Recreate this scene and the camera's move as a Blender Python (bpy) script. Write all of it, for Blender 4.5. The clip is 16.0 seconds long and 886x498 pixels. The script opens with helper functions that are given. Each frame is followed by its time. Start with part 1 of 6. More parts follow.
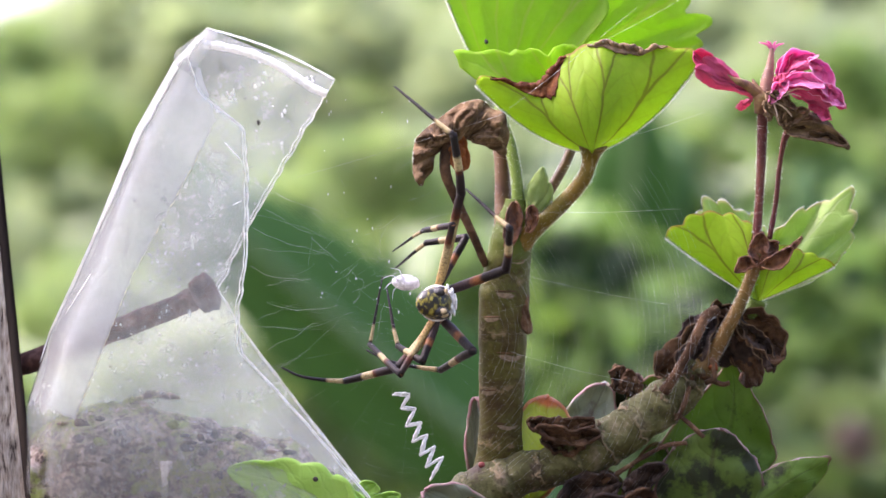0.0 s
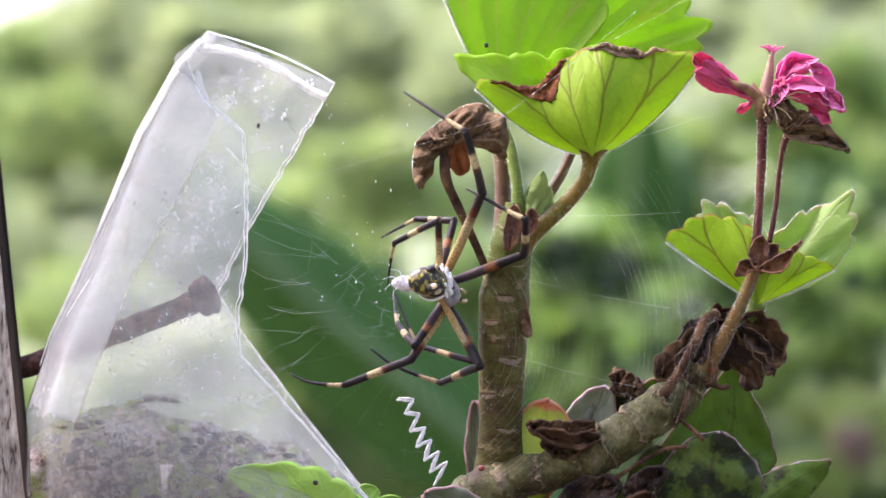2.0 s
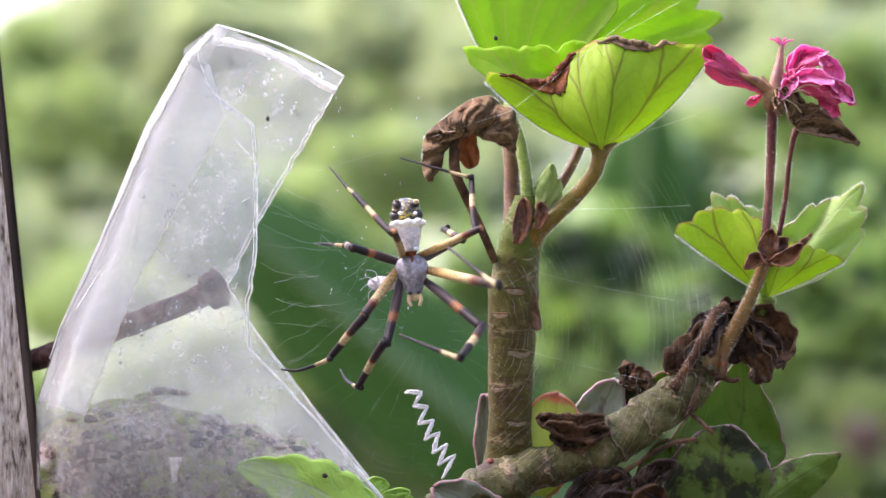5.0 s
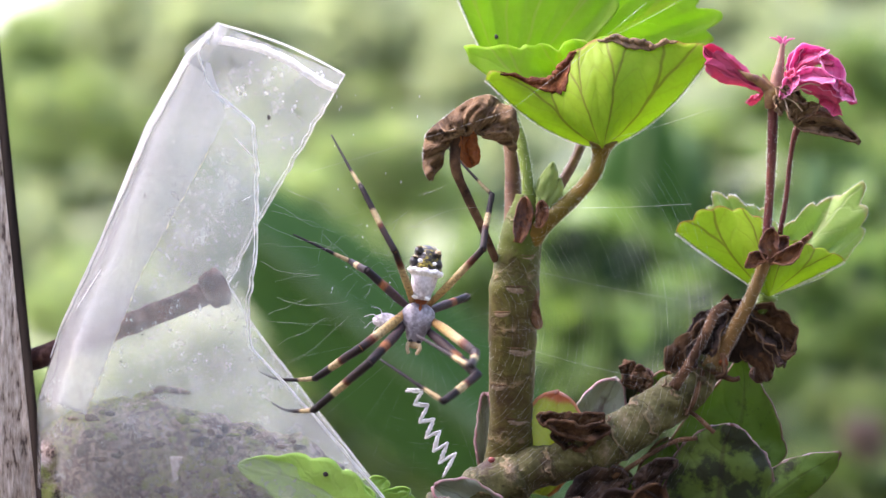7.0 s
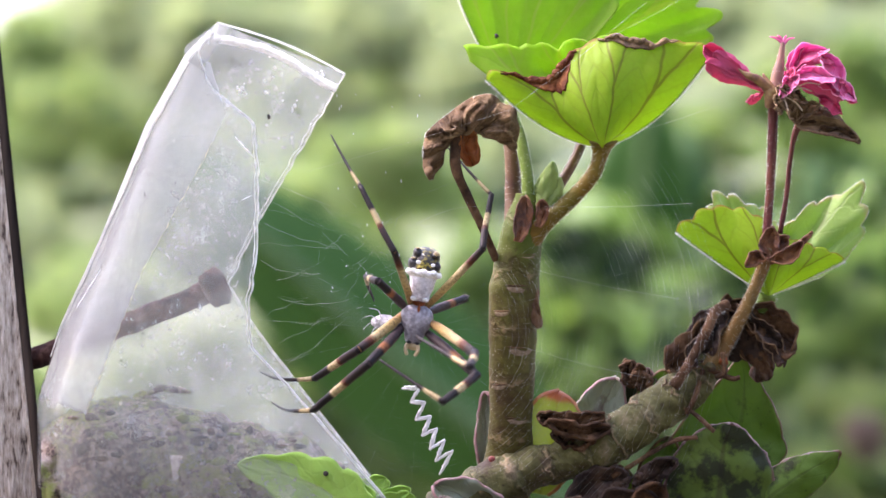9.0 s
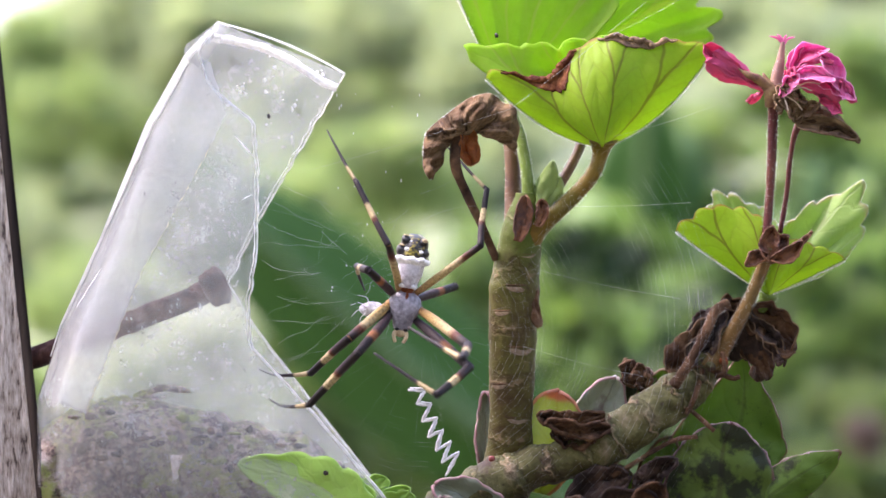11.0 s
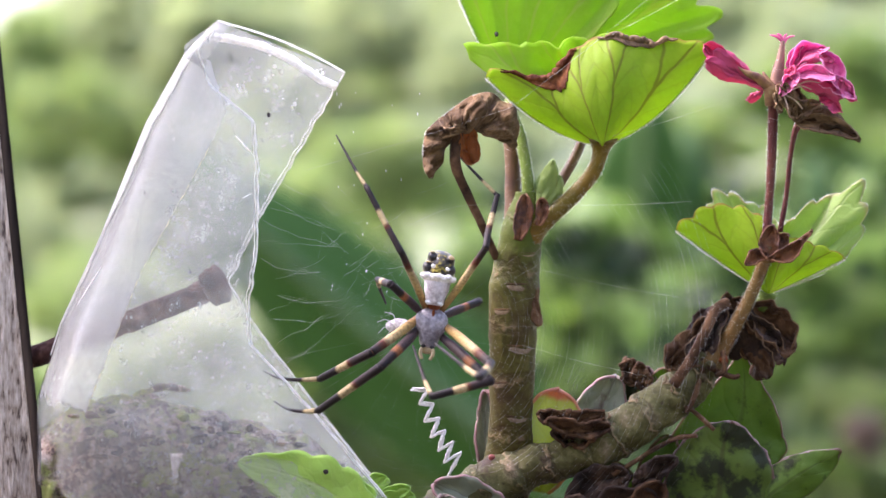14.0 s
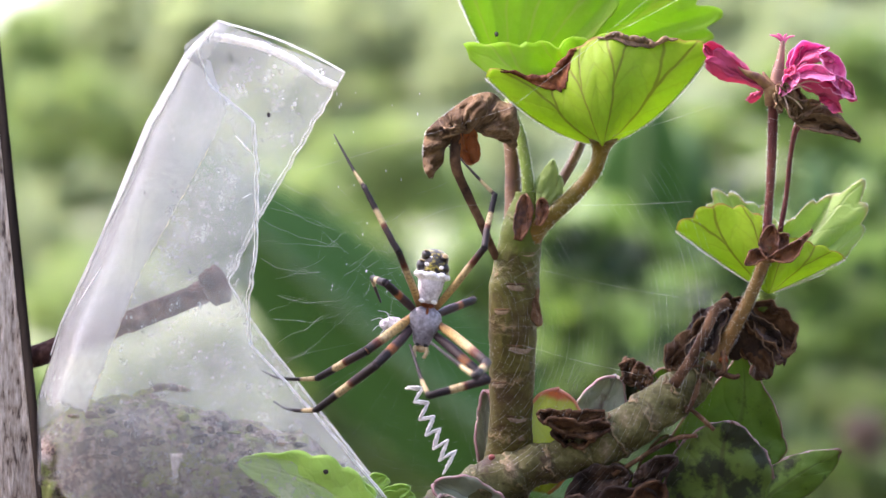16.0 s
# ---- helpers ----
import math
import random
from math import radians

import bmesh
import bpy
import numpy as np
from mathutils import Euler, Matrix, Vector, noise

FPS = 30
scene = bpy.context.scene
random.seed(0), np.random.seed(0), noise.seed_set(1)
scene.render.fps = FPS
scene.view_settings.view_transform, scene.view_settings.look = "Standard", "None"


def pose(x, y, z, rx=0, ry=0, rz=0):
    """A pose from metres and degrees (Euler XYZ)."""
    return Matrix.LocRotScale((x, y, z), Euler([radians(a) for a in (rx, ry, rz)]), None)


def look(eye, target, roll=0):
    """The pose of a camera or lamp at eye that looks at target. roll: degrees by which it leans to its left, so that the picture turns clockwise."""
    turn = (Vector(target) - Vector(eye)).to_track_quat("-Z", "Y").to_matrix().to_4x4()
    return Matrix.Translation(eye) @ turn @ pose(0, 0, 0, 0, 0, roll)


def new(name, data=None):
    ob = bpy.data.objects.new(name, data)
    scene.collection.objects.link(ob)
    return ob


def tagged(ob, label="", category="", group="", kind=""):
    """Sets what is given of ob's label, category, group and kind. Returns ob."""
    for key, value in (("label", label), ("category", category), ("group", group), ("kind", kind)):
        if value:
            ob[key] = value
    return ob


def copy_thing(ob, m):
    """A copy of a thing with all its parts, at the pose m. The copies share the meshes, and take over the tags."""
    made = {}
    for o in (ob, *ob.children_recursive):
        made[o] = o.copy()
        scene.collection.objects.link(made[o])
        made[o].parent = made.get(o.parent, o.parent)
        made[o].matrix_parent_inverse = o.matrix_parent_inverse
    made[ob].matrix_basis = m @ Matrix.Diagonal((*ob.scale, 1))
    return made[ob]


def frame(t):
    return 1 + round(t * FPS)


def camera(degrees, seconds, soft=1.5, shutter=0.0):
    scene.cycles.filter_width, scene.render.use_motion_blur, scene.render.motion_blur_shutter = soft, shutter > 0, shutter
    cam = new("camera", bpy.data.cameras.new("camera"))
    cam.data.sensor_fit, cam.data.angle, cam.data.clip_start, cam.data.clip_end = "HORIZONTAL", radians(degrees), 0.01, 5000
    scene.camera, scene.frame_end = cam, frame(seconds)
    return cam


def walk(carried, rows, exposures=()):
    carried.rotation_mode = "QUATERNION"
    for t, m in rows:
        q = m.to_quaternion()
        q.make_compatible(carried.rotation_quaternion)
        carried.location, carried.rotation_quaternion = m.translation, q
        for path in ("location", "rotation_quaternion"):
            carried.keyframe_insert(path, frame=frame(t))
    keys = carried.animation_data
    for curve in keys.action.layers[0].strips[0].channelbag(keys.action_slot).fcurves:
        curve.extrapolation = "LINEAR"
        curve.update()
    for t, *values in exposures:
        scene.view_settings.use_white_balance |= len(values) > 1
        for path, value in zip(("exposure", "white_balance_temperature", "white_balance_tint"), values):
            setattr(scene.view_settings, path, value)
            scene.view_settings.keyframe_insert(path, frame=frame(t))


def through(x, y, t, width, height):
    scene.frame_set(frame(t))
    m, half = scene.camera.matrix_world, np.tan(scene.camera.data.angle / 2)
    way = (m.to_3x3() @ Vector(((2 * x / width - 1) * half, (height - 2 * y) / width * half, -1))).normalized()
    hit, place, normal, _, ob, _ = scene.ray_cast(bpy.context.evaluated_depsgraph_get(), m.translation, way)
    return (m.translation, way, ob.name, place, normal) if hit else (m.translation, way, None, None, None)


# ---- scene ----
D = 0.35          # metres from the camera to the plane of the web
EYE = (0, -D, 1.5)
cam = camera(25.24, 16.0)
cam.data.dof.use_dof = True
cam.data.dof.focus_distance = D
cam.data.dof.aperture_fstop = 12.0


def aim(x, z):
    """The camera turned to a point x, z millimetres off the middle of the web's plane."""
    return look(EYE, (x / 1000, 0, 1.5 + z / 1000))


PATH = [(0.0, aim(1.80, 1.30)), (0.5, aim(2.00, 1.60)), (1.0, aim(2.00, 1.70)), (1.5, aim(1.90, 1.80)), (2.0, aim(1.80, 1.90)),
        (2.5, aim(1.65, 1.85)), (3.0, aim(1.05, 1.40)), (3.5, aim(0.63, 1.10)), (4.0, aim(0.40, 0.90)), (5.2, aim(0.12, 0.64)),
        (6.5, aim(0.03, 0.50)), (8.0, aim(0.0, 0.36)), (9.2, aim(0.0, 0.30)), (11.3, aim(0.0, 0.20)), (12.5, aim(0.0, 0.14)),
        (14.0, aim(0.0, 0.0)), (16.0, aim(0.0, 0.0))]
walk(cam, PATH, exposures=[(0.0, 2.25, 6240, 31), (16.0, 2.25, 6240, 31)])

# ---- light: a bright overcast sky ----
world = bpy.data.worlds.new("sky")
scene.world = world
world.use_nodes = True
wn = world.node_tree.nodes
sky = wn.new("ShaderNodeTexSky")
sky.sky_type = "NISHITA"
sky.sun_disc = False
sky.sun_elevation, sky.sun_rotation = radians(56), radians(-77)
sky.air_density, sky.dust_density = 1.6, 4.0
wn["Background"].inputs["Strength"].default_value = 0.15
world.node_tree.links.new(sky.outputs[0], wn["Background"].inputs[0])
sun_data = bpy.data.lights.new("sun", "SUN")
sun_data.energy, sun_data.angle, sun_data.color = 2.0, radians(18), (1.0, 0.97, 0.92)
sun = new("sun", sun_data)
sun.matrix_world = look((-3.3, 0.75, 6.4), (0, 0, 1.5))


# ---- mesh helpers (places in millimetres: u right, v up, d away from the camera, from the middle of the web) ----
def at(u, v, d=0.0):
    k = 1 + d / 350
    return Vector((u * k / 1000, d / 1000, 1.5 + v * k / 1000))


def part(name, bm, material, parent=None, label="", smooth=True):
    """Links a bmesh, built in the world's space, as one mesh under a thing."""
    me = bpy.data.meshes.new(name)
    bm.to_mesh(me)
    bm.free()
    me.materials.append(material)
    if smooth and name != "hair":
        me.shade_smooth()
    ob = new(name, me)
    if parent:
        ob.parent = parent
        ob.matrix_parent_inverse = rest(parent).inverted()
    if label:
        ob["label"] = label
    return ob


def rest(ob):
    return rest(ob.parent) @ ob.matrix_parent_inverse @ ob.matrix_basis if ob.parent else ob.matrix_basis


def thing(name, base, label, category, group="", kind=""):
    ob = new(name)
    ob.empty_display_size = 0.005
    ob.matrix_basis = Matrix.Translation(base)
    return tagged(ob, label, category, group, kind)


def solid(ob, mm, offset=0.0):
    mod = ob.modifiers.new("thickness", "SOLIDIFY")
    mod.thickness, mod.offset = mm / 1000, offset
    return ob


def surf(f, nu, nv, close=False):
    """A sheet of (nu + 1) x (nv + 1) points f(a, b), a and b from 0 to 1, with a and b as its UV."""
    bm = bmesh.new()
    rows = [[bm.verts.new(f(i / nu, j / nv)) for j in range(nv + 1)] for i in range(nu if close else nu + 1)]
    uv = bm.loops.layers.uv.new("UVMap")
    for i in range(nu):
        for j in range(nv):
            k = (i + 1) % len(rows)
            face = bm.faces.new((rows[i][j], rows[k][j], rows[k][j + 1], rows[i][j + 1]))
            for loop, (a, b) in zip(face.loops, ((i, j), (i + 1, j), (i + 1, j + 1), (i, j + 1))):
                loop[uv].uv = (a / nu, b / nv)
    return bm


def spline(points, steps):
    """Catmull-Rom through tuples of any length."""
    p = [np.array(q, float) for q in points]
    p = [2 * p[0] - p[1]] + p + [2 * p[-1] - p[-2]]
    out = []
    for i in range(1, len(p) - 2):
        for s in range(steps):
            t = s / steps
            a, b, c, e = p[i - 1:i + 3]
            out.append(0.5 * (2 * b + (c - a) * t + (2 * a - 5 * b + 4 * c - e) * t * t + (3 * b - a - 3 * c + e) * t ** 3))
    return out + [p[-2]]


def tube(points, steps=8, sides=12, rough=0.0, cap=True, freq=300.0, world_space=False, rings=0.0, ring_mm=9.0):
    """A round bar along (u, v, d, radius) in millimetres, with an uneven surface and raised rings."""
    line = spline(points, steps)
    place = [Vector(q[:3]) if world_space else at(*q[:3]) for q in line]
    bm = bmesh.new()
    uv = bm.loops.layers.uv.new("UVMap")
    loops, side, run, runs = [], None, 0.0, []
    for i, c in enumerate(place):
        tan = (place[min(i + 1, len(place) - 1)] - place[max(i - 1, 0)]).normalized()
        run += (c - place[i - 1]).length if i else 0
        runs.append(run)
        side = tan.orthogonal() if side is None else side - tan * side.dot(tan)
        side.normalize()
        up = tan.cross(side)
        r = line[i][3] / 1000
        if rings:
            ph = (run * 1000 / ring_mm) % 1.0
            r *= 1 + rings * math.exp(-((ph - 0.5) / 0.10) ** 2)
        loop = []
        for k in range(sides):
            w = 2 * math.pi * k / sides
            n = side * math.cos(w) + up * math.sin(w)
            q = c + n * r
            if rough:
                q += n * r * rough * (noise.noise(q * freq) + 0.5 * noise.noise(q * freq * 2.7))
            loop.append(bm.verts.new(q))
        loops.append(loop)
    for i in range(len(loops) - 1):
        for k in range(sides):
            m = (k + 1) % sides
            f = bm.faces.new((loops[i][k], loops[i][m], loops[i + 1][m], loops[i + 1][k]))
            for lp, (a, b) in zip(f.loops, ((k, i), (k + 1, i), (k + 1, i + 1), (k, i + 1))):
                lp[uv].uv = (a / sides, runs[b] / max(run, 1e-9))
    if cap:
        bm.faces.new(loops[0][::-1])
        bm.faces.new(loops[-1])
    return bm


def ball(centre, size, rough=0.0, freq=200.0, turn=None, sub=3, seed=0):
    """An uneven ellipsoid, half axes in millimetres."""
    bm = bmesh.new()
    bmesh.ops.create_icosphere(bm, subdivisions=sub, radius=1.0)
    for q in bm.verts:
        n = q.co.normalized()
        co = Vector((n.x * size[0], n.y * size[1], n.z * size[2])) / 1000
        co *= 1 + rough * (noise.noise(co * freq + Vector((seed, 0, 0))) + 0.5 * noise.noise(co * freq * 2.3))
        q.co = (turn @ co if turn else co) + centre
    return bm


def merged(*bms):
    """Several bmeshes joined into the first."""
    me = bpy.data.meshes.new("join")
    for b in bms[1:]:
        b.to_mesh(me)
        bms[0].from_mesh(me)
        b.free()
    bpy.data.meshes.remove(me)
    return bms[0]


# ---- materials ----
def material(name):
    m = bpy.data.materials.new(name)
    m.use_nodes = True
    n = m.node_tree.nodes
    for x in list(n):
        n.remove(x)
    out = n.new("ShaderNodeOutputMaterial")
    return m, n, m.node_tree.links, out


def noise_tex(n, l, scale, detail=6.0, rough=0.6, space="Object", stretch=(1, 1, 1)):
    co = n.new("ShaderNodeTexCoord")
    mp = n.new("ShaderNodeMapping")
    mp.inputs["Scale"].default_value = stretch
    t = n.new("ShaderNodeTexNoise")
    t.inputs["Scale"].default_value, t.inputs["Detail"].default_value, t.inputs["Roughness"].default_value = scale, detail, rough
    l.new(co.outputs[space], mp.inputs[0])
    l.new(mp.outputs[0], t.inputs[0])
    return t.outputs["Fac"]


def ramp(n, l, fac, stops, mode="LINEAR"):
    r = n.new("ShaderNodeValToRGB")
    r.color_ramp.interpolation = mode
    e = r.color_ramp.elements
    while len(e) < len(stops):
        e.new(0.5)
    for x, (p, c) in zip(e, stops):
        x.position, x.color = p, (*c, 1) if len(c) == 3 else c
    if fac is not None:
        l.new(fac, r.inputs[0])
    return r.outputs[0]


def mix(n, l, fac, a, b, mode="MIX"):
    x = n.new("ShaderNodeMix")
    x.data_type, x.blend_type = "RGBA", mode
    for sock, v in ((x.inputs[0], fac), (x.inputs[6], a), (x.inputs[7], b)):
        if isinstance(v, (int, float)):
            sock.default_value = v
        elif isinstance(v, tuple):
            sock.default_value = (*v, 1)
        else:
            l.new(v, sock)
    return x.outputs[2]


def calc(n, l, op, a, b=0.5, c=None):
    x = n.new("ShaderNodeMath")
    x.operation = op
    for sock, v in zip(x.inputs, (a, b, c)):
        if v is None:
            continue
        if isinstance(v, (int, float)):
            sock.default_value = v
        else:
            l.new(v, sock)
    return x.outputs[0]


def bump(n, l, height, strength=0.3, dist=0.0004):
    b = n.new("ShaderNodeBump")
    b.inputs["Strength"].default_value, b.inputs["Distance"].default_value = strength, dist
    l.new(height, b.inputs["Height"])
    return b.outputs[0]


def principled(n, l, out, color, rough=0.6, normal=None, **more):
    p = n.new("ShaderNodeBsdfPrincipled")
    for k, v in (("Base Color", color), ("Roughness", rough), *more.items()):
        if isinstance(v, (int, float)):
            p.inputs[k].default_value = v
        elif isinstance(v, tuple):
            p.inputs[k].default_value = (*v, 1)
        else:
            l.new(v, p.inputs[k])
    if normal:
        l.new(normal, p.inputs["Normal"])
    if out:
        l.new(p.outputs[0], out.inputs[0])
    return p.outputs[0]


def grained(name, stops, scale, rough=0.7, fine=4.0, relief=0.4, dist=0.0003, stretch=(1, 1, 1), **more):
    """A surface with two scales of variation."""
    m, n, l, out = material(name)
    a = noise_tex(n, l, scale, stretch=stretch)
    b = noise_tex(n, l, scale * fine, stretch=stretch)
    c = ramp(n, l, a, stops)
    c = mix(n, l, 0.55, c, ramp(n, l, b, [(0.3, (0.35, 0.35, 0.35)), (0.7, (1.0, 1.0, 1.0))]), "MULTIPLY")
    principled(n, l, out, c, rough, bump(n, l, calc(n, l, "ADD", a, b), relief, dist), **more)
    return m


def leaf_material(name, green, pale, vein, veins=5.0, through=0.55, through_color=None, edge=None, edge_from=0.93, blotch=None, rough=0.5, vein_width=0.035, sides=False, blotch_scale=120.0, blotch_from=0.52, fork=0.4, mesh=0.06):
    """A leaf that lets light through: UV runs across the veins and from the stalk to the rim."""
    m, n, l, out = material(name)
    uv = n.new("ShaderNodeUVMap")
    sep = n.new("ShaderNodeSeparateXYZ")
    l.new(uv.outputs[0], sep.inputs[0])
    big, small, mid = noise_tex(n, l, 60.0), noise_tex(n, l, 900.0), noise_tex(n, l, 260.0)
    wob = calc(n, l, "ADD", sep.outputs[0], calc(n, l, "MULTIPLY", calc(n, l, "SUBTRACT", noise_tex(n, l, 110.0, 2.0), 0.5), 0.07))
    saw = calc(n, l, "FRACT", calc(n, l, "MULTIPLY", wob, veins))
    d = calc(n, l, "ABSOLUTE", calc(n, l, "SUBTRACT", saw, 0.5))
    # the main veins fork two thirds of the way out
    spread = calc(n, l, "MULTIPLY", calc(n, l, "MAXIMUM", calc(n, l, "SUBTRACT", sep.outputs[1], 0.58), 0.0), fork)
    dd = calc(n, l, "ABSOLUTE", calc(n, l, "SUBTRACT", d, spread))
    thin = calc(n, l, "MULTIPLY_ADD", sep.outputs[1], -vein_width * 0.75, vein_width * 1.5)
    line = calc(n, l, "MULTIPLY", calc(n, l, "SUBTRACT", thin, dd), 22.0)
    line = calc(n, l, "MINIMUM", calc(n, l, "MAXIMUM", line, 0.0), 0.6)
    side = calc(n, l, "FRACT", calc(n, l, "MULTIPLY_ADD", d, -2.5, calc(n, l, "MULTIPLY", calc(n, l, "ADD", sep.outputs[1], calc(n, l, "MULTIPLY", mid, 0.12)), 4.5)))
    side = calc(n, l, "MAXIMUM", calc(n, l, "MULTIPLY_ADD", calc(n, l, "ABSOLUTE", calc(n, l, "SUBTRACT", side, 0.5)), -9.0, 1.0), 0.0)
    c = ramp(n, l, big, [(0.3, green), (0.7, pale)])
    c = mix(n, l, calc(n, l, "MULTIPLY", mid, 0.30), c, tuple(x * 0.55 for x in green))
    c = mix(n, l, calc(n, l, "MULTIPLY", small, 0.30), c, tuple(min(1.0, x * 1.25) for x in pale))
    c = mix(n, l, calc(n, l, "MULTIPLY", side, 0.13), c, vein)
    vor = n.new("ShaderNodeTexVoronoi")
    vor.feature = "DISTANCE_TO_EDGE"
    vor.inputs["Scale"].default_value = 420.0
    tc = n.new("ShaderNodeTexCoord")
    l.new(tc.outputs["Object"], vor.inputs["Vector"])
    net = calc(n, l, "MAXIMUM", calc(n, l, "MULTIPLY_ADD", vor.outputs["Distance"], -8.0, 1.0), 0.0)
    c = mix(n, l, calc(n, l, "MULTIPLY", net, mesh), c, vein)
    c = mix(n, l, line, c, vein)
    if blotch:
        c = mix(n, l, ramp(n, l, noise_tex(n, l, blotch_scale, 5.0), [(blotch_from, (0, 0, 0)), (blotch_from + 0.1, (0.85, 0.85, 0.85))]), c, blotch)
    if edge:
        far = sep.outputs[1]
        if sides:
            far = calc(n, l, "MAXIMUM", far, calc(n, l, "MULTIPLY", calc(n, l, "ABSOLUTE", calc(n, l, "SUBTRACT", sep.outputs[0], 0.5)), 2.0))
        rim = calc(n, l, "ADD", far, calc(n, l, "MULTIPLY", calc(n, l, "SUBTRACT", noise_tex(n, l, 200.0), 0.5), 0.10))
        c = mix(n, l, ramp(n, l, rim, [(edge_from, (0, 0, 0)), (min(edge_from + 0.04, 1.0), (0.85, 0.85, 0.85))]), c, edge)
    height = calc(n, l, "SUBTRACT", calc(n, l, "ADD", calc(n, l, "MULTIPLY", small, 0.35), calc(n, l, "MULTIPLY", mid, 0.6)), calc(n, l, "ADD", line, calc(n, l, "MULTIPLY", side, 0.5)))
    nrm = bump(n, l, calc(n, l, "ADD", height, calc(n, l, "MULTIPLY", net, -2.0 * mesh)), 0.4, 0.00035)
    surface = principled(n, l, None, c, rough, nrm, **{"Sheen Weight": 0.12, "Sheen Roughness": 0.4, "Specular IOR Level": 0.35})
    tr = n.new("ShaderNodeBsdfTranslucent")
    l.new(mix(n, l, 1.0, c, through_color or (1.0, 1.0, 0.45), "MULTIPLY"), tr.inputs[0])
    ms = n.new("ShaderNodeMixShader")
    ms.inputs[0].default_value = through
    l.new(surface, ms.inputs[1])
    l.new(tr.outputs[0], ms.inputs[2])
    l.new(ms.outputs[0], out.inputs[0])
    return m


def bark_material(name, stops, rings, pale, dark, scale=130.0, young=None, relief=0.5, blots=0.7):
    """Stem skin with pale ring scars across it (UV y runs along the stem)."""
    m, n, l, out = material(name)
    uv = n.new("ShaderNodeUVMap")
    sep = n.new("ShaderNodeSeparateXYZ")
    l.new(uv.outputs[0], sep.inputs[0])
    a, b, f = noise_tex(n, l, scale), noise_tex(n, l, scale * 2.2, 3.0), noise_tex(n, l, scale * 8)
    c = ramp(n, l, a, stops)
    c = mix(n, l, 0.6, c, ramp(n, l, f, [(0.3, (0.45, 0.42, 0.38)), (0.65, (1.0, 1.0, 1.0))]), "MULTIPLY")
    if young:
        c = mix(n, l, ramp(n, l, calc(n, l, "ADD", sep.outputs[1], calc(n, l, "MULTIPLY", calc(n, l, "SUBTRACT", a, 0.5), 0.3)), [(0.72, (0, 0, 0)), (0.92, (0.85, 0.85, 0.85))]), c, young)
    y = calc(n, l, "ADD", calc(n, l, "MULTIPLY", sep.outputs[1], rings), calc(n, l, "MULTIPLY", calc(n, l, "SUBTRACT", b, 0.5), 0.9))
    d = calc(n, l, "ABSOLUTE", calc(n, l, "SUBTRACT", calc(n, l, "FRACT", y), 0.5))
    ring = calc(n, l, "MAXIMUM", calc(n, l, "MULTIPLY_ADD", d, -16.0, 1.0), 0.0)
    shade = calc(n, l, "MAXIMUM", calc(n, l, "MULTIPLY_ADD", calc(n, l, "ABSOLUTE", calc(n, l, "SUBTRACT", d, 0.11)), -14.0, 1.0), 0.0)
    gate = ramp(n, l, b, [(0.42, (0, 0, 0)), (0.56, (0.85, 0.85, 0.85))])
    c = mix(n, l, calc(n, l, "MULTIPLY", shade, 0.35), c, dark)
    c = mix(n, l, calc(n, l, "MULTIPLY", ring, gate), c, pale)
    c = mix(n, l, ramp(n, l, noise_tex(n, l, scale * 3.1), [(0.63, (0, 0, 0)), (0.7, (blots,) * 3)]), c, dark)
    h = calc(n, l, "ADD", calc(n, l, "ADD", a, f), calc(n, l, "SUBTRACT", calc(n, l, "MULTIPLY", ring, 0.6), calc(n, l, "MULTIPLY", shade, 0.8)))
    principled(n, l, out, c, 0.62, bump(n, l, h, relief, 0.0005), **{"Specular IOR Level": 0.18})
    return m


M_LEAF = leaf_material("geranium_leaf", (0.33, 0.50, 0.014), (0.45, 0.63, 0.035), (0.20, 0.145, 0.028), 4.0, 0.70, edge=(0.34, 0.16, 0.05), edge_from=0.975, vein_width=0.042, fork=0.55)
M_LEAF_UP = leaf_material("geranium_leaf_upper", (0.28, 0.50, 0.02), (0.39, 0.61, 0.05), (0.42, 0.50, 0.12), 5.0, 0.66, vein_width=0.05)
M_LEAF_PALE = leaf_material("geranium_leaf_pale", (0.27, 0.43, 0.09), (0.38, 0.54, 0.17), (0.42, 0.52, 0.24), 5.0, 0.5, edge=(0.42, 0.36, 0.2), edge_from=0.96)
M_HERB = leaf_material("herb_leaf", (0.29, 0.56, 0.075), (0.38, 0.63, 0.11), (0.44, 0.62, 0.18), 1.0, 0.2, mesh=0.14, fork=0.0)
M_BUD = leaf_material("leaf_bud", (0.22, 0.33, 0.08), (0.32, 0.43, 0.13), (0.32, 0.38, 0.14), 3.0, 0.4)
M_SUCC = leaf_material("succulent_leaf", (0.10, 0.20, 0.024), (0.16, 0.27, 0.042), (0.10, 0.15, 0.03), 1.0, 0.45, mesh=0.0, blotch=(0.030, 0.028, 0.015), edge=(0.17, 0.07, 0.055), edge_from=0.955, rough=0.6, sides=True, blotch_scale=150.0, blotch_from=0.56, fork=0.0)
M_SUCC_DARK = leaf_material("succulent_leaf_mottled", (0.06, 0.115, 0.012), (0.12, 0.19, 0.026), (0.05, 0.05, 0.014), 1.0, 0.3, mesh=0.0, blotch=(0.010, 0.010, 0.007), edge=(0.15, 0.065, 0.055), edge_from=0.95, rough=0.6, sides=True, blotch_scale=210.0, blotch_from=0.44, fork=0.0)
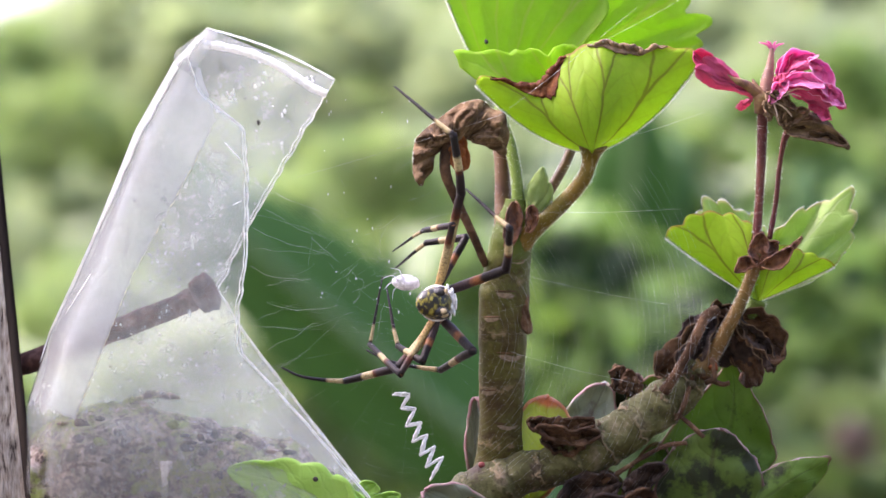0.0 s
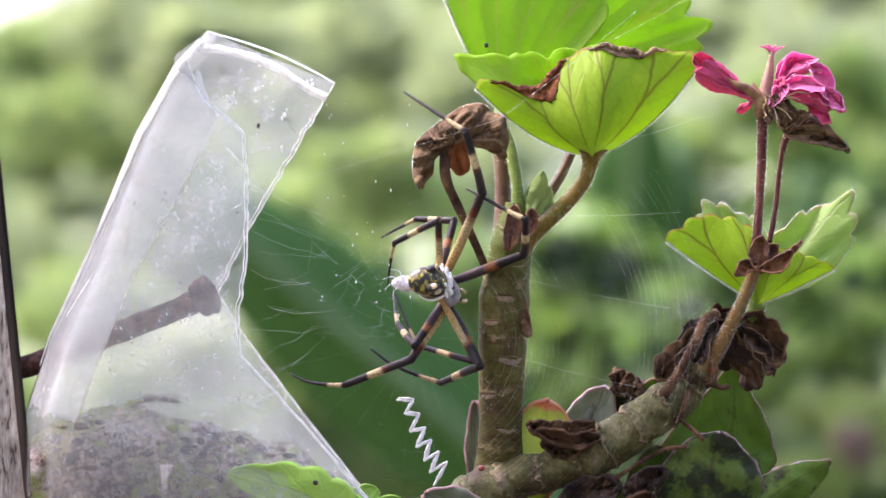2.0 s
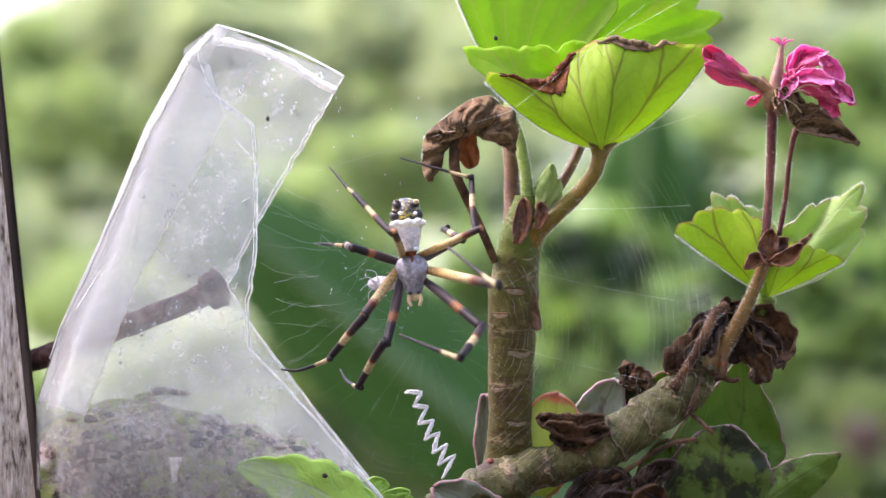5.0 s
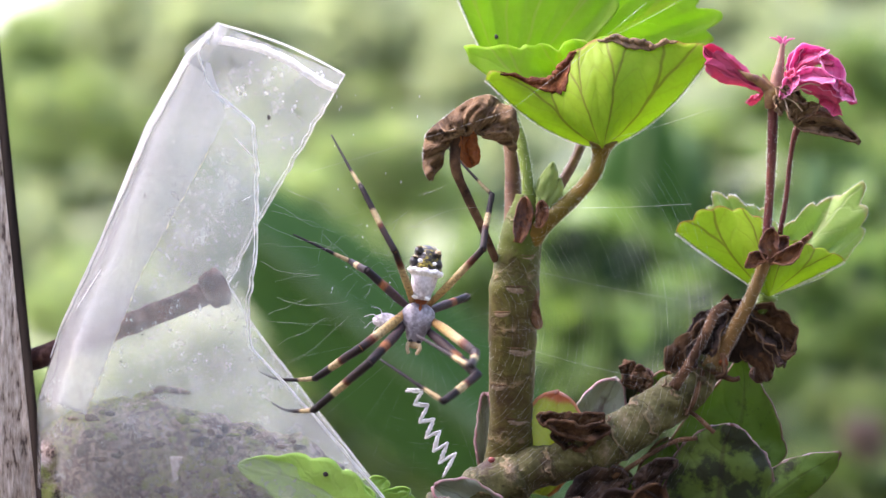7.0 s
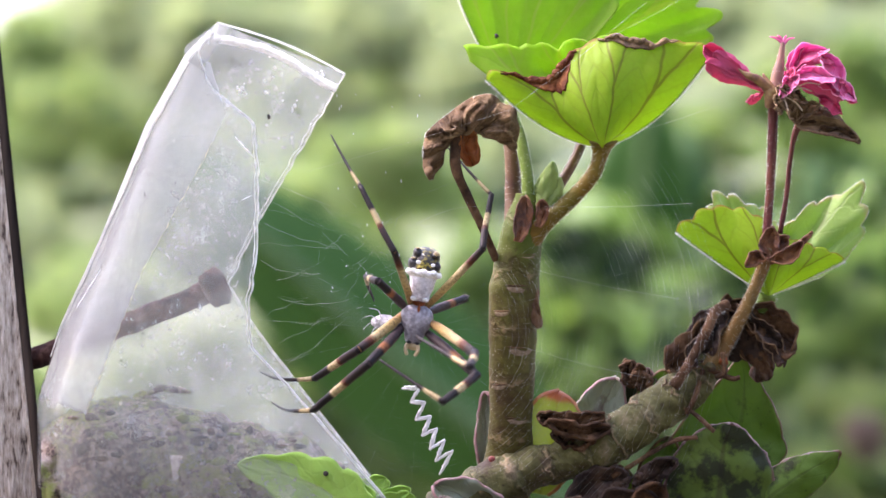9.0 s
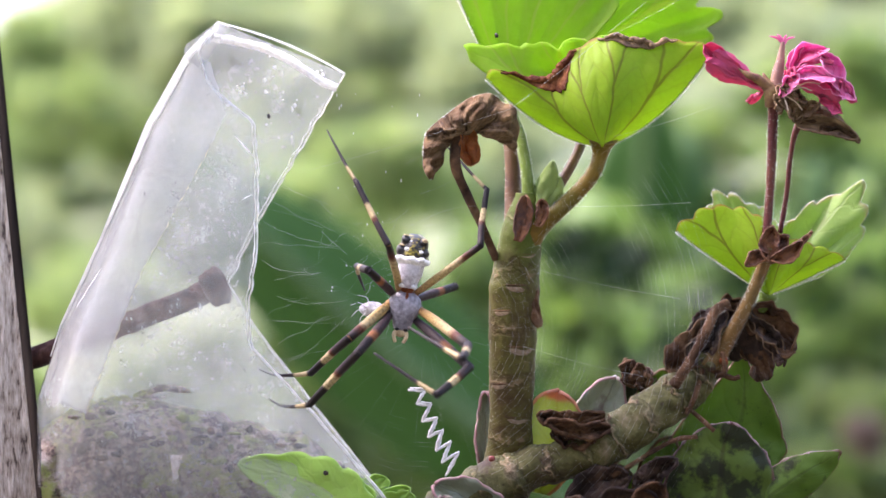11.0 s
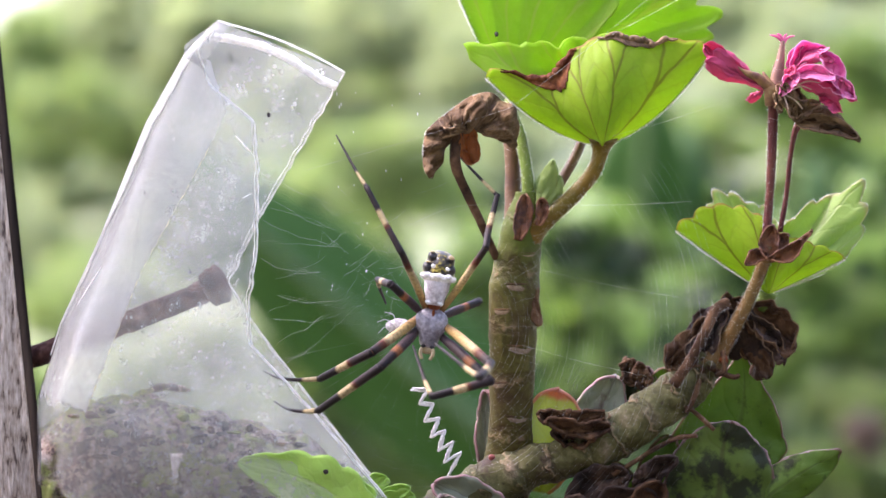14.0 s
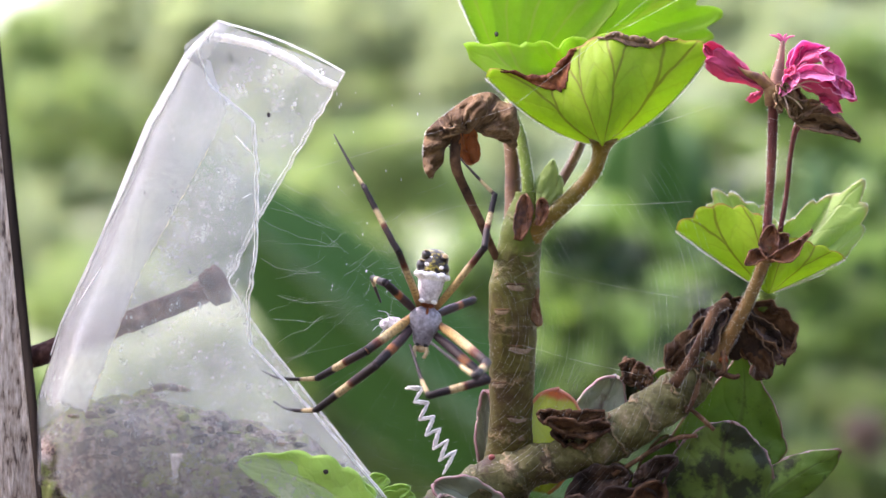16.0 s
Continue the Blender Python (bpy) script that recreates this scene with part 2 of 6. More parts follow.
M_SUCC_PALE = leaf_material("succulent_leaf_pale", (0.20, 0.24, 0.165), (0.30, 0.33, 0.25), (0.14, 0.12, 0.10), 1.0, 0.15, mesh=0.0, blotch=(0.12, 0.08, 0.08), blotch_from=0.6, edge=(0.34, 0.17, 0.19), edge_from=0.985, rough=0.45, sides=True, fork=0.0)
M_SUCC_YEL = leaf_material("succulent_leaf_yellow", (0.42, 0.54, 0.10), (0.58, 0.62, 0.20), (0.45, 0.45, 0.06), 1.0, 0.45, mesh=0.0, edge=(0.66, 0.22, 0.20), edge_from=0.90, rough=0.4, sides=True, fork=0.0)
M_PETAL = leaf_material("petal", (0.68, 0.09, 0.30), (0.86, 0.36, 0.58), (0.42, 0.015, 0.16), 4.0, 0.5, mesh=0.0, through_color=(1.0, 0.7, 0.95), blotch=(0.55, 0.03, 0.18), blotch_from=0.54, blotch_scale=260.0, edge=(0.85, 0.48, 0.68), edge_from=0.93, vein_width=0.03, sides=True)
M_PETAL_DEEP = leaf_material("petal_deep", (0.56, 0.04, 0.16), (0.74, 0.16, 0.32), (0.42, 0.02, 0.10), 5.0, 0.45, mesh=0.0, through_color=(1.0, 0.6, 0.8), vein_width=0.03, fork=0.0)
VEL = {"Sheen Weight": 0.03, "Sheen Roughness": 0.35, "Specular IOR Level": 0.15}
M_DEAD = grained("dead_leaf", [(0.34, (0.026, 0.013, 0.007)), (0.5, (0.098, 0.052, 0.026)), (0.68, (0.22, 0.125, 0.066))], 170.0, 0.85, 5.0, 0.9, 0.0008, **VEL)
M_DEAD_PALE = grained("dead_leaf_pale", [(0.34, (0.036, 0.020, 0.010)), (0.5, (0.118, 0.070, 0.034)), (0.68, (0.25, 0.16, 0.085))], 210.0, 0.85, 5.0, 1.0, 0.0008, **VEL)
M_RUSTY = leaf_material("rusty_leaf", (0.20, 0.055, 0.012), (0.32, 0.115, 0.025), (0.12, 0.035, 0.012), 3.0, 0.5, through_color=(1.0, 0.75, 0.4), mesh=0.0)
M_DEAD_RED = grained("dead_leaf_reddish", [(0.3, (0.10, 0.022, 0.008)), (0.5, (0.20, 0.055, 0.015)), (0.72, (0.34, 0.13, 0.04))], 200.0, 0.7, 5.0, 0.7, 0.0006, **VEL)
# darker dead leaf; also stands in for shade in hollows and under the branch
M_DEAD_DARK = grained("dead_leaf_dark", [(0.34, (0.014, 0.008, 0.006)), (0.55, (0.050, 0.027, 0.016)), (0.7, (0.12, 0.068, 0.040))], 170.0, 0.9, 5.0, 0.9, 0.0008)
M_MOSS = grained("moss", [(0.3, (0.10, 0.13, 0.02)), (0.7, (0.26, 0.31, 0.06))], 500.0, 0.95)
M_RIDGE = grained("dead_leaf_ridge", [(0.34, (0.09, 0.05, 0.022)), (0.66, (0.25, 0.155, 0.075))], 300.0, 0.85)
M_BRACT = grained("dry_bract", [(0.36, (0.06, 0.018, 0.008)), (0.5, (0.18, 0.065, 0.022)), (0.64, (0.32, 0.14, 0.055))], 300.0, 0.6, 5.0, 0.7, 0.0005)
M_SCORCH = grained("scorched_rim", [(0.34, (0.040, 0.009, 0.003)), (0.5, (0.105, 0.026, 0.007)), (0.68, (0.20, 0.075, 0.022))], 260.0, 0.6, 4.0, 0.9, 0.0006, **{"Specular IOR Level": 0.12})
M_STEM = bark_material("geranium_stem", [(0.34, (0.050, 0.030, 0.008)), (0.46, (0.066, 0.052, 0.010)), (0.56, (0.076, 0.070, 0.012)), (0.7, (0.125, 0.092, 0.03))], 7.0, (0.17, 0.115, 0.06), (0.040, 0.016, 0.010), young=(0.058, 0.092, 0.006), relief=0.28, blots=0.45)
M_BARK = bark_material("branch_bark", [(0.34, (0.055, 0.033, 0.022)), (0.46, (0.082, 0.080, 0.027)), (0.56, (0.118, 0.118, 0.042)), (0.7, (0.23, 0.18, 0.115))], 10.0, (0.29, 0.21, 0.13), (0.03, 0.02, 0.014), 150.0)
M_SCAR = grained("leaf_scar", [(0.3, (0.13, 0.085, 0.045)), (0.7, (0.25, 0.18, 0.105))], 500.0, 0.85)
M_PETIOLE = grained("petiole", [(0.36, (0.11, 0.095, 0.008)), (0.62, (0.17, 0.10, 0.012))], 90.0, 0.5, 8.0, 0.3, **{"Specular IOR Level": 0.2})
M_PET_PINK = grained("petiole_pinkish", [(0.36, (0.125, 0.10, 0.020)), (0.62, (0.18, 0.10, 0.030))], 70.0, 0.5, 8.0, 0.3, **{"Specular IOR Level": 0.2})
M_PET_GREEN = grained("petiole_green", [(0.3, (0.11, 0.18, 0.03)), (0.7, (0.20, 0.28, 0.06))], 90.0, 0.5, 8.0, 0.3, **VEL)
M_PET_RED = grained("petiole_reddish", [(0.3, (0.085, 0.028, 0.013)), (0.7, (0.16, 0.095, 0.026))], 70.0, 0.5, 8.0, 0.3)
M_STALK = grained("flower_stalk", [(0.3, (0.070, 0.014, 0.020)), (0.7, (0.14, 0.050, 0.034))], 140.0, 0.55, 6.0, 0.3, **VEL)
def hair_material():
    m, n, l, out = material("plant_hair")
    dif, trl, ms = n.new("ShaderNodeBsdfDiffuse"), n.new("ShaderNodeBsdfTranslucent"), n.new("ShaderNodeMixShader")
    tone = ramp(n, l, noise_tex(n, l, 500.0), [(0.3, (0.90, 0.90, 0.86)), (0.7, (0.97, 0.97, 0.94))])
    l.new(tone, dif.inputs[0])
    l.new(tone, trl.inputs[0])
    ms.inputs[0].default_value = 0.6
    l.new(dif.outputs[0], ms.inputs[1])
    l.new(trl.outputs[0], ms.inputs[2])
    l.new(ms.outputs[0], out.inputs[0])
    return m


M_FUZZ = hair_material()
M_RUST = grained("rusty_iron", [(0.36, (0.05, 0.018, 0.012)), (0.5, (0.125, 0.05, 0.036)), (0.64, (0.26, 0.14, 0.11))], 260.0, 0.8, 5.0, 0.9, 0.0006, Metallic=0.2)
M_WOOD = grained("weathered_wood", [(0.35, (0.07, 0.045, 0.03)), (0.42, (0.32, 0.255, 0.19)), (0.54, (0.48, 0.405, 0.32)), (0.68, (0.66, 0.58, 0.48))], 1400.0, 0.9, 0.3, 0.9, 0.0006, (1, 1, 0.22))
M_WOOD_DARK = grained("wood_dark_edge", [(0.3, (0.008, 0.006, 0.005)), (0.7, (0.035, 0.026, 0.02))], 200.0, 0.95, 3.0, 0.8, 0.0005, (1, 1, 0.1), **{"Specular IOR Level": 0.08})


def soil_material():
    """Crumbs of many tones with moss in patches."""
    m, n, l, out = material("potting_soil")
    co = n.new("ShaderNodeTexCoord")
    v = n.new("ShaderNodeTexVoronoi")
    v.inputs["Scale"].default_value = 1300.0
    l.new(co.outputs["Object"], v.inputs["Vector"])
    sep = n.new("ShaderNodeSeparateColor")
    l.new(v.outputs["Color"], sep.inputs[0])
    f, g = noise_tex(n, l, 330.0, 8.0, 0.75), noise_tex(n, l, 85.0, 5.0, 0.65)
    tone = calc(n, l, "ADD", calc(n, l, "MULTIPLY", sep.outputs[0], 0.10), calc(n, l, "ADD", calc(n, l, "MULTIPLY", f, 0.55), calc(n, l, "MULTIPLY", noise_tex(n, l, 130.0, 5.0, 0.7), 0.35)))
    c = ramp(n, l, tone, [(0.38, (0.022, 0.012, 0.012)), (0.45, (0.13, 0.085, 0.07)), (0.51, (0.40, 0.30, 0.24)), (0.57, (0.64, 0.53, 0.46)), (0.64, (0.88, 0.82, 0.75))])
    moss = calc(n, l, "MULTIPLY", ramp(n, l, g, [(0.46, (0, 0, 0)), (0.56, (0.9, 0.9, 0.9))]), ramp(n, l, f, [(0.40, (0, 0, 0)), (0.52, (1, 1, 1))]))
    c = mix(n, l, moss, c, (0.36, 0.42, 0.09))
    principled(n, l, out, c, 0.95, bump(n, l, calc(n, l, "ADD", tone, f), 1.0, 0.0015))
    return m


M_SOIL = soil_material()
M_SILK = grained("spider_silk", [(0.3, (0.7, 0.7, 0.74)), (0.7, (0.85, 0.85, 0.88))], 600.0, 0.5)
M_PALE = grained("pale_filament", [(0.3, (0.5, 0.38, 0.28)), (0.7, (0.65, 0.52, 0.4))], 500.0, 0.6)
M_RED = grained("red_bud", [(0.3, (0.16, 0.02, 0.02)), (0.7, (0.28, 0.05, 0.04))], 400.0, 0.4)
M_SPECK = grained("dark_speck", [(0.3, (0.01, 0.008, 0.006)), (0.7, (0.04, 0.03, 0.02))], 900.0, 0.8)


def plastic(name, haze_low, haze_high, clear=(0.97, 0.98, 0.98), scale=55.0, haze_color=(0.83, 0.82, 0.81), dirt=0.0, fine=0.25, back=None, gloss=0.12):
    """Thin clear plastic with dust, scratches and specks of dirt; back: how much dustier its far side is (UV x below a half)."""
    m, n, l, out = material(name)
    tr = n.new("ShaderNodeBsdfTransparent")
    tr.inputs[0].default_value = (*clear, 1)
    dif = n.new("ShaderNodeBsdfDiffuse")
    trl = n.new("ShaderNodeBsdfTranslucent")
    col = mix(n, l, ramp(n, l, noise_tex(n, l, scale * 5, 4.0), [(0.62, (0, 0, 0)), (0.70, (1, 1, 1))]), haze_color, tuple(x * (1 - dirt) for x in haze_color))
    l.new(col, dif.inputs[0])
    l.new(col, trl.inputs[0])
    dust = n.new("ShaderNodeMixShader")
    dust.inputs[0].default_value = 0.5
    l.new(dif.outputs[0], dust.inputs[1])
    l.new(trl.outputs[0], dust.inputs[2])
    a = noise_tex(n, l, scale, 6.0)
    b = noise_tex(n, l, scale * 14, 3.0)
    sc = noise_tex(n, l, scale * 7, 4.0, stretch=(1.0, 1.0, 0.12))
    haze = ramp(n, l, a, [(0.30, (haze_low,) * 3), (0.70, (haze_high,) * 3)])
    specks = ramp(n, l, b, [(0.60, (0, 0, 0)), (0.70, (1, 1, 1))])
    blots = ramp(n, l, noise_tex(n, l, scale * 4, 8.0, 0.75), [(0.50, (0, 0, 0)), (0.68, (1, 1, 1))])
    haze_blots = calc(n, l, "MULTIPLY", blots, fine * 0.7)
    lines = ramp(n, l, sc, [(0.64, (0, 0, 0)), (0.70, (1, 1, 1))])
    haze = calc(n, l, "ADD", haze_blots, calc(n, l, "MULTIPLY_ADD", specks, fine, haze))
    haze = calc(n, l, "MINIMUM", calc(n, l, "MULTIPLY_ADD", lines, fine * 0.5, haze), 1.0)
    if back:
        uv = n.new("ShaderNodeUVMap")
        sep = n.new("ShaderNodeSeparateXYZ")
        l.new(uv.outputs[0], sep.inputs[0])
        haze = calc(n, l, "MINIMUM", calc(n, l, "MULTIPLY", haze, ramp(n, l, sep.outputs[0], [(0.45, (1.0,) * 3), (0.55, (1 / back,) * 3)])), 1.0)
        # the haze is a little stronger towards the bottom
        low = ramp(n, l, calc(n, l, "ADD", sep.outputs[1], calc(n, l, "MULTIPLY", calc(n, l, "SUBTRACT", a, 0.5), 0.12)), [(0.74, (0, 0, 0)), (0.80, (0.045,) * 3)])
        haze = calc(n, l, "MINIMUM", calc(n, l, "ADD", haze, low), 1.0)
    m1 = n.new("ShaderNodeMixShader")
    l.new(haze, m1.inputs[0])
    l.new(tr.outputs[0], m1.inputs[1])
    l.new(dust.outputs[0], m1.inputs[2])
    gl = n.new("ShaderNodeBsdfGlossy")
    gl.inputs["Roughness"].default_value = gloss
    nb = bump(n, l, a, 0.25, 0.002)
    l.new(nb, gl.inputs["Normal"])
    fr = n.new("ShaderNodeFresnel")
    fr.inputs[0].default_value = 1.28
    l.new(nb, fr.inputs["Normal"])
    m2 = n.new("ShaderNodeMixShader")
    l.new(calc(n, l, "MULTIPLY", fr.outputs[0], 0.3), m2.inputs[0])
    l.new(m1.outputs[0], m2.inputs[1])
    l.new(gl.outputs[0], m2.inputs[2])
    l.new(m2.outputs[0], out.inputs[0])
    return m


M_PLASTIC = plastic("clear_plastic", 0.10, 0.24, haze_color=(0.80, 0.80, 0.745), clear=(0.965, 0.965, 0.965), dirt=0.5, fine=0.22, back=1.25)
# white haze for creases and dust marks, and for the fold's painted highlight
M_GLINT_CREASE = plastic("glint_and_crease_plastic", 0.80, 1.0, haze_color=(0.95, 0.94, 0.90), scale=90.0)
M_CHIP = grained("pale_chip", [(0.3, (0.75, 0.68, 0.60)), (0.7, (0.88, 0.83, 0.76))], 500.0, 0.85)
# near-white haze: the sparkle of cut edges and lip is in the colour
M_PLASTIC_EDGE = plastic("plastic_cut_edge", 0.62, 1.0, haze_color=(0.95, 0.94, 0.90), scale=420.0)
M_FILM = plastic("milky_film", 0.27, 0.38, haze_color=(0.83, 0.815, 0.79), dirt=0.2, fine=0.08, gloss=0.6)
M_SEAM = grained("dried_glue_seam", [(0.3, (0.26, 0.22, 0.10)), (0.7, (0.5, 0.46, 0.3))], 700.0, 0.7)
M_THREAD = plastic("web_thread", 0.25, 0.75, haze_color=(0.92, 0.92, 0.88), scale=90.0)


# ---- ground and the green hillside behind ----
def hill(x, y):
    """Height of the ground: level by the post, then a hillside rising away."""
    s = max(0.0, y - 4.0)
    z = 0.125 * s + 0.0009 * s * s if s < 70 else 0.125 * 70 + 0.0009 * 4900 + 0.02 * (s - 70)
    return z + (0.35 * noise.noise(Vector((x * 0.12, y * 0.12, 0))) * min(1, s / 8)) - 0.07 * min(s, 60) * max(0.0, min(1.0, (-x - 2) / 10))


def ground_point(a, b):
    y = -40 + 640 * b ** 1.6
    x = (a - 0.5) * 900
    return Vector((x, y, hill(x, y)))


M_GROUND = grained("grassy_ground", [(0.35, (0.13, 0.165, 0.075)), (0.5, (0.19, 0.225, 0.105)), (0.65, (0.24, 0.27, 0.15))], 0.5, 0.9, 9.0, 0.5, 0.05)
ground = part("ground", surf(ground_point, 90, 90), M_GROUND)
tagged(ground, "grassy green hillside rising behind the plants", "ground", kind="structure")


# unseen wall, added behind the viewer; its pale plaster bounces light onto the fronts
M_PLASTER = grained("pale_plaster", [(0.3, (0.60, 0.57, 0.52)), (0.7, (0.70, 0.67, 0.62))], 3.0, 0.9, 12.0, 0.3, 0.004)
house = bmesh.new()
bmesh.ops.create_cube(house, size=1.0, matrix=Matrix.Translation((0, -2.4, 1.35)) @ Matrix.Diagonal((9, 0.2, 2.9, 1)))
tagged(part("bounce_wall", house, M_PLASTER, smooth=False), "unseen pale plaster wall added behind the viewer to bounce light", "wall", kind="structure")


# unseen eave, added to block frontal sky light so the plants look backlit
M_BLOCKER = grained("light_blocker_board", [(0.3, (0.20, 0.15, 0.11)), (0.7, (0.33, 0.26, 0.20))], 8.0, 0.85, 6.0, 0.4, 0.003, (1, 6, 1))
eave = bmesh.new()
bmesh.ops.create_cube(eave, size=1.0, matrix=Matrix.Translation((0, -2.0, 2.87)) @ Matrix.Rotation(radians(-6), 4, "X") @ Matrix.Diagonal((9, 1.0, 0.09, 1)))
tagged(part("eave", eave, M_BLOCKER, smooth=False), "unseen boarded eave added over the viewer to cut front light", "eave", kind="structure")


# bed added just below the view; it keeps light off the plants' undersides
M_BED = grained("bed_earth", [(0.35, (0.03, 0.022, 0.016)), (0.5, (0.07, 0.05, 0.038)), (0.65, (0.13, 0.10, 0.075))], 60.0, 0.95, 9.0, 0.8, 0.002)


def bed_point(a, b):
    """An unseen raised bed of earth: its front face, its top falling away behind, its back face."""
    x = max(-0.5, min(0.5, (a - 0.5) * 1.2))
    y = max(-0.06, min(1.3, -0.06 + 1.36 * max(0.0, (b - 0.15) / 0.75) ** 1.6))
    top = 1.5 - (0.049 - 0.0012 * noise.noise(Vector((x * 60, y * 60, 0)))) * (y + D) / D
    up = min(1.0, a / 0.083, (1 - a) / 0.083, b / 0.15, (1 - b) / 0.1)
    return Vector((x, y, top * max(0.0, up) - 0.0))


tagged(part("garden_bed", surf(bed_point, 96, 80), M_BED), "unseen raised bed of dark earth added under the plants, dimming their undersides", "garden bed", kind="structure")


def foliage_material(name, dark, light, share=0.5, split=False):
    m, n, l, out = material(name)
    geo = n.new("ShaderNodeNewGeometry")
    # tone by leaf: dark ones stand for shaded gaps, the palest few for glints
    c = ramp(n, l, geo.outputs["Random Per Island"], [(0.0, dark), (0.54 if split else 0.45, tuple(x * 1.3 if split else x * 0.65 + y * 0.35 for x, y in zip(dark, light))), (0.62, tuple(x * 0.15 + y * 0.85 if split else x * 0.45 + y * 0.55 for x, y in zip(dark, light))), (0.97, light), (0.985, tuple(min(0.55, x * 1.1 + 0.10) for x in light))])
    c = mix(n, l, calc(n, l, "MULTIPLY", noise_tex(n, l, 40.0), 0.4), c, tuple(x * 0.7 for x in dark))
    s = principled(n, l, None, c, 0.5)
    t = n.new("ShaderNodeBsdfTranslucent")
    l.new(mix(n, l, 1.0, c, (1.0, 1.0, 0.6), "MULTIPLY"), t.inputs[0])
    ms = n.new("ShaderNodeMixShader")
    ms.inputs[0].default_value = share
    l.new(s, ms.inputs[1])
    l.new(t.outputs[0], ms.inputs[2])
    l.new(ms.outputs[0], out.inputs[0])
    return m


M_BUSH = {
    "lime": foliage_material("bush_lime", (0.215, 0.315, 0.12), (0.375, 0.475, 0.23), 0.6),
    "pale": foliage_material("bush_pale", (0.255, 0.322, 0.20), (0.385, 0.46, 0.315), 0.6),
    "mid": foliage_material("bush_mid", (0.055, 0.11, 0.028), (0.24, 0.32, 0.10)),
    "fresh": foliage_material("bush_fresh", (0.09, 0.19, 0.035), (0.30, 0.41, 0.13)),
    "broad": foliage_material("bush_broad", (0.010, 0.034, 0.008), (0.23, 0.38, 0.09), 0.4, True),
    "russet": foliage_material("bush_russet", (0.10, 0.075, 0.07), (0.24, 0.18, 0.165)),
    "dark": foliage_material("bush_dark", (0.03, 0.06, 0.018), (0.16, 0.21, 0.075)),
}
M_TWIG = grained("bush_twig", [(0.3, (0.05, 0.035, 0.02)), (0.7, (0.14, 0.10, 0.06))], 60.0, 0.9)


def shrub_meshes(size, leaf, count, seed):
    """A shrub: forking twigs and a crown of single leaves, uneven in outline."""
    rng = random.Random(seed)
    twigs = bmesh.new()
    for k in range(6):
        w = rng.uniform(0, 6.28)
        tip = Vector((math.cos(w) * 0.6 * size[0], math.sin(w) * 0.6 * size[1], size[2] * rng.uniform(0.9, 1.5)))
        mid = tip * 0.5 + Vector((rng.uniform(-.1, .1), rng.uniform(-.1, .1), 0.1)) * size[2]
        twigs = merged(twigs, tube([(0, 0, -0.1, 18 * size[2]), (*mid, 11 * size[2]), (*tip, 4 * size[2])], 4, 6, world_space=True))
    lobes = [(Vector((rng.uniform(-.6, .6) * size[0], rng.uniform(-.6, .6) * size[1], size[2] * rng.uniform(0.5, 1.5))), rng.uniform(0.3, 0.6)) for k in range(12)]
    verts, faces = [], []
    for k in range(count):
        c, r = lobes[k % len(lobes)]
        q = Vector((rng.gauss(0, 1), rng.gauss(0, 1), rng.gauss(0, 1))).normalized() * r * rng.uniform(0.55, 1.05)
        q = c + Vector((q.x * size[0], q.y * size[1], q.z * size[2]))
        t = Vector((rng.gauss(0, 1), rng.gauss(0, 1), rng.gauss(-0.2, 0.6))).normalized()
        s = t.orthogonal().normalized()
        s.rotate(Matrix.Rotation(rng.uniform(0, 6.28), 3, t))
        g = leaf * rng.uniform(0.7, 1.3)
        n = t.cross(s) * g * 0.12
        i = len(verts)
        verts += [q, q + t * g * 0.5 + s * g * 0.3 + n, q + t * g, q + t * g * 0.5 - s * g * 0.3 + n]
        faces += [(i, i + 1, i + 2), (i, i + 2, i + 3)]
    crown = bpy.data.meshes.new("crown")
    crown.from_pydata([v[:] for v in verts], [], faces)
    return twigs, crown


def seen_at(u, v, y):
    """The place at distance y behind the web, in line with (u, v)."""
    k = (y + D) / D / 1000
    return u * k, y, 1.5 + v * k


def shrub(kind, leaf, count, seed, label):
    """A shrub about a metre in half width, to be copied over the slope."""
    root = thing("shrub", (0, 0, 0), label, "shrub", "shrubs on the hillside")
    twigs, crown = shrub_meshes((1, 1, 1), leaf, count, seed)
    part("twig_stuff", twigs, M_TWIG, root)
    crown.materials.append(M_BUSH[kind])
    ob = new("crown", crown)
    ob.parent = root
    return root


SHRUBS = {
    "pale": [shrub("pale", 0.38, 1600, 10 + i, "pale green bush on the far slope") for i in range(3)],
    "lime": [shrub("lime", 0.36, 1600, 20 + i, "yellow-green leafy bush on the slope") for i in range(3)],
    "mid": [shrub("mid", 0.34, 1600, 30 + i, "green bush on the slope") for i in range(2)],
    "dark": [shrub("dark", 0.34, 1600, 40 + i, "dark green bush in the thicket behind the geranium") for i in range(2)],
    "fresh": [shrub("fresh", 0.34, 1600, 60 + i, "fresh green bush on the slope") for i in range(2)],
    "broad": [shrub("broad", 1.15, 64, 70 + i, "broad-leaved dark green bush close behind the geranium") for i in range(3)],
    "russet": [shrub("russet", 0.34, 1600, 50, "dark reddish-brown bush beyond the succulent")],
}
FIRST = set()
STEMS = []


def bush(kind, u, v, y, w, h, rng):
    """A shrub whose crown stands in line with (u, v), w and h its half sizes there."""
    x, _, z = seen_at(u, v, y)
    k = (y + D) / D / 1000
    m = Matrix.Translation((x, y, z - h * k)) @ Matrix.Rotation(rng.uniform(0, 6.28), 4, "Z") @ Matrix.Diagonal((w * k, w * k, h * k, 1))
    proto = rng.choice(SHRUBS[kind])
    root = proto
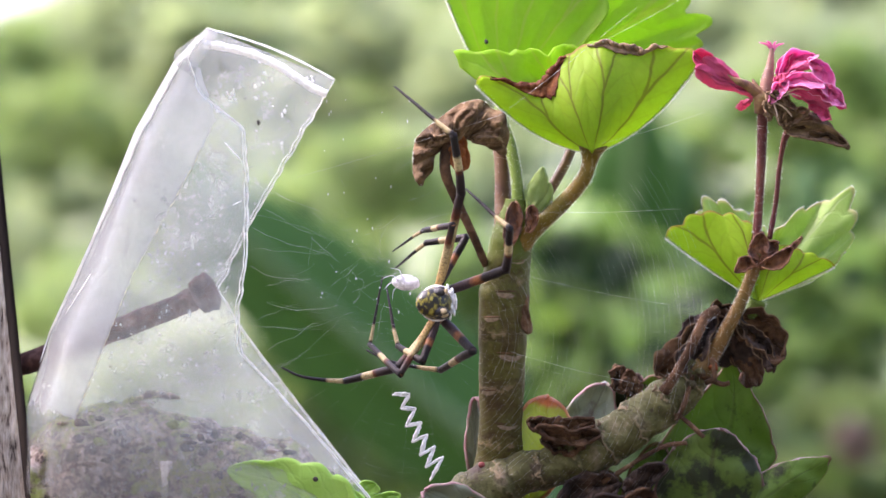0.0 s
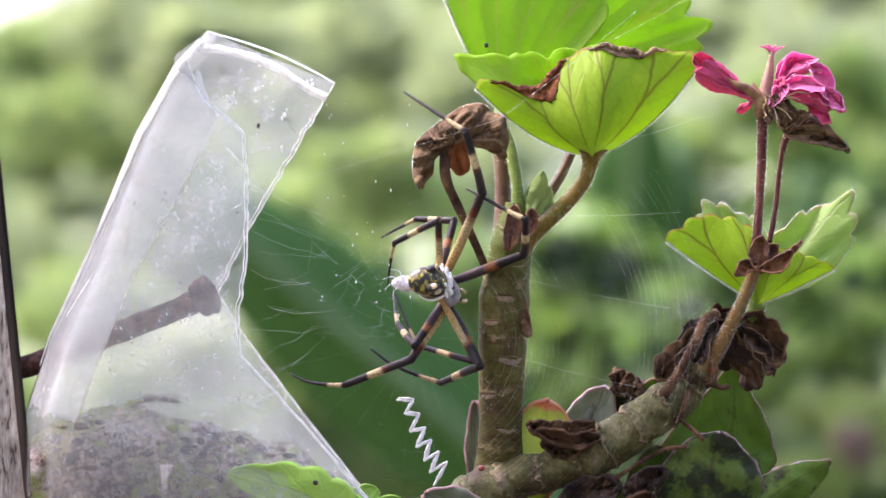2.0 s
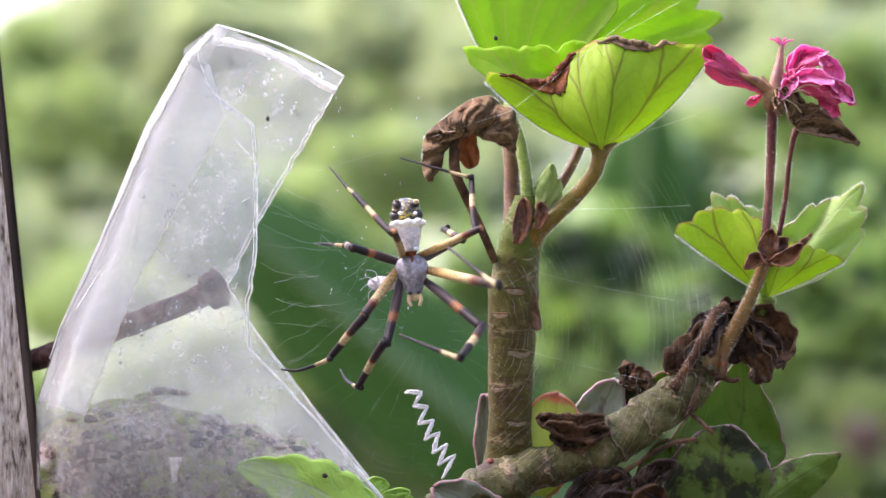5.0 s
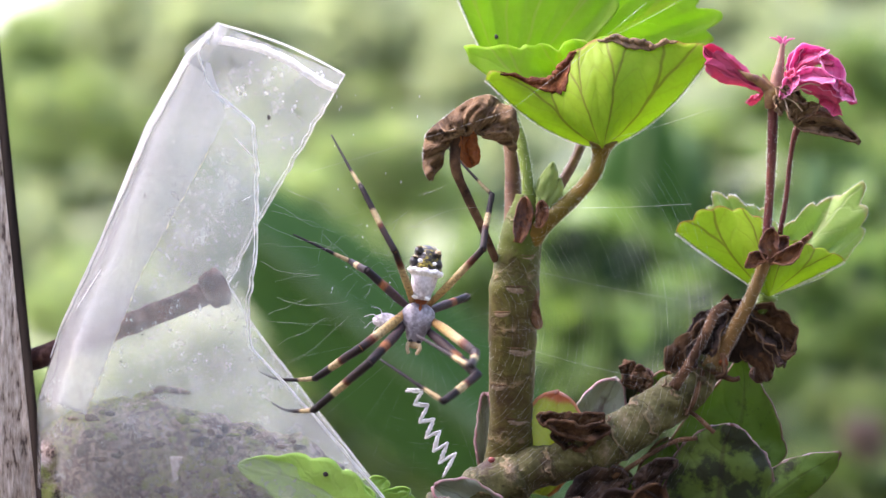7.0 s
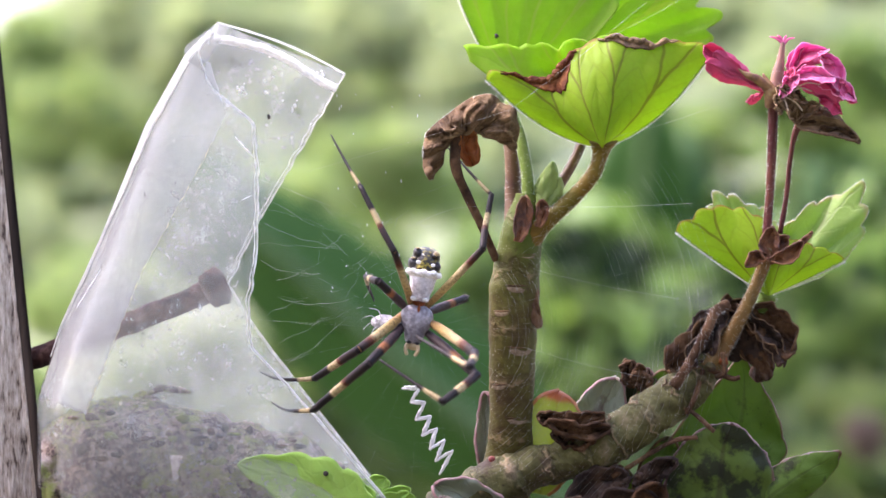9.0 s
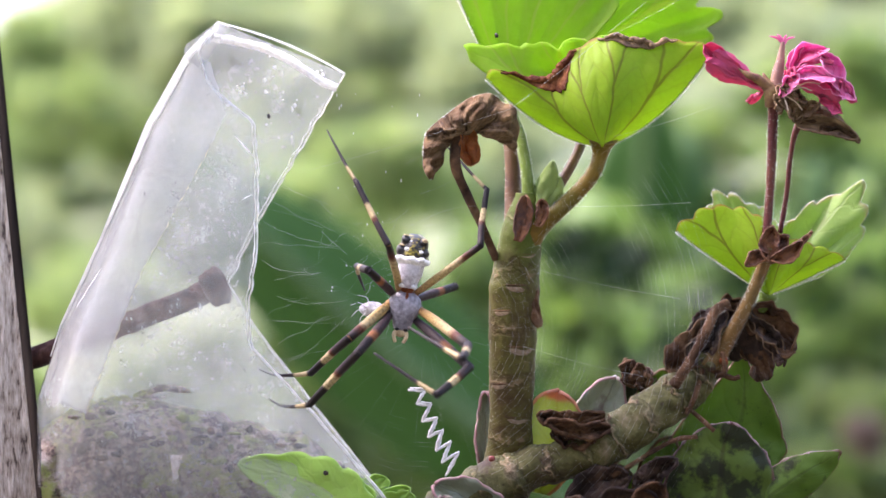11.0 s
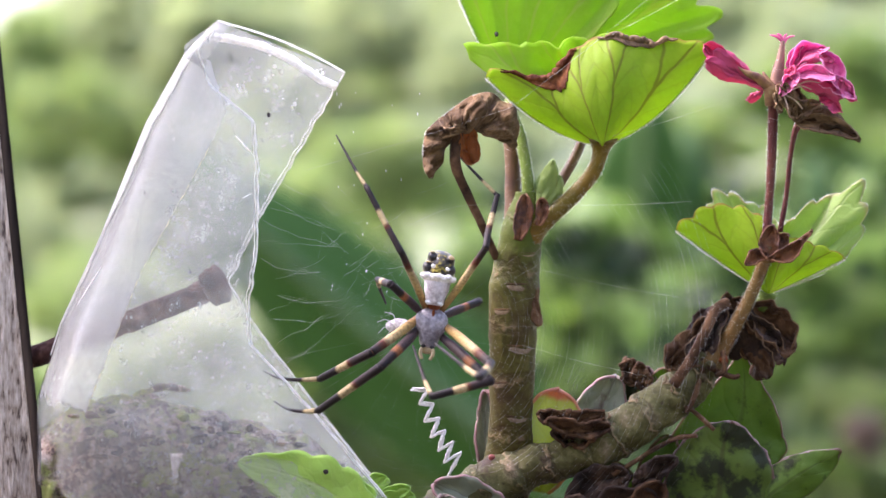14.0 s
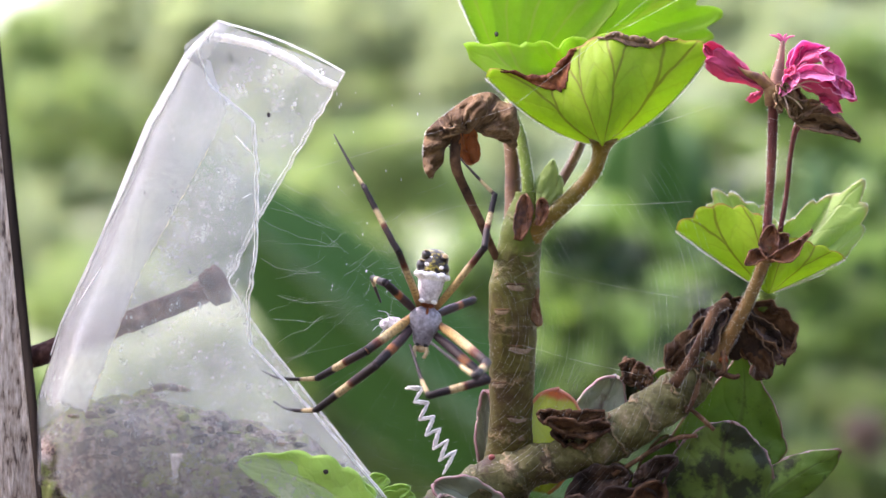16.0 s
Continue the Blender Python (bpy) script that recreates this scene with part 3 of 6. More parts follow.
    if proto.name in FIRST:
        root = copy_thing(proto, m @ Matrix.Diagonal((*(1 / x for x in proto.scale), 1)))
    else:
        FIRST.add(proto.name)
        proto.matrix_basis = m
    foot, base = hill(x, y) - 0.05, z - h * k
    if y < 20 and base > foot:
        STEMS.append((root, m, (x, y, foot), (x + 0.02, y, (foot + base) / 2), (x, y, base + 0.3 * h * k), 18 * w * k))


rng = random.Random(11)
for row, y in enumerate((48, 38, 30, 24, 19, 15)):
    for k in range(12):
        u = -95 + 17 * k + rng.uniform(-9, 9)
        v = 47 - 10 * row + rng.uniform(-7, 7)
        if u < -56 and v > 34:
            continue
        right = u > 18 and v < 26
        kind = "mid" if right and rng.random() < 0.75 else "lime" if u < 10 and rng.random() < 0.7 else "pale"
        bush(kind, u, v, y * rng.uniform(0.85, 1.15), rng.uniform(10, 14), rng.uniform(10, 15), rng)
# hollow of shade on the left, put into darker leaf colour, then the thicket close behind the geranium
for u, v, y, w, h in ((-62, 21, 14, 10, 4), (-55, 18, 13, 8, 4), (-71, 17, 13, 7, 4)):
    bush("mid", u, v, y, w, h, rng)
for u, v, y, w, h in ((-62, -8, 9, 13, 9), (-76, -26, 8, 12, 10), (-8, 14, 9, 12, 9), (-30, 8, 10, 12, 9)):
    bush("lime", u, v, y, w, h, rng)
for u, v, y, w, h in ((-22, -46, 7, 13, 12), (-50, -34, 7, 13, 11), (-12, -42, 5, 10, 9), (-36, -46, 5, 10, 10), (22, -4, 3.8, 6, 6), (48, 6, 4.6, 6, 5), (33, 10, 6, 8, 6), (72, 4, 4.4, 5, 5), (56, -8, 3.2, 4, 4), (6, -4, 3.6, 8, 9), (48, 20, 12, 9, 6), (68, 20, 11, 10, 6)):
    bush("fresh", u, v, y, w, h, rng)
for u, v, y, w, h in ((40, 14, 9, 9, 9), (72, -18, 3.4, 9, 9), (80, -32, 3.2, 8, 10), (58, -30, 3.6, 8, 9), (7, -16, 3.6, 7, 8), (-22, -27, 3.4, 8, 9), (-12, -38, 3.4, 7, 7), (34, -10, 3.9, 11, 9), (66, -12, 3.4, 9, 7), (50, -18, 3.7, 10, 9), (52, -2, 4.2, 10, 8), (80, -6, 4.1, 9, 8), (22, -20, 4.1, 9, 8), (24, -8, 7.5, 12, 10), (44, -6, 7.5, 12, 10), (62, -28, 5.5, 14, 12), (40, -26, 5.5, 13, 11), (78, -40, 5.5, 12, 11), (26, -36, 5.6, 12, 10), (30, 2, 6.5, 12, 9), (62, 8, 6, 12, 9), (78, -2, 6, 10, 9), (20, -18, 5.5, 14, 10), (0, -30, 5, 14, 12), (14, -44, 5, 14, 10)):
    bush("mid", u, v, y, w, h, rng)
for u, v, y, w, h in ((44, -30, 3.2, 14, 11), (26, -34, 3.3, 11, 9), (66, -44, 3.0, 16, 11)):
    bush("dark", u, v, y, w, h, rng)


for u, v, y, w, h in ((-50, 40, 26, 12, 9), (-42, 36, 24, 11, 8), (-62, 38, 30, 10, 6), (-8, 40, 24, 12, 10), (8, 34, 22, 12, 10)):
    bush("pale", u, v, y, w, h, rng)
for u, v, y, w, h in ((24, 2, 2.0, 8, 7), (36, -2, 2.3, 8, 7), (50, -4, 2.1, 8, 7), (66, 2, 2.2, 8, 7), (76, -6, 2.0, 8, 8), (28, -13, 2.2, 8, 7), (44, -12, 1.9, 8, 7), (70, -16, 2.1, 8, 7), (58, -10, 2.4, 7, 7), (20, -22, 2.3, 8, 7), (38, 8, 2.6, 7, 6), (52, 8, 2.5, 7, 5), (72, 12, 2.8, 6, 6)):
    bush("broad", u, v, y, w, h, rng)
for u, v, y, w, h in ((-24, -20, 6.0, 10, 9), (-40, -20, 6.5, 11, 9), (-33, -30, 5.5, 12, 9), (-52, -26, 6.0, 9, 8)):
    bush("mid", u, v, y, w, h, rng)
for u, v, y, w, h in ((70, -27, 1.7, 7, 6), (66, -40, 1.8, 7, 6), (79, -42, 1.7, 7, 5)):
    bush("mid", u, v, y, w, h, rng)
for u, v, y, w, h in ((62, 27, 9, 10, 7), (74, 30, 10, 9, 8)):
    bush("fresh", u, v, y, w, h, rng)
for u, v, y, w, h in ((66, -4, 1.8, 5, 4), (78, -10, 1.8, 5, 4), (60, -22, 1.9, 4, 4), (74, -38, 1.7, 5, 4)):
    bush("fresh", u, v, y, w, h, rng)
bush("russet", 75, -33, 1.55, 4, 4.5, rng)
for u, v, y in ((63, -17, 1.75), (73, -15, 1.8)):
    bush("fresh", u, v, y, 4.5, 4, rng)
for u, v, y in ((70, 10, 3.6), (58, -13, 3.2)):
    bush("fresh", u, v, y, 2.0, 2.4, rng)


for root, m, p0, p1, p2, r in STEMS:
    ob = part("trunk", tube([(*p0, r), (*p1, r * 0.8), (*p2, r * 0.4)], 4, 6, world_space=True), M_TWIG)
    ob.parent = root
    ob.matrix_parent_inverse = m.inverted()


# bare grey trunks at the top of the slope
M_GREY = grained("grey_trunk", [(0.3, (0.20, 0.185, 0.17)), (0.7, (0.34, 0.32, 0.30))], 3.0, 0.9, 6.0, 0.5, 0.02)
for k, (u, w) in enumerate(((-66, 1.6), (-60, 1.1), (-53, 1.9), (-47, 1.0))):
    x, y, z = seen_at(u, 44, 34 + 2 * k)
    foot = hill(x, y) - 0.2
    far_tree = thing("tree", (x, y, foot), "distant pale grey tree trunk on the slope", "tree", "bare trees on the slope")
    r = w * (y + D) / D / 2
    part("trunk", tube([(x, y, foot, r * 1.3), (x + 0.1, y, (foot + z) / 2, r), (x - 0.05, y, z, r * 0.8), (x + 0.2, y, z + 3.5, r * 0.4)], 5, 8, 0.1, world_space=True, freq=2.0), M_GREY, far_tree)
    for j in (-1, 1):
        part("limb", tube([(x, y, z - 0.4 + 0.5 * j, r * 0.5), (x + 0.7 * j, y, z + 1.0, r * 0.35), (x + 1.3 * j, y, z + 3.0, r * 0.12)], 5, 6, world_space=True), M_GREY, far_tree)


# broad leaves, far out of focus: one slanting behind the web, a few upright ones behind the flower
def broad_leaf(name, y, start, end, width, label, mat):
    (u0, v0), (u1, v1) = start, end
    ln = math.hypot(u1 - u0, v1 - v0)
    nu, nv = -(v1 - v0) / ln, (u1 - u0) / ln

    def f(a, b):
        w = width * math.sin(math.pi * (0.1 + 0.84 * b)) * (a - 0.5) * 2
        return Vector(seen_at(u0 + (u1 - u0) * b + nu * w, v0 + (v1 - v0) * b + nv * w, y + 0.06 * abs(a - 0.5) + 0.1 * b))

    root = thing(name, Vector(seen_at(u1, v1, y)), label, "leaf")
    solid(part("blade", surf(f, 12, 24), mat, root), 1.0)
    rib = [(*seen_at(u0 + (u1 - u0) * b, v0 + (v1 - v0) * b, y - 0.004 + 0.1 * b), 4 + 8 * b) for b in (0.05, 0.3, 0.6, 1.0)]
    x, _, z = seen_at(u1, v1, y + 0.1)
    part("stalk", tube([(x, y + 0.1, z + 0.05, 12), (x, y + 0.12, z * 0.5, 14), (x, y + 0.1, hill(x, y) - 0.05, 16)], 6, 8, world_space=True), M_RIB, root)
    part("midrib", tube(rib, 6, 8, world_space=True), M_RIB, root)
    return root


M_BROAD = leaf_material("broad_leaf", (0.030, 0.098, 0.014), (0.052, 0.14, 0.022), (0.07, 0.15, 0.03), 1.0, 0.3, fork=0.0, rough=0.75)
M_BROAD_BLUE = leaf_material("broad_leaf_bluish", (0.045, 0.12, 0.038), (0.07, 0.16, 0.05), (0.08, 0.17, 0.06), 1.0, 0.3, fork=0.0, rough=0.75)
M_RIB = grained("leaf_midrib", [(0.3, (0.07, 0.13, 0.04)), (0.7, (0.10, 0.18, 0.06))], 20.0, 0.6)
M_BROAD_PALE = leaf_material("broad_leaf_pale", (0.055, 0.105, 0.055), (0.08, 0.14, 0.075), (0.09, 0.15, 0.08), 1.0, 0.3, fork=0.0)
broad_leaf("banana_leaf", 2.0, (64, -14), (65, -48), 3.8, "pale bluish green leaf beyond the succulent", M_BROAD_PALE)
broad_leaf("banana_leaf", 1.7, (-47, 15), (37, -58), 14.0, "broad dark green leaf hanging behind the web", M_BROAD)
broad_leaf("banana_leaf", 2.2, (36, 27), (34, -10), 9.0, "upright bluish green leaf behind the geranium", M_BROAD)
broad_leaf("banana_leaf", 2.4, (44, 22), (43, -6), 4.0, "upright bluish green leaf behind the geranium", M_BROAD_BLUE)
broad_leaf("banana_leaf", 2.3, (66, 16), (66, -10), 4.0, "upright bluish green leaf behind the geranium", M_BROAD_BLUE)


BACK_MM = 8.0     # how far the bottle hangs behind the web


def back_at(u, v, d=0.0):
    return at(u, v, d + BACK_MM)


def set_back(points):
    return [(u, v, d + BACK_MM, r) for u, v, d, r in points]


# ---- weathered post, nail, cut plastic bottle with soil ----
post = thing("wooden_post", back_at(-74, -46, 8), "weathered grey wooden post with a dark edge", "post")


def slab(corners, d0, d1, bev):
    bm = bmesh.new()
    lo = [bm.verts.new(back_at(u, v, d0)) for u, v in corners]
    hi = [bm.verts.new(back_at(u, v, d1)) for u, v in corners]
    bm.faces.new(lo)
    bm.faces.new(hi[::-1])
    for i in range(4):
        j = (i + 1) % 4
        bm.faces.new((lo[j], lo[i], hi[i], hi[j]))
    bmesh.ops.recalc_face_normals(bm, faces=bm.faces)
    bmesh.ops.bevel(bm, geom=list(bm.edges), offset=bev, segments=2, affect="EDGES")
    return bm


part("board", slab([(17, -1510), (77.9, -1510), (-88.6, 120), (-149, 120)], -2, 22, 0.0006), M_WOOD, post)
# a narrow near-black strip down the board's right edge
part("edge", slab([(77.9, -1510), (79.6, -1510), (-86.9, 120), (-88.6, 120)], -1.4, 22, 0.0002), M_WOOD_DARK, post, "dark strip along the edge of the board")

nail = thing("nail", back_at(-74, -20, 4), "thick rusty nail driven into the wooden post", "nail")
part("shank", tube(set_back([(-82, -22.0, 5, 2.0), (-70, -18.2, 4, 2.0), (-55, -12.6, 3, 2.05), (-42.3, -7.5, 2, 2.1), (-40.8, -6.9, 2, 2.3)]), 8, 14, 0.14, freq=500), M_RUST, nail)
part("head", tube(set_back([(-42.1, -7.4, 2, 2.2), (-41.5, -7.1, 2, 3.2), (-40.5, -6.7, 2, 3.5), (-39.1, -6.1, 1.5, 3.4), (-38.6, -5.9, 1.5, 2.4)]), 4, 16, 0.18, freq=500), M_RUST, nail, "battered nail head")

# the bottle's wall: a sheet rolled round a fold; p across, q along it, from its upper corner
E_P, E_Q = (0.927, -0.375), (0.375, 0.927)
Q_FOLD, P_FOLD = [-90, -74, -60, -43, -21.5, -7.3, 0], [2.0, -4.4, -5.5, -4.7, -4.8, -3.0, 0.0]
Q_BACK, P_BACK = [-90, -66.8, -56.6, -47.3, -42.1, -29.3, -15.6, 0.3], [96, 59.9, 41.8, 26.2, 19.2, 20.0, 22.0, 24.3]
Q_FRONT, P_FRONT = [-90, -67, -58, -50.8, -44.9, -34.6, -21.6, -14, -10.9, -6.1, 0], [96, 59.4, 42.4, 27, 24.1, 21.6, 16.5, 12.7, 3.0, -1.3, 0]


def sheet(p, q, d):
    return back_at(-39.9 + p * E_P[0] + q * E_Q[0], 40.3 + p * E_P[1] + q * E_Q[1], d)


def half_depth(q):
    return 2.0 + 12.0 * min(1.0, -q / 80) ** 0.8


def wall_point(a, b):
    """a: from the back's cut edge round the fold to the front's; b: down the bottle."""
    q = -88 * b
    pl, pb, pf = np.interp(q, Q_FOLD, P_FOLD), np.interp(q, Q_BACK, P_BACK), np.interp(q, Q_FRONT, P_FRONT)
    r = half_depth(q)
    w = min(r, (pb - pl) * 0.5)
    dent = 0.5 * noise.noise(Vector((a * 4, b * 7, 2.0))) + 0.25 * noise.noise(Vector((a * 9, b * 16, 5.0)))
    if a < 0.42:
        s = a / 0.42
        p, d = pb + (pl + w - pb) * s, r
        d += 1.2 * math.sin(math.pi * s) * min(1, -q / 20)
    elif a < 0.58:
        g = math.pi * (a - 0.42) / 0.16
        p, d = pl + w - w * math.sin(g), r * math.cos(g)
    else:
        s = (a - 0.58) / 0.42
        p, d = pl + w + (max(pf, pl + 0.2) - pl - w) * s, -r
        if pf < pl + w:
            p, d = pl + w * (1 - s) + pf * s, -r
        d -= 1.2 * math.sin(math.pi * s) * min(1, -q / 20)
    return sheet(p, q, d + dent)


bottle = thing("plastic_bottle", sheet(20, -88, 0), "cut and folded clear plastic bottle hung on the nail, dusty", "bottle")
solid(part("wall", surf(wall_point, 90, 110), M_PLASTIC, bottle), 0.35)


def rim_line(qs, ps, sign, q_low, q_high, r):
    pts = []
    n = 70
    for i in range(n + 1):
        q = q_low + (q_high - q_low) * i / n
        p = np.interp(q, qs, ps) + 0.34 * noise.noise(Vector((q * 0.45, sign * 7, 0))) + 0.12 * noise.noise(Vector((q * 1.6, sign * 5, 0)))
        c = sheet(p, q, sign * half_depth(q))
        pts.append((*c, r * (1 + 0.9 * noise.noise(Vector((q * 1.3, sign * 3, 1))))))
    return tube(pts, 2, 8, world_space=True)


# cut edges as double white lines, their glitter painted by the material
for qs, ps, sign, high, wide in ((Q_FRONT, P_FRONT, -1, -5, 0.16), (Q_BACK, P_BACK, 1, 0, 0.13)):
    edge = part("cut_edge", rim_line(qs, ps, sign, -67, high, wide), M_PLASTIC_EDGE, bottle, "rough cut edge, its sparkle put into the colour")
    inner = [p - 0.55 for p in ps]
    part("burr", rim_line(qs, inner, sign * 1.02, -67, high - 6, wide * 0.55), M_PLASTIC_EDGE, edge)
top = [(*sheet(p, -0.0 + 1.0 * math.sin(p / 24.3 * 3.1), 2.0), 0.2) for p in (0, 3, 7, 12, 17, 21, 24.3)]
part("cut_edge", tube(top, 5, 8, 0.15, world_space=True), M_PLASTIC_EDGE, bottle, "rough cut edge, its sparkle put into the colour")


def front_depth(p, q):
    """How far the bottle's front wall stands before its middle, p across and q along it."""
    pl, pb, r = np.interp(q, Q_FOLD, P_FOLD), np.interp(q, Q_BACK, P_BACK), half_depth(q)
    x = min(1.0, max(0.0, (p - pl) / min(r, (pb - pl) * 0.5)))
    return -r * math.sqrt(max(0.0, 1 - (1 - x) ** 2))


# the fold's highlight, painted as a white strip laid over the wall
def glint_point(a, b):
    q = -1.8 - 64 * b
    wide = np.interp(b, [0, 0.05, 0.3, 0.5, 0.62, 0.8, 1], [0.9, 1.3, 1.25, 0.85, 0.35, 0.45, 0.15]) * (1 + 0.35 * noise.noise(Vector((q * 0.25, 4, 0))))
    p = np.interp(q, Q_FOLD, P_FOLD) - 0.25 + wide * a
    return sheet(p, q, front_depth(p, q) - 0.7)


solid(part("fold_glint", surf(glint_point, 6, 90), M_GLINT_CREASE, bottle, "white strip on the bottle's fold, its highlight put into the colour"), 0.2)
for name, p0, q0, p1, q1, r in (("crease_line", 10.4, -17.5, 14.8, -19.6, 0.16), ("crease_line", -2.8, -48.0, -4.2, -56.0, 0.14), ("scratch", 17.0, -26.0, 15.8, -27.4, 0.05)):
    line = []
    for i in range(9):
        p, q = p0 + (p1 - p0) * i / 8 + 0.15 * noise.noise(Vector((i * 0.7, p0, 0))), q0 + (q1 - q0) * i / 8
        line.append((*sheet(p, q, front_depth(p, q) - 1.5), r * math.sin(math.pi * (0.08 + 0.84 * i / 8))))
    part(name, tube(line, 2, 6, 0.3, world_space=True, freq=900), M_GLINT_CREASE, bottle, "pale crease in the plastic")
dust = random.Random(23)
for p, q, spread, count in ((8.2, -9.0, 0.9, 7), (20.4, -1.6, 0.9, 6), (7.2, -12.0, 0.6, 3), (17.8, -8.4, 0.5, 3), (12.5, -6.0, 3.0, 6)):
    for k in range(count):
        pk, qk, size = p + dust.gauss(0, 0.5 * spread), q + dust.gauss(0, 0.8 * spread), dust.uniform(0.12, 0.42)
        part("dust_mark", ball(sheet(pk, qk, half_depth(qk) - 0.4), (size, 0.08, size * dust.uniform(0.6, 1.5)), 0.8, 1500, sub=2, seed=k), M_GLINT_CREASE, bottle, "white dust mark")


def lip_point(a, b):
    p = 0.4 + 23.6 * a
    arch = 1.6 * math.sin(math.pi * min(1, a * 1.15)) - 1.0
    return sheet(p, -2.4 + arch + (1.25 + 0.35 * noise.noise(Vector((p * 0.5, 2, 0)))) * b, 1.4 - 1.6 * math.sin(math.pi * b))


solid(part("folded_lip", surf(lip_point, 30, 8), M_PLASTIC_EDGE, bottle, "bent upper lip, its white shine put into the colour"), 0.3)


def film_point(a, b):
    """The film lines the front from the fold to the seam, ragged below."""
    q = -7 - 66 * b
    pl = np.interp(q, Q_FOLD, P_FOLD)
    pr = np.interp(q, [-73, -46, -23.4, -14.5, -7], [4.3, 4.1, 6.8, 7.5, 1.5]) + 0.35 * noise.noise(Vector((q * 0.8, 0, 0)))
    if a < 0.25:
        p = pl + 0.25 + 3.0 * (1 - a / 0.25) ** 2
        d = -front_depth(p, q) * 0.9
    else:
        p = pl + 0.25 + (pr - pl - 0.25) * ((a - 0.25) / 0.75) ** 1.6
        d = front_depth(p, q) * 0.9 + 0.5
    if b > 0.96:
        q += 2.2 * noise.noise(Vector((a * 9, 3, 0)))
    return sheet(p, q, d + 0.25 * noise.noise(Vector((a * 3, b * 9, 0))))


solid(part("inner_film", surf(film_point, 40, 90), M_FILM, bottle, "milky white film stuck inside the fold"), 0.15)


seam = []
for i in range(70):
    q = -20 - 52 * i / 69
    p = np.interp(q, [-73, -46, -23.4, -14.5, -9], [4.3, 4.1, 6.8, 7.5, 3.0]) + 0.25 * noise.noise(Vector((q * 0.8, 0, 0)))
    seam.append((*sheet(p, q, -half_depth(q) - 1.5), 0.15 * max(0.06, 0.2 + 1.6 * noise.noise(Vector((q * 1.9, 9, 0))))))
part("seam", tube(seam, 1, 6, world_space=True), M_SEAM, bottle, "broken line of dried glue")
part("speck", ball(sheet(14.6, -12.0, 2.2), (0.35, 0.3, 0.5), 0.3, 900, sub=2), M_SPECK, bottle)
for k in range(12):
    q = -24 - 40 * ((k * 0.618) % 1)
    p = 6 + 12 * ((k * 0.381) % 1)
    part("speck", ball(sheet(p, q, -half_depth(q) - 1.6), (0.12 + 0.1 * (k % 3), 0.1, 0.15), 0.3, 900, sub=1), M_SPECK, bottle)


def soil_point(a, b):
    u = -71 + 72 * b
    top = np.interp(u, [-71, -64, -53, -45, -36, -26, -18, -10, 1], [-32, -27.4, -26.0, -28, -30.4, -33, -38, -45, -56])
    g = 2 * math.pi * a
    cx, cz = math.cos(g), math.sin(g)
    sq = max(abs(cx), abs(cz)) ** 0.6
    v = (top - 95) / 2 + (top + 95) / 2 * cz / sq
    d = 10.5 * cx / sq
    q = back_at(u, v, d)
    return q + Vector((cx, 0, cz)).normalized() * 0 + Vector((0, -0.0022 * cx, 0.0018)) * (noise.noise(q * 160) + 0.5 * noise.noise(q * 420) + 0.3 * noise.noise(q * 1100))


soil = part("soil", surf(soil_point, 170, 260, True), M_SOIL)
tagged(soil, "dark crumbly potting soil with moss inside the bottle", "soil", kind="stuff")


SOIL_U, SOIL_V = [-71, -64, -53, -45, -36, -26, -18, -10, 1], [-32, -27.4, -26.0, -28, -30.4, -33, -38, -45, -56]


def crumb(k):
    """A loose bit lying between the soil and the bottle's wall."""
    r = random.Random(k)
    u = r.uniform(-66, -16)
    v = np.interp(u, SOIL_U, SOIL_V) - 0.6 - 15 * r.random() ** 1.4
    return ball(back_at(u, v, -10.6 - 1.2 * r.random()), (r.uniform(0.35, 1.5), 0.5, r.uniform(0.3, 0.95)), 0.6, 900, sub=2, seed=k)


for k in range(90):
    tagged(part("soil_crumb", crumb(k), (M_DEAD_DARK, M_SOIL, M_DEAD, M_SPECK, M_MOSS, M_SOIL)[k % 6]), "small crumb of soil, moss or bark behind the plastic", "soil", "crumbs on the soil")
chip = surf(lambda a, b: back_at(-47.6 + 2.3 * (a - 0.5) * (0.15 + 0.85 * b) + 0.5 * b, -40.6 + 4.4 * b, -13.2), 4, 6)
tagged(solid(part("pale_chip", chip, M_CHIP), 0.4), "pale dry chip lying on the soil", "chip")
twig = tube(set_back([(-52.5, -25.2, -9.5, 0.5), (-50, -24.5, -9.6, 0.7), (-47, -24.6, -9.6, 0.6), (-44.6, -25.0, -9.5, 0.3)]), 6, 8, 0.5, freq=900)
tagged(part("dead_twig", twig, M_SOIL), "short dark twig stuck to the plastic above the soil", "twig")


# ---- geranium ----
def fan(apex, table, lean=0.0, cup=0.0, flare=0.4, ruffle=0.4, side=0.0, n=72, rings=24, scallop=0.06, lobes=9, seed=0, fold=0.35, pleats=5, b0=0.0, crumple=0.0, curl=0.0):
    """A palmate leaf: rays from its stalk; table of (degrees from upright, length in mm); lean: mm by which its rim comes nearer;
    cup: mm by which its middle bulges nearer; side: mm by which its right edge is farther than its left; curl: mm by which the very rim bends nearer."""
    ang, rad = [radians(x[0]) for x in table], [x[1] for x in table]

    def f(a, b):
        b = b0 + (1 - b0) * b
        w = ang[0] + (ang[-1] - ang[0]) * a
        r = np.interp(w, ang, rad)
        r *= 1 - scallop * (1 - abs(math.sin(a * lobes * math.pi))) * b ** 4 + 0.5 * scallop * noise.noise(Vector((a * 17, seed, 0))) * b ** 2
        mean = (ang[0] + ang[-1]) / 2
        bent = mean + (w - mean) * (1 + flare * (1 - b) ** 1.3)
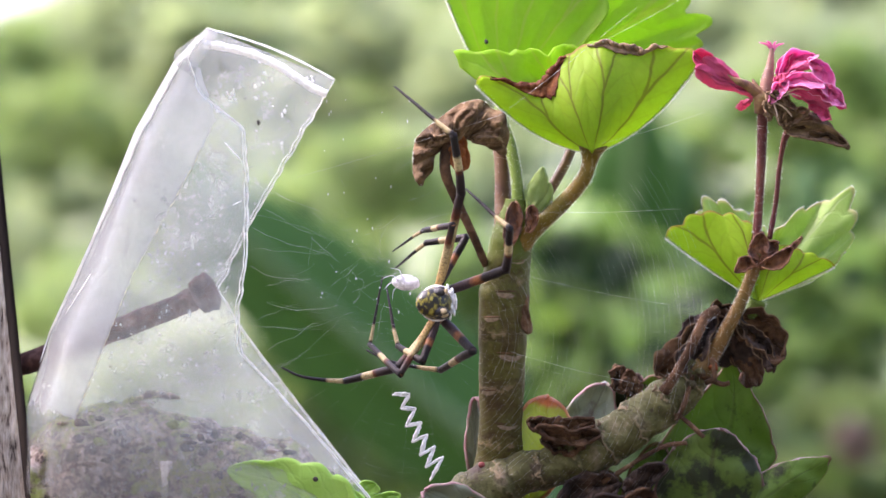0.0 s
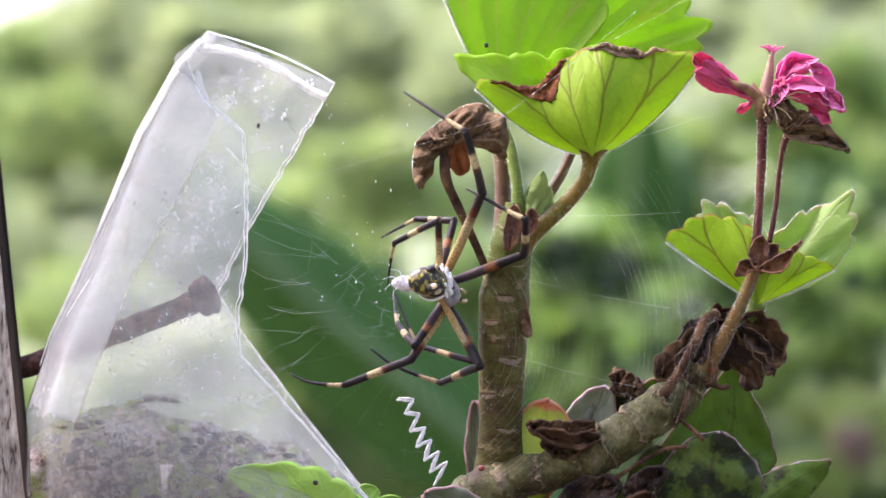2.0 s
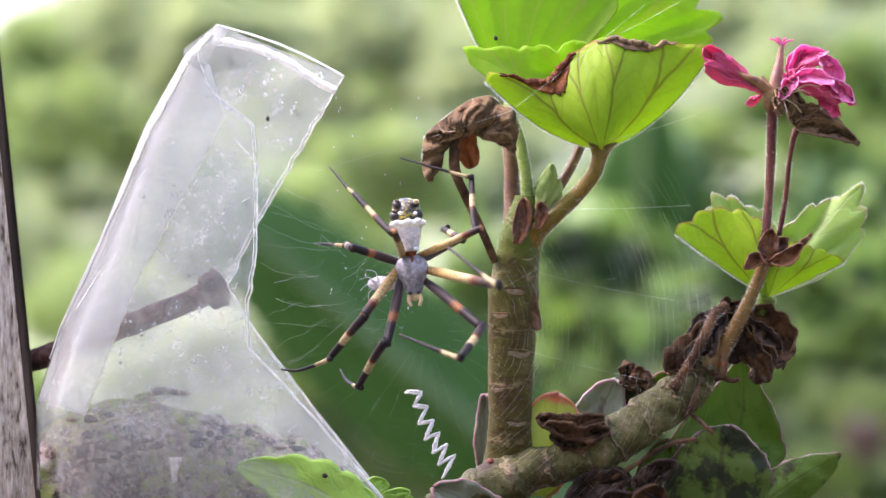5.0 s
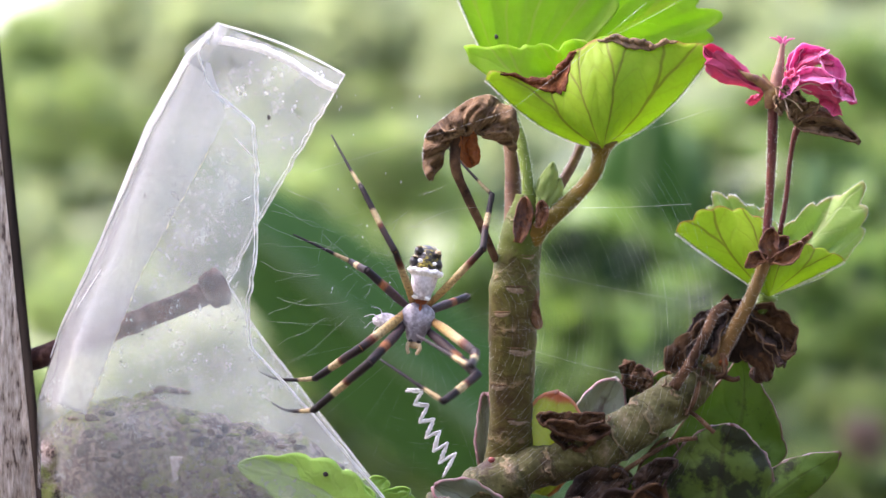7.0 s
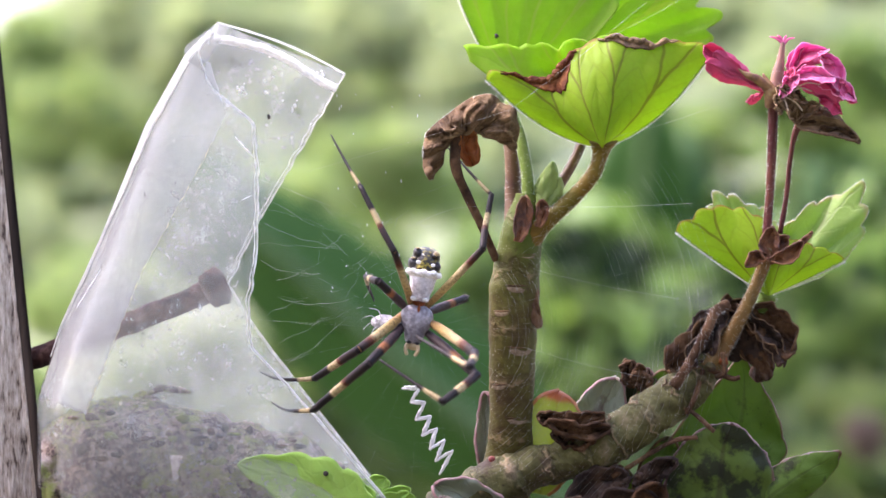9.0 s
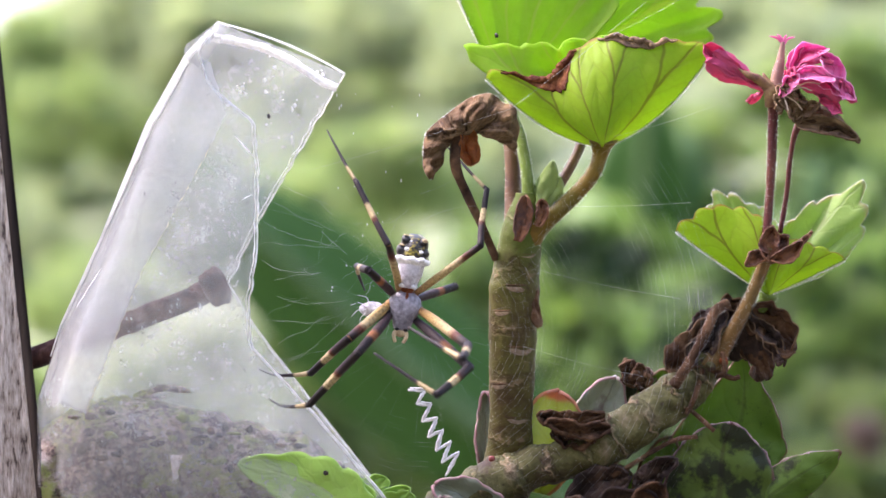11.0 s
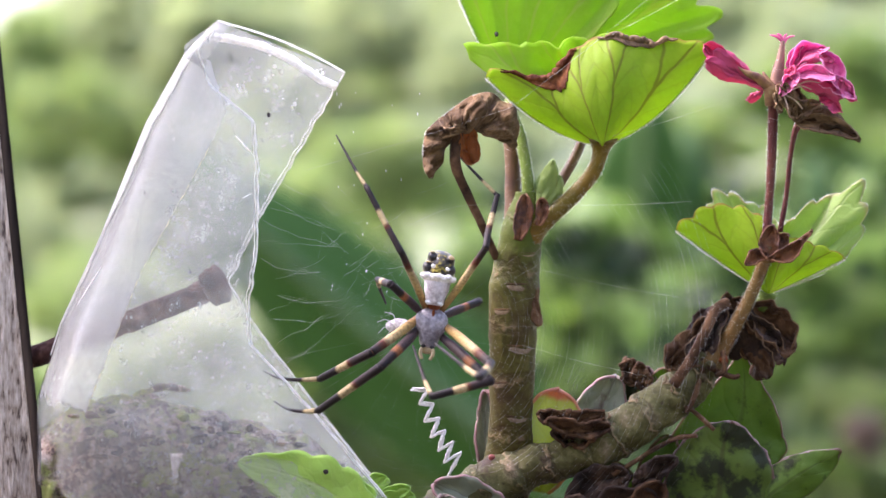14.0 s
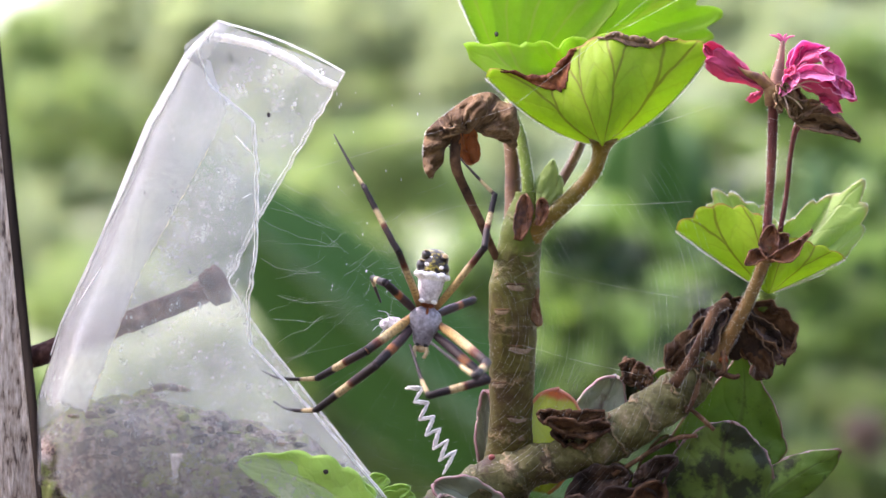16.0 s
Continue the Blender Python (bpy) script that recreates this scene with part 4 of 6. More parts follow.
        mid = math.cos(math.pi * (a - 0.5))
        groove = fold * (1 - abs(math.sin(a * pleats * math.pi))) * b * (1.3 - b) * 2
        d = -lean * b - cup * mid * math.sin(math.pi * min(1, 0.25 + 0.75 * b)) + side * (a - 0.5) * b + groove - curl * max(0, b - 0.9) * 10
        d += ruffle * b ** 2 * (2.2 * noise.noise(Vector((a * 4, b * 1.5, seed))) + noise.noise(Vector((a * 11, b * 3, seed + 7))))
        x, z = r * b * math.sin(bent), r * b * math.cos(bent)
        if crumple:
            q = Vector((x * 0.28, z * 0.28, seed))
            d += crumple * 2.5 * noise.noise(q)
            x += crumple * b * (noise.noise(q * 1.6 + Vector((9, 0, 0))) + 0.5 * noise.noise(q * 3.5))
            z += crumple * b * (noise.noise(q * 1.6 + Vector((0, 9, 0))) + 0.5 * noise.noise(q * 3.7))
        return at(apex[0] + x, apex[1] + z, apex[2] + d)

    return surf(f, n, rings)


def blade(base, tip, width, d0=0.0, d1=0.0, bend=0.0, cup=0.0, belly=0.55, tooth=0.0, teeth=5, seed=0, n=14, m=30, round_tip=0.5, twist=0.0, crumple=0.0):
    """A long leaf or petal from base to tip (u, v in mm), with its greatest width in mm at the belly."""
    bu, bv = base
    ax, ay = tip[0] - bu, tip[1] - bv
    ln = math.hypot(ax, ay)
    ax, ay = ax / ln, ay / ln

    def f(a, b):
        s = (a - 0.5) * 2
        g = b ** (math.log(0.5) / math.log(belly))
        w = width / 2 * max(0.04, math.sin(math.pi * (0.04 + 0.96 * g) * 0.98) ** round_tip if b < 0.999 else 0.04)
        w *= 1 - tooth * (1 - abs(math.sin(b * teeth * math.pi))) + 0.06 * noise.noise(Vector((s * 2, b * 5, seed)))
        off = bend * math.sin(math.pi * b)
        d = d0 + (d1 - d0) * b - cup * s * s + twist * s * b + 0.5 * noise.noise(Vector((s * 2, b * 3, seed + 3))) * width / 12
        x, y = ln * b, w * s + off
        if crumple:
            q = Vector((s * 1.3, b * 3.2, seed))
            d += crumple * (1.6 * noise.noise(q) + 0.9 * noise.noise(q * 2.7))
            x += crumple * b * noise.noise(q * 1.7 + Vector((5, 0, 0)))
            y += crumple * (noise.noise(q * 1.5 + Vector((0, 5, 0))) + 0.5 * noise.noise(q * 3.3))
        return at(bu + ax * x - ay * y, bv + ay * x + ax * y, d)

    return surf(f, n, m)


def fuzz(points, count, length, seed, world_space=False, thick=0.009):
    """Fine short hairs standing out all round a stalk given as (u, v, d, radius)."""
    spot = (lambda u, v, d: Vector((u, v, d))) if world_space else at
    r = random.Random(seed)
    line = spline(points, 3 if world_space else 12)
    reach = [(spot(*b[:3]) - spot(*a[:3])).length for a, b in zip(line, line[1:])]
    verts, faces = [], []
    for k in range(count):
        i = r.choices(range(len(line) - 1), reach)[0]
        q = line[i] + (line[i + 1] - line[i]) * r.random()
        t = (spot(*line[i + 1][:3]) - spot(*line[i][:3])).normalized()
        s = t.orthogonal().normalized()
        s.rotate(Matrix.Rotation(r.uniform(0, 6.283), 3, t))
        foot = spot(*q[:3]) + s * q[3] * 0.95 / 1000
        tip = foot + (s + t * r.uniform(-0.4, 0.4)) * length * r.uniform(0.5, 1.2) / 1000
        e = t.cross(s) * thick / 1000
        j = len(verts)
        verts += [foot - e, foot + e, foot + t * 0.04 / 1000, tip]
        faces += [(j, j + 1, j + 3), (j + 1, j + 2, j + 3), (j + 2, j, j + 3)]
    bm = bmesh.new()
    me = bpy.data.meshes.new("hair")
    me.from_pydata([v[:] for v in verts], [], faces)
    bm.from_mesh(me)
    bpy.data.meshes.remove(me)
    return bm


def stalk(name, points, mat, owner, label="", hairs=0, sides=12, rough=0.05, steps=10):
    ob = part(name, tube(points, steps, sides, rough), mat, owner, label)
    if hairs:
        tagged(part("hair", fuzz(points, hairs, 0.5, len(points) + hairs), M_FUZZ, ob, "fine pale hairs"), kind="stuff")
    return ob


plant = thing("geranium", at(6, -44, 4), "geranium with ringed stems, lobed leaves and a fading pink flower", "plant")
STEM = [(8, -55, 4, 5.5), (11.4, -38, 4, 4.4), (12.0, -31, 3, 3.85), (12.3, -18, 3, 4.2), (12.6, -8, 3, 4.5), (13.1, -3, 3, 4.15), (13.9, 3, 3, 3.7), (14.8, 7.5, 3, 2.9), (15, 10, 3, 2.2)]
stem = part("stem", tube(STEM, 14, 28, 0.05, freq=260, rings=0.035, ring_mm=9.0), M_STEM, plant, "upright green-brown stem with leaf scars")
tagged(part("hair", fuzz(STEM, 2400, 0.42, 71), M_FUZZ, stem, "fine pale hairs"), kind="stuff")
BRANCH = [(-4, -52, 3, 6.0), (6, -44, 2, 5.2), (13, -39.4, 1, 4.2), (20, -37.4, 0, 3.7), (26, -35.2, 0, 4.0), (32, -32, 0, 4.1), (38, -28, 0, 4.0), (44, -23.6, 1, 3.7), (47.5, -19.5, 1, 2.4)]
branch = part("branch", tube(BRANCH, 16, 28, 0.16, freq=300, rings=0.08, ring_mm=6.2), M_BARK, plant, "thick bent woody branch with ring scars")

tagged(part("hair", fuzz(BRANCH, 1800, 0.40, 72), M_FUZZ, branch, "fine pale hairs"), kind="stuff")


def scar(cu, cd, r, turn, v, w, h):
    """A crescent scar lying on the skin of an upright stem."""
    bm = bmesh.new()
    rows = []
    for i in range(9):
        s = -1 + 2 * i / 8
        g = radians(turn) + s * w / r
        droop = -0.4 * h * (1 - s * s)
        rows.append([bm.verts.new(at(cu + (r + o) * math.sin(g), v + droop + e, cd - (r + o) * math.cos(g))) for e, o in ((0.45 * h * (1 - s ** 4) + 0.05, 0.02), (0.0, 0.14), (-0.5 * h * (1 - s ** 4) - 0.05, 0.02))])
    for i in range(8):
        for j in range(2):
            bm.faces.new((rows[i][j], rows[i][j + 1], rows[i + 1][j + 1], rows[i + 1][j]))
    bmesh.ops.recalc_face_normals(bm, faces=bm.faces)
    return bm


for u, r, turn, v, w, h in ((12.6, 4.52, 12, -6.6, 2.4, 0.9), (12.3, 4.25, 22, -17.6, 2.3, 1.1), (12.5, 4.4, -30, -11, 1.6, 0.7), (12.0, 3.95, 20, -30.0, 2.0, 0.8), (12.15, 4.1, -35, -24, 1.5, 0.7), (13.3, 4.05, 25, -1, 1.4, 0.6)):
    part("leaf_scar", scar(u, 3, r, turn, v, w, h), M_SCAR, stem)
    part("scar_rim", scar(u, 3, r, turn, v + 0.55 * h, w * 1.15, h * 0.28), M_DEAD, stem)
for k, (u, v, t) in enumerate(((24.6, -33.2, 30), (30.2, -30.4, 32), (35.2, -27.8, 36), (40.4, -24.0, 40), (17.6, -38.0, 8))):
    for j, e in enumerate((-1.4, 0.4, 2.0)):
        part("ring_scar", tube([(u + 0.9 * e * math.sin(radians(t)) - 0.3, v - e, -3.3 + 0.35 * e * e, 0.18), (u + 0.25 + 0.9 * (e - 0.7) * math.sin(radians(t)), v - e - 0.7, -3.45 + 0.3 * e * e, 0.28), (u + 0.9 * (e - 1.3) * math.sin(radians(t)), v - e - 1.3, -3.2 + 0.4 * e * e, 0.15)], 4, 6, 0.4, freq=1500), M_SCAR, branch)
solid(part("dry_scale", blade((16.2, -6.8), (17.0, -13.6), 2.4, 0.4, -0.6, bend=-0.6, cup=-0.6, seed=3, crumple=0.35), M_DEAD, stem, "dry peeling brown scale"), 0.25)
for k, (u, v) in enumerate(((47.2, -20.5), (46.0, -22.6), (49.6, -19.6), (44.5, -25.5), (20.0, -36.5), (22.0, -34.2))):
    part("bud_scale", ball(at(u, v, -2.6), (1.0, 0.8, 0.8), 0.5, 700, sub=3, seed=k), M_DEAD_RED if k in (2,) else M_BARK, branch)

# stalks
stalk("petiole", [(14.8, 2, 2, 2.6), (18, 5.0, 1, 1.7), (23, 9.4, 0, 1.4), (26.6, 13.6, -1, 1.3), (27.7, 16.6, -1.2, 1.35), (28.0, 18.4, -1.6, 1.9), (28.2, 19.8, -2.2, 2.8)], M_PETIOLE, plant, hairs=1300)
stalk("petiole", [(12.6, 5, 4, 1.9), (12.4, 10, 5, 1.55), (12.2, 17, 6, 1.4), (11, 24, 8, 1.3)], M_PET_RED, plant, hairs=300)
stalk("petiole", [(15, 7, 2, 1.2), (14.9, 13, 2, 1.05), (13.6, 20, 4, 1.05), (11.8, 26, 7, 1.0), (14, 31, 11, 1.0)], M_PET_GREEN, plant, hairs=1000)
stalk("petiole", [(17, 7, 5, 1.2), (21.2, 12.5, 6, 0.95), (24.4, 18.8, 8, 0.9), (26, 26, 10, 0.9)], M_PET_RED, plant, hairs=400)
stalk("petiole", [(9.4, -1.6, 2, 0.7), (7.0, 4.0, 0, 0.75), (4.4, 9.5, -1, 0.8), (2.2, 15, -2, 0.95), (2.6, 20.0, -1, 1.0), (3.6, 22.4, -0.5, 0.9)], M_DEAD, plant, "withered brown stalk", rough=0.12)
for k, (b, t, w) in enumerate((((17.0, 7), (19.4, 15.8), 3.4), ((18, 7), (20.6, 13), 3.0), ((16.5, 8), (17.5, 13.2), 2.6))):
    solid(part("stipule", blade(b, t, w, 0.5, -0.5 + k, bend=-0.4, cup=-1.0, seed=k, crumple=0.25, tooth=0.12, teeth=4, round_tip=0.8), M_BUD, plant, "small green leaf bud"), 0.4)
for k, (b, t, w) in enumerate((((13.2, 1.6), (14.6, 9.6), 3.2), ((17.0, 4.2), (17.6, 9.0), 2.2))):
    solid(part("stipule", blade(b, t, w, -1.0, -0.9, bend=-0.3, cup=0.9, seed=k + 8, crumple=0.3), M_BRACT, plant, "dry brown bract"), 0.3)

# leaves: the cupped one with its far wall, two above, one folded lower down
CUP = [(-60, 24.5), (-55, 24.0), (-49, 19.5), (-44, 16.4), (-37, 15.4), (-29, 15.8), (-20, 17.4), (-10, 18.6), (4, 20.0), (16, 20.0), (26, 20.6), (36, 23.6), (44, 25.6), (50, 26.0)]
cup_leaf = solid(part("leaf", fan((28.2, 18.3, -1), CUP, lean=1.0, cup=5.5, flare=0.42, ruffle=0.6, seed=1, n=96, scallop=0.025, fold=0.4, pleats=4), M_LEAF, plant, "cupped bright green leaf with scorched brown rim"), 0.3)
WALL = [(-57, 29.5), (-53.5, 31.0), (-49, 27.5), (-44, 25.8), (-34, 22), (-24, 20), (0, 19.5), (30, 20.5), (44, 23)]
solid(part("leaf_lobe", fan((28.2, 18.3, 1), WALL, lean=-5.0, cup=-6.0, flare=0.2, ruffle=1.0, seed=3, n=90, scallop=0.05, lobes=6, crumple=0.35), M_LEAF_UP, cup_leaf, "far side of the cupped leaf"), 0.3)


def scorched_rim(a0, a1, thick, depth, seed, mat):
    """A dry rolled rim along the cupped leaf between two shares of its edge, with a scorched band below it."""
    n, rings = 96, 24
    pts = [v.co.copy() for v in cup_leaf.data.vertices]
    i0, i1 = round(a0 * n), round(a1 * n)
    roll = []
    for i in range(i0, i1 + 1):
        q, f = pts[i * (rings + 1) + rings], (i - i0) / (i1 - i0)
        lump = 1 + 0.55 * noise.noise(Vector((i * 0.45, seed, 0))) + 0.3 * noise.noise(Vector((i * 1.1, seed, 4)))
        q = q + Vector((0.0004 * noise.noise(Vector((i * 0.5, 3, seed))), -0.0006, 0.0006 * noise.noise(Vector((i * 0.4, 8, seed))) - 0.0002))
        roll.append((*q, thick * lump * min(1, 0.25 + 4 * f, 0.25 + 4 * (1 - f))))
    rim = part("scorched_rim", tube(roll, 3, 10, 0.45, world_space=True, freq=700), mat, cup_leaf, "curled dry brown rim")

    def band(a, b):
        i = i0 + a * (i1 - i0)
        k = int(i)
        edge = depth * (0.04 + 0.96 * math.sin(math.pi * a)) * (1 + 0.5 * noise.noise(Vector((i * 0.3, seed, 6))))
        row = rings - b * edge
        lo = int(row)
        p = pts[k * (rings + 1) + lo].lerp(pts[k * (rings + 1) + min(lo + 1, rings)], row - lo)
        return p + Vector((0, -0.0003 - 0.0003 * noise.noise(p * 600), 0))

    solid(part("scorched_band", surf(band, i1 - i0, 6), mat, rim), 0.15)


scorched_rim(0.06, 0.41, 0.62, 5.0, 31, M_SCORCH)
scorched_rim(0.52, 0.86, 0.5, 2.0, 32, M_RIDGE)
UP = [(-28, 22), (-24, 25), (-12, 34), (10, 35), (28, 32), (42, 28), (51, 24.6), (58, 15), (64, 9)]
up_leaf = solid(part("leaf", fan((12.0, 27.5, 19), UP, lean=5.0, cup=3.0, flare=0.2, ruffle=0.8, seed=2, n=90, scallop=0.03, fold=0.5), M_LEAF_UP, plant, "broad bright green leaf seen from below"), 0.3)
UP2 = [(-30, 18), (10, 25), (40, 27), (60, 28), (68, 27), (76, 29.6), (83, 26.5), (90, 19), (98, 12)]
solid(part("leaf", fan((21.6, 34.0, 23), UP2, lean=4.0, cup=2.0, flare=0.15, ruffle=1.2, seed=5, n=110, scallop=0.10, lobes=13, fold=0.6), M_LEAF_UP, plant, "broad bright green leaf seen from below"), 0.3)
FRONT = [(-56, 20.6), (-50, 20.2), (-35, 19.2), (-20, 16.6), (-6, 13.9), (8, 11.2), (25, 10.8), (43, 11.9), (56, 13.8), (66, 15.4)]
low = solid(part("leaf", fan((57.6, -7.8, 2), FRONT, lean=1.0, cup=4.0, flare=0.06, ruffle=0.5, seed=4, n=100, scallop=0.04, lobes=11, fold=0.3, pleats=4), M_LEAF, plant, "folded light green leaf with fine veins"), 0.3)
BACK = [(-40, 17.5), (-34, 19.4), (-29, 21), (-22, 19.8), (-12, 17), (-5, 15.9), (8, 12.5), (16, 13.5), (25.5, 18.6), (33, 20.8), (39, 26.2), (44, 25.2), (54, 21.8), (62, 17.6), (70, 11)]
low_back = solid(part("leaf_lobe", fan((57.6, -7.8, 3), BACK, lean=-6.0, cup=-3.0, flare=0.05, ruffle=1.3, seed=6, n=110, scallop=0.085, lobes=13, fold=1.5, pleats=6), M_LEAF_PALE, low, "upper side of the folded leaf"), 0.3)
stalk("petiole", [(54.5, -15, 5, 1.2), (56.0, -11.5, 4, 1.25), (57.6, -7.6, 2.6, 1.7)], M_PET_GREEN, plant, hairs=250)
stalk("petiole", [(47.0, -21, 0, 2.3), (49.6, -17.0, 0, 1.6), (53.0, -11.2, -1, 1.2), (56.2, -4, -2, 1.1), (57.4, 0.5, -2, 1.3)], M_PET_PINK, plant, hairs=1300)
stalk("petiole", [(40.8, -24, -4, 1.0), (43.5, -20, -5, 0.85), (46.5, -14.5, -5, 0.85), (48.2, -10.8, -4, 0.95), (50.4, -9.4, -3, 0.9)], M_DEAD, plant, "withered brown stalk", hairs=300, rough=0.1)


def rim_hair(leaf, rings, count, length=0.42, outer=True, sides=True):
    """Fine hairs along both side edges of a leaf and, if outer, along its rim."""
    pts = [v.co.copy() for v in leaf.data.vertices]
    edges = ([(pts[1:rings + 1], 1.0), (pts[-rings:], 1.0)] if sides else []) + ([(pts[rings::rings + 1], 1.5)] if outer else [])
    for k, (edge, share) in enumerate(edges):
        hairs = fuzz([(*q, 0.05) for q in edge], int(count * share), length, 50 + k, True, 0.05)
        tagged(part("hair", hairs, M_FUZZ, leaf, "fine pale hairs"), kind="stuff")


for leaf in (cup_leaf, low, up_leaf):
    rim_hair(leaf, 24, 2400, 0.5, False)
rim_hair(low_back, 24, 900, 0.35)
part("speck", ball(at(28.8, 18.0, -2.6), (0.5, 0.3, 0.3), 0.4, 900, sub=2), M_SPECK, plant)
part("speck", ball(at(9.4, 38.0, 9.5), (0.4, 0.3, 0.5), 0.4, 900, sub=2), M_SPECK, plant)

# flower
stalk("flower_stalk", [(57.2, 2, -1, 0.8), (57.8, 10, -1, 0.75), (58.2, 18, -1, 0.85), (58.4, 26, -1, 1.0), (58.2, 29.0, -1, 1.6)], M_STALK, plant, hairs=800)
stalk("flower_stalk", [(59.6, 3, 1, 0.5), (60.8, 10, 1, 0.45), (61.4, 16, 1, 0.42), (62.4, 21.0, 1, 0.6), (64, 23.5, 1, 1.0)], M_STALK, plant, "shrivelled flower stalk", hairs=200, rough=0.2)
for k, (b, t, w, bend, cup, d0, d1) in enumerate((((57.8, -2.0), (58.4, 4.2), 3.6, 0.4, 1.4, -3.2, -2.8), ((57.4, -0.6), (53.6, -2.8), 2.6, -0.5, 1.2, -3.2, -3.8), ((58.0, -1.6), (63.6, 1.6), 2.8, -0.9, 1.4, -3.4, -4.0), ((60.6, 0.2), (65.4, 3.4), 0.9, -0.5, 0.4, -3.8, -3.6), ((57.0, -1.2), (56.0, 3.4), 2.6, 0.2, -1.0, -1.6, -0.6), ((58.6, -0.8), (61.2, 2.6), 2.4, 0.3, 1.0, -2.0, -2.0))):
    solid(part("bract", blade(b, t, w, d0, d1, bend=bend, cup=cup, belly=0.5, seed=k + 60, round_tip=0.7, crumple=0.35), M_BRACT, plant, "dry reddish-brown bract"), 0.25)
part("flower_node", ball(at(57.8, -0.8, -1.5), (1.9, 1.6, 1.7), 0.25, 500, sub=3), M_BRACT, plant, "dry reddish-brown node")
deep = [((58.2, 28.8), (46.4, 36.2), 3.6, -1, -2, 0.9, 0.55, 0.80), ((58.0, 28.6), (46.6, 33.4), 3.4, -1.5, -3, 0.5, 0.5, 0.80), ((57.4, 28.8), (48.0, 35.0), 3.0, -2.2, -3.4, 0.2, 0.5, 0.72), ((57.0, 28.6), (53.8, 26.4), 1.3, -1, 0, 0.3, 0.45, 0.7)]
for k, (b, t, w, d0, d1, bend, cr, belly) in enumerate(deep):
    solid(part("petal", blade(b, t, w, d0, d1, bend=bend, cup=1.5 if k == 0 else -1.0, belly=belly, seed=k + 40, twist=0.8, round_tip=0.45, crumple=cr, tooth=0.05, teeth=9, n=18, m=36), M_PETAL_DEEP, plant, "wilting deep pink petal"), 0.15)
PETALS = [((61.6, 31.4), (68.2, 35.6), 3.2, 0, -1, 1.5, 2.4, 0), ((66.6, 35.2), (70.4, 28.6), 3.4, -1, -3, 0.9, 2.4, 0), ((62.0, 31.8), (69.2, 33.4), 2.2, -3, -4, 1.3, -1.6, 1), ((61.4, 30.8), (69.4, 30.2), 2.6, -3, -5, 0.9, 2.0, 0),
          ((62.6, 30.0), (70.6, 26.6), 3.6, -3, -5, 0.9, -2.2, 1), ((66.6, 29.6), (72.8, 26.6), 3.2, -2, -4, 1.0, 2.0, 0), ((66.2, 27.6), (70.4, 24.4), 2.6, -2, -4, 0.4, 1.6, 1), ((61.0, 31.4), (63.4, 36.2), 1.9, 0, 1, 0.3, 0.9, 0),
          ((59.6, 27.2), (63.0, 31.0), 2.4, -4, -5, 0.3, 1.4, 0), ((60.6, 29.6), (62.4, 32.4), 1.6, -4, -5, 0.3, 0.8, 1), ((70.2, 30.2), (72.9, 26.2), 1.8, -4, -4, -0.3, 1.0, 1)]
for k, (b, t, w, d0, d1, bend, cup, deep_hue) in enumerate(PETALS):
    solid(part("petal", blade(b, t, w, d0, d1, bend=bend, cup=cup, belly=0.55, seed=k + 45, twist=1.2, round_tip=0.6, crumple=0.5, n=18, m=36), M_PETAL_DEEP if deep_hue else M_PETAL, plant, "crumpled wilting pink petal"), 0.12)
M_STYLE = grained("style", [(0.3, (0.22, 0.09, 0.075)), (0.7, (0.38, 0.22, 0.15))], 140.0, 0.55, 6.0, 0.3)
stalk("style", [(58.8, 27, -1, 1.2), (59.2, 31.0, -1, 1.15), (59.7, 33.8, -1, 0.7), (60.1, 36.8, -1, 0.38)], M_STYLE, plant, hairs=120)
for du, dv in ((-2.0, 1.2), (-0.9, 1.5), (0.5, 1.4), (1.7, 1.0)):
    part("stigma", tube([(60.2, 36.4, -1, 0.32), (60.2 + du * 0.5, 36.9 + dv * 0.5, -1, 0.26), (60.2 + du * 1.2, 36.8 + dv * 0.9, -1.4, 0.12)], 4, 6, 0.2), M_PETAL, plant)
for k, (b, t, w, d0, d1, bend, cup) in enumerate((((62.4, 22.6), (73.4, 19.8), 3.4, -3, -3.6, 0.9, 1.8), ((62.6, 23.6), (71.6, 21.0), 3.0, -2, -3, 1.6, -1.4), ((61.8, 23.0), (66.6, 26.0), 2.8, -3.4, -4, 0.4, 1.2), ((59.0, 29.0), (62.2, 23.4), 2.6, -3, -3.6, 0.4, 1.4),
                                                  ((59.6, 29.0), (64.4, 26.0), 1.8, -4.4, -5, 0.3, 0.8), ((66.6, 21.6), (73.8, 19.2), 1.6, -4, -4, 0.3, 0.9), ((58.8, 27.6), (59.8, 24.2), 1.6, -4, -4.4, 0.2, 0.8))):
    solid(part("sepal", blade(b, t, w, d0, d1, bend=bend, cup=cup, belly=0.45, seed=k + 90, round_tip=0.6, crumple=0.5, twist=0.6), M_RIDGE if k % 3 == 0 else M_DEAD_PALE, plant, "withered brown sepal"), 0.25)
part("flower_base", ball(at(64.6, 22.9, -1.8), (2.3, 1.3, 1.3), 0.35, 500, sub=3), M_DEAD, plant, "withered brown flower base")
for k, (du, dv) in enumerate(((3.4, -2.6), (5.0, 0.8), (1.0, -3.4), (6.5, 2.0), (2.4, 1.8))):
    part("filament", tube([(60.2, 27.4, -4, 0.16), (60.2 + du * 0.6, 27.4 + dv * 0.7 + 0.8, -5, 0.14), (60.2 + du, 27.4 + dv, -5, 0.12)], 6, 5), M_PALE, plant)
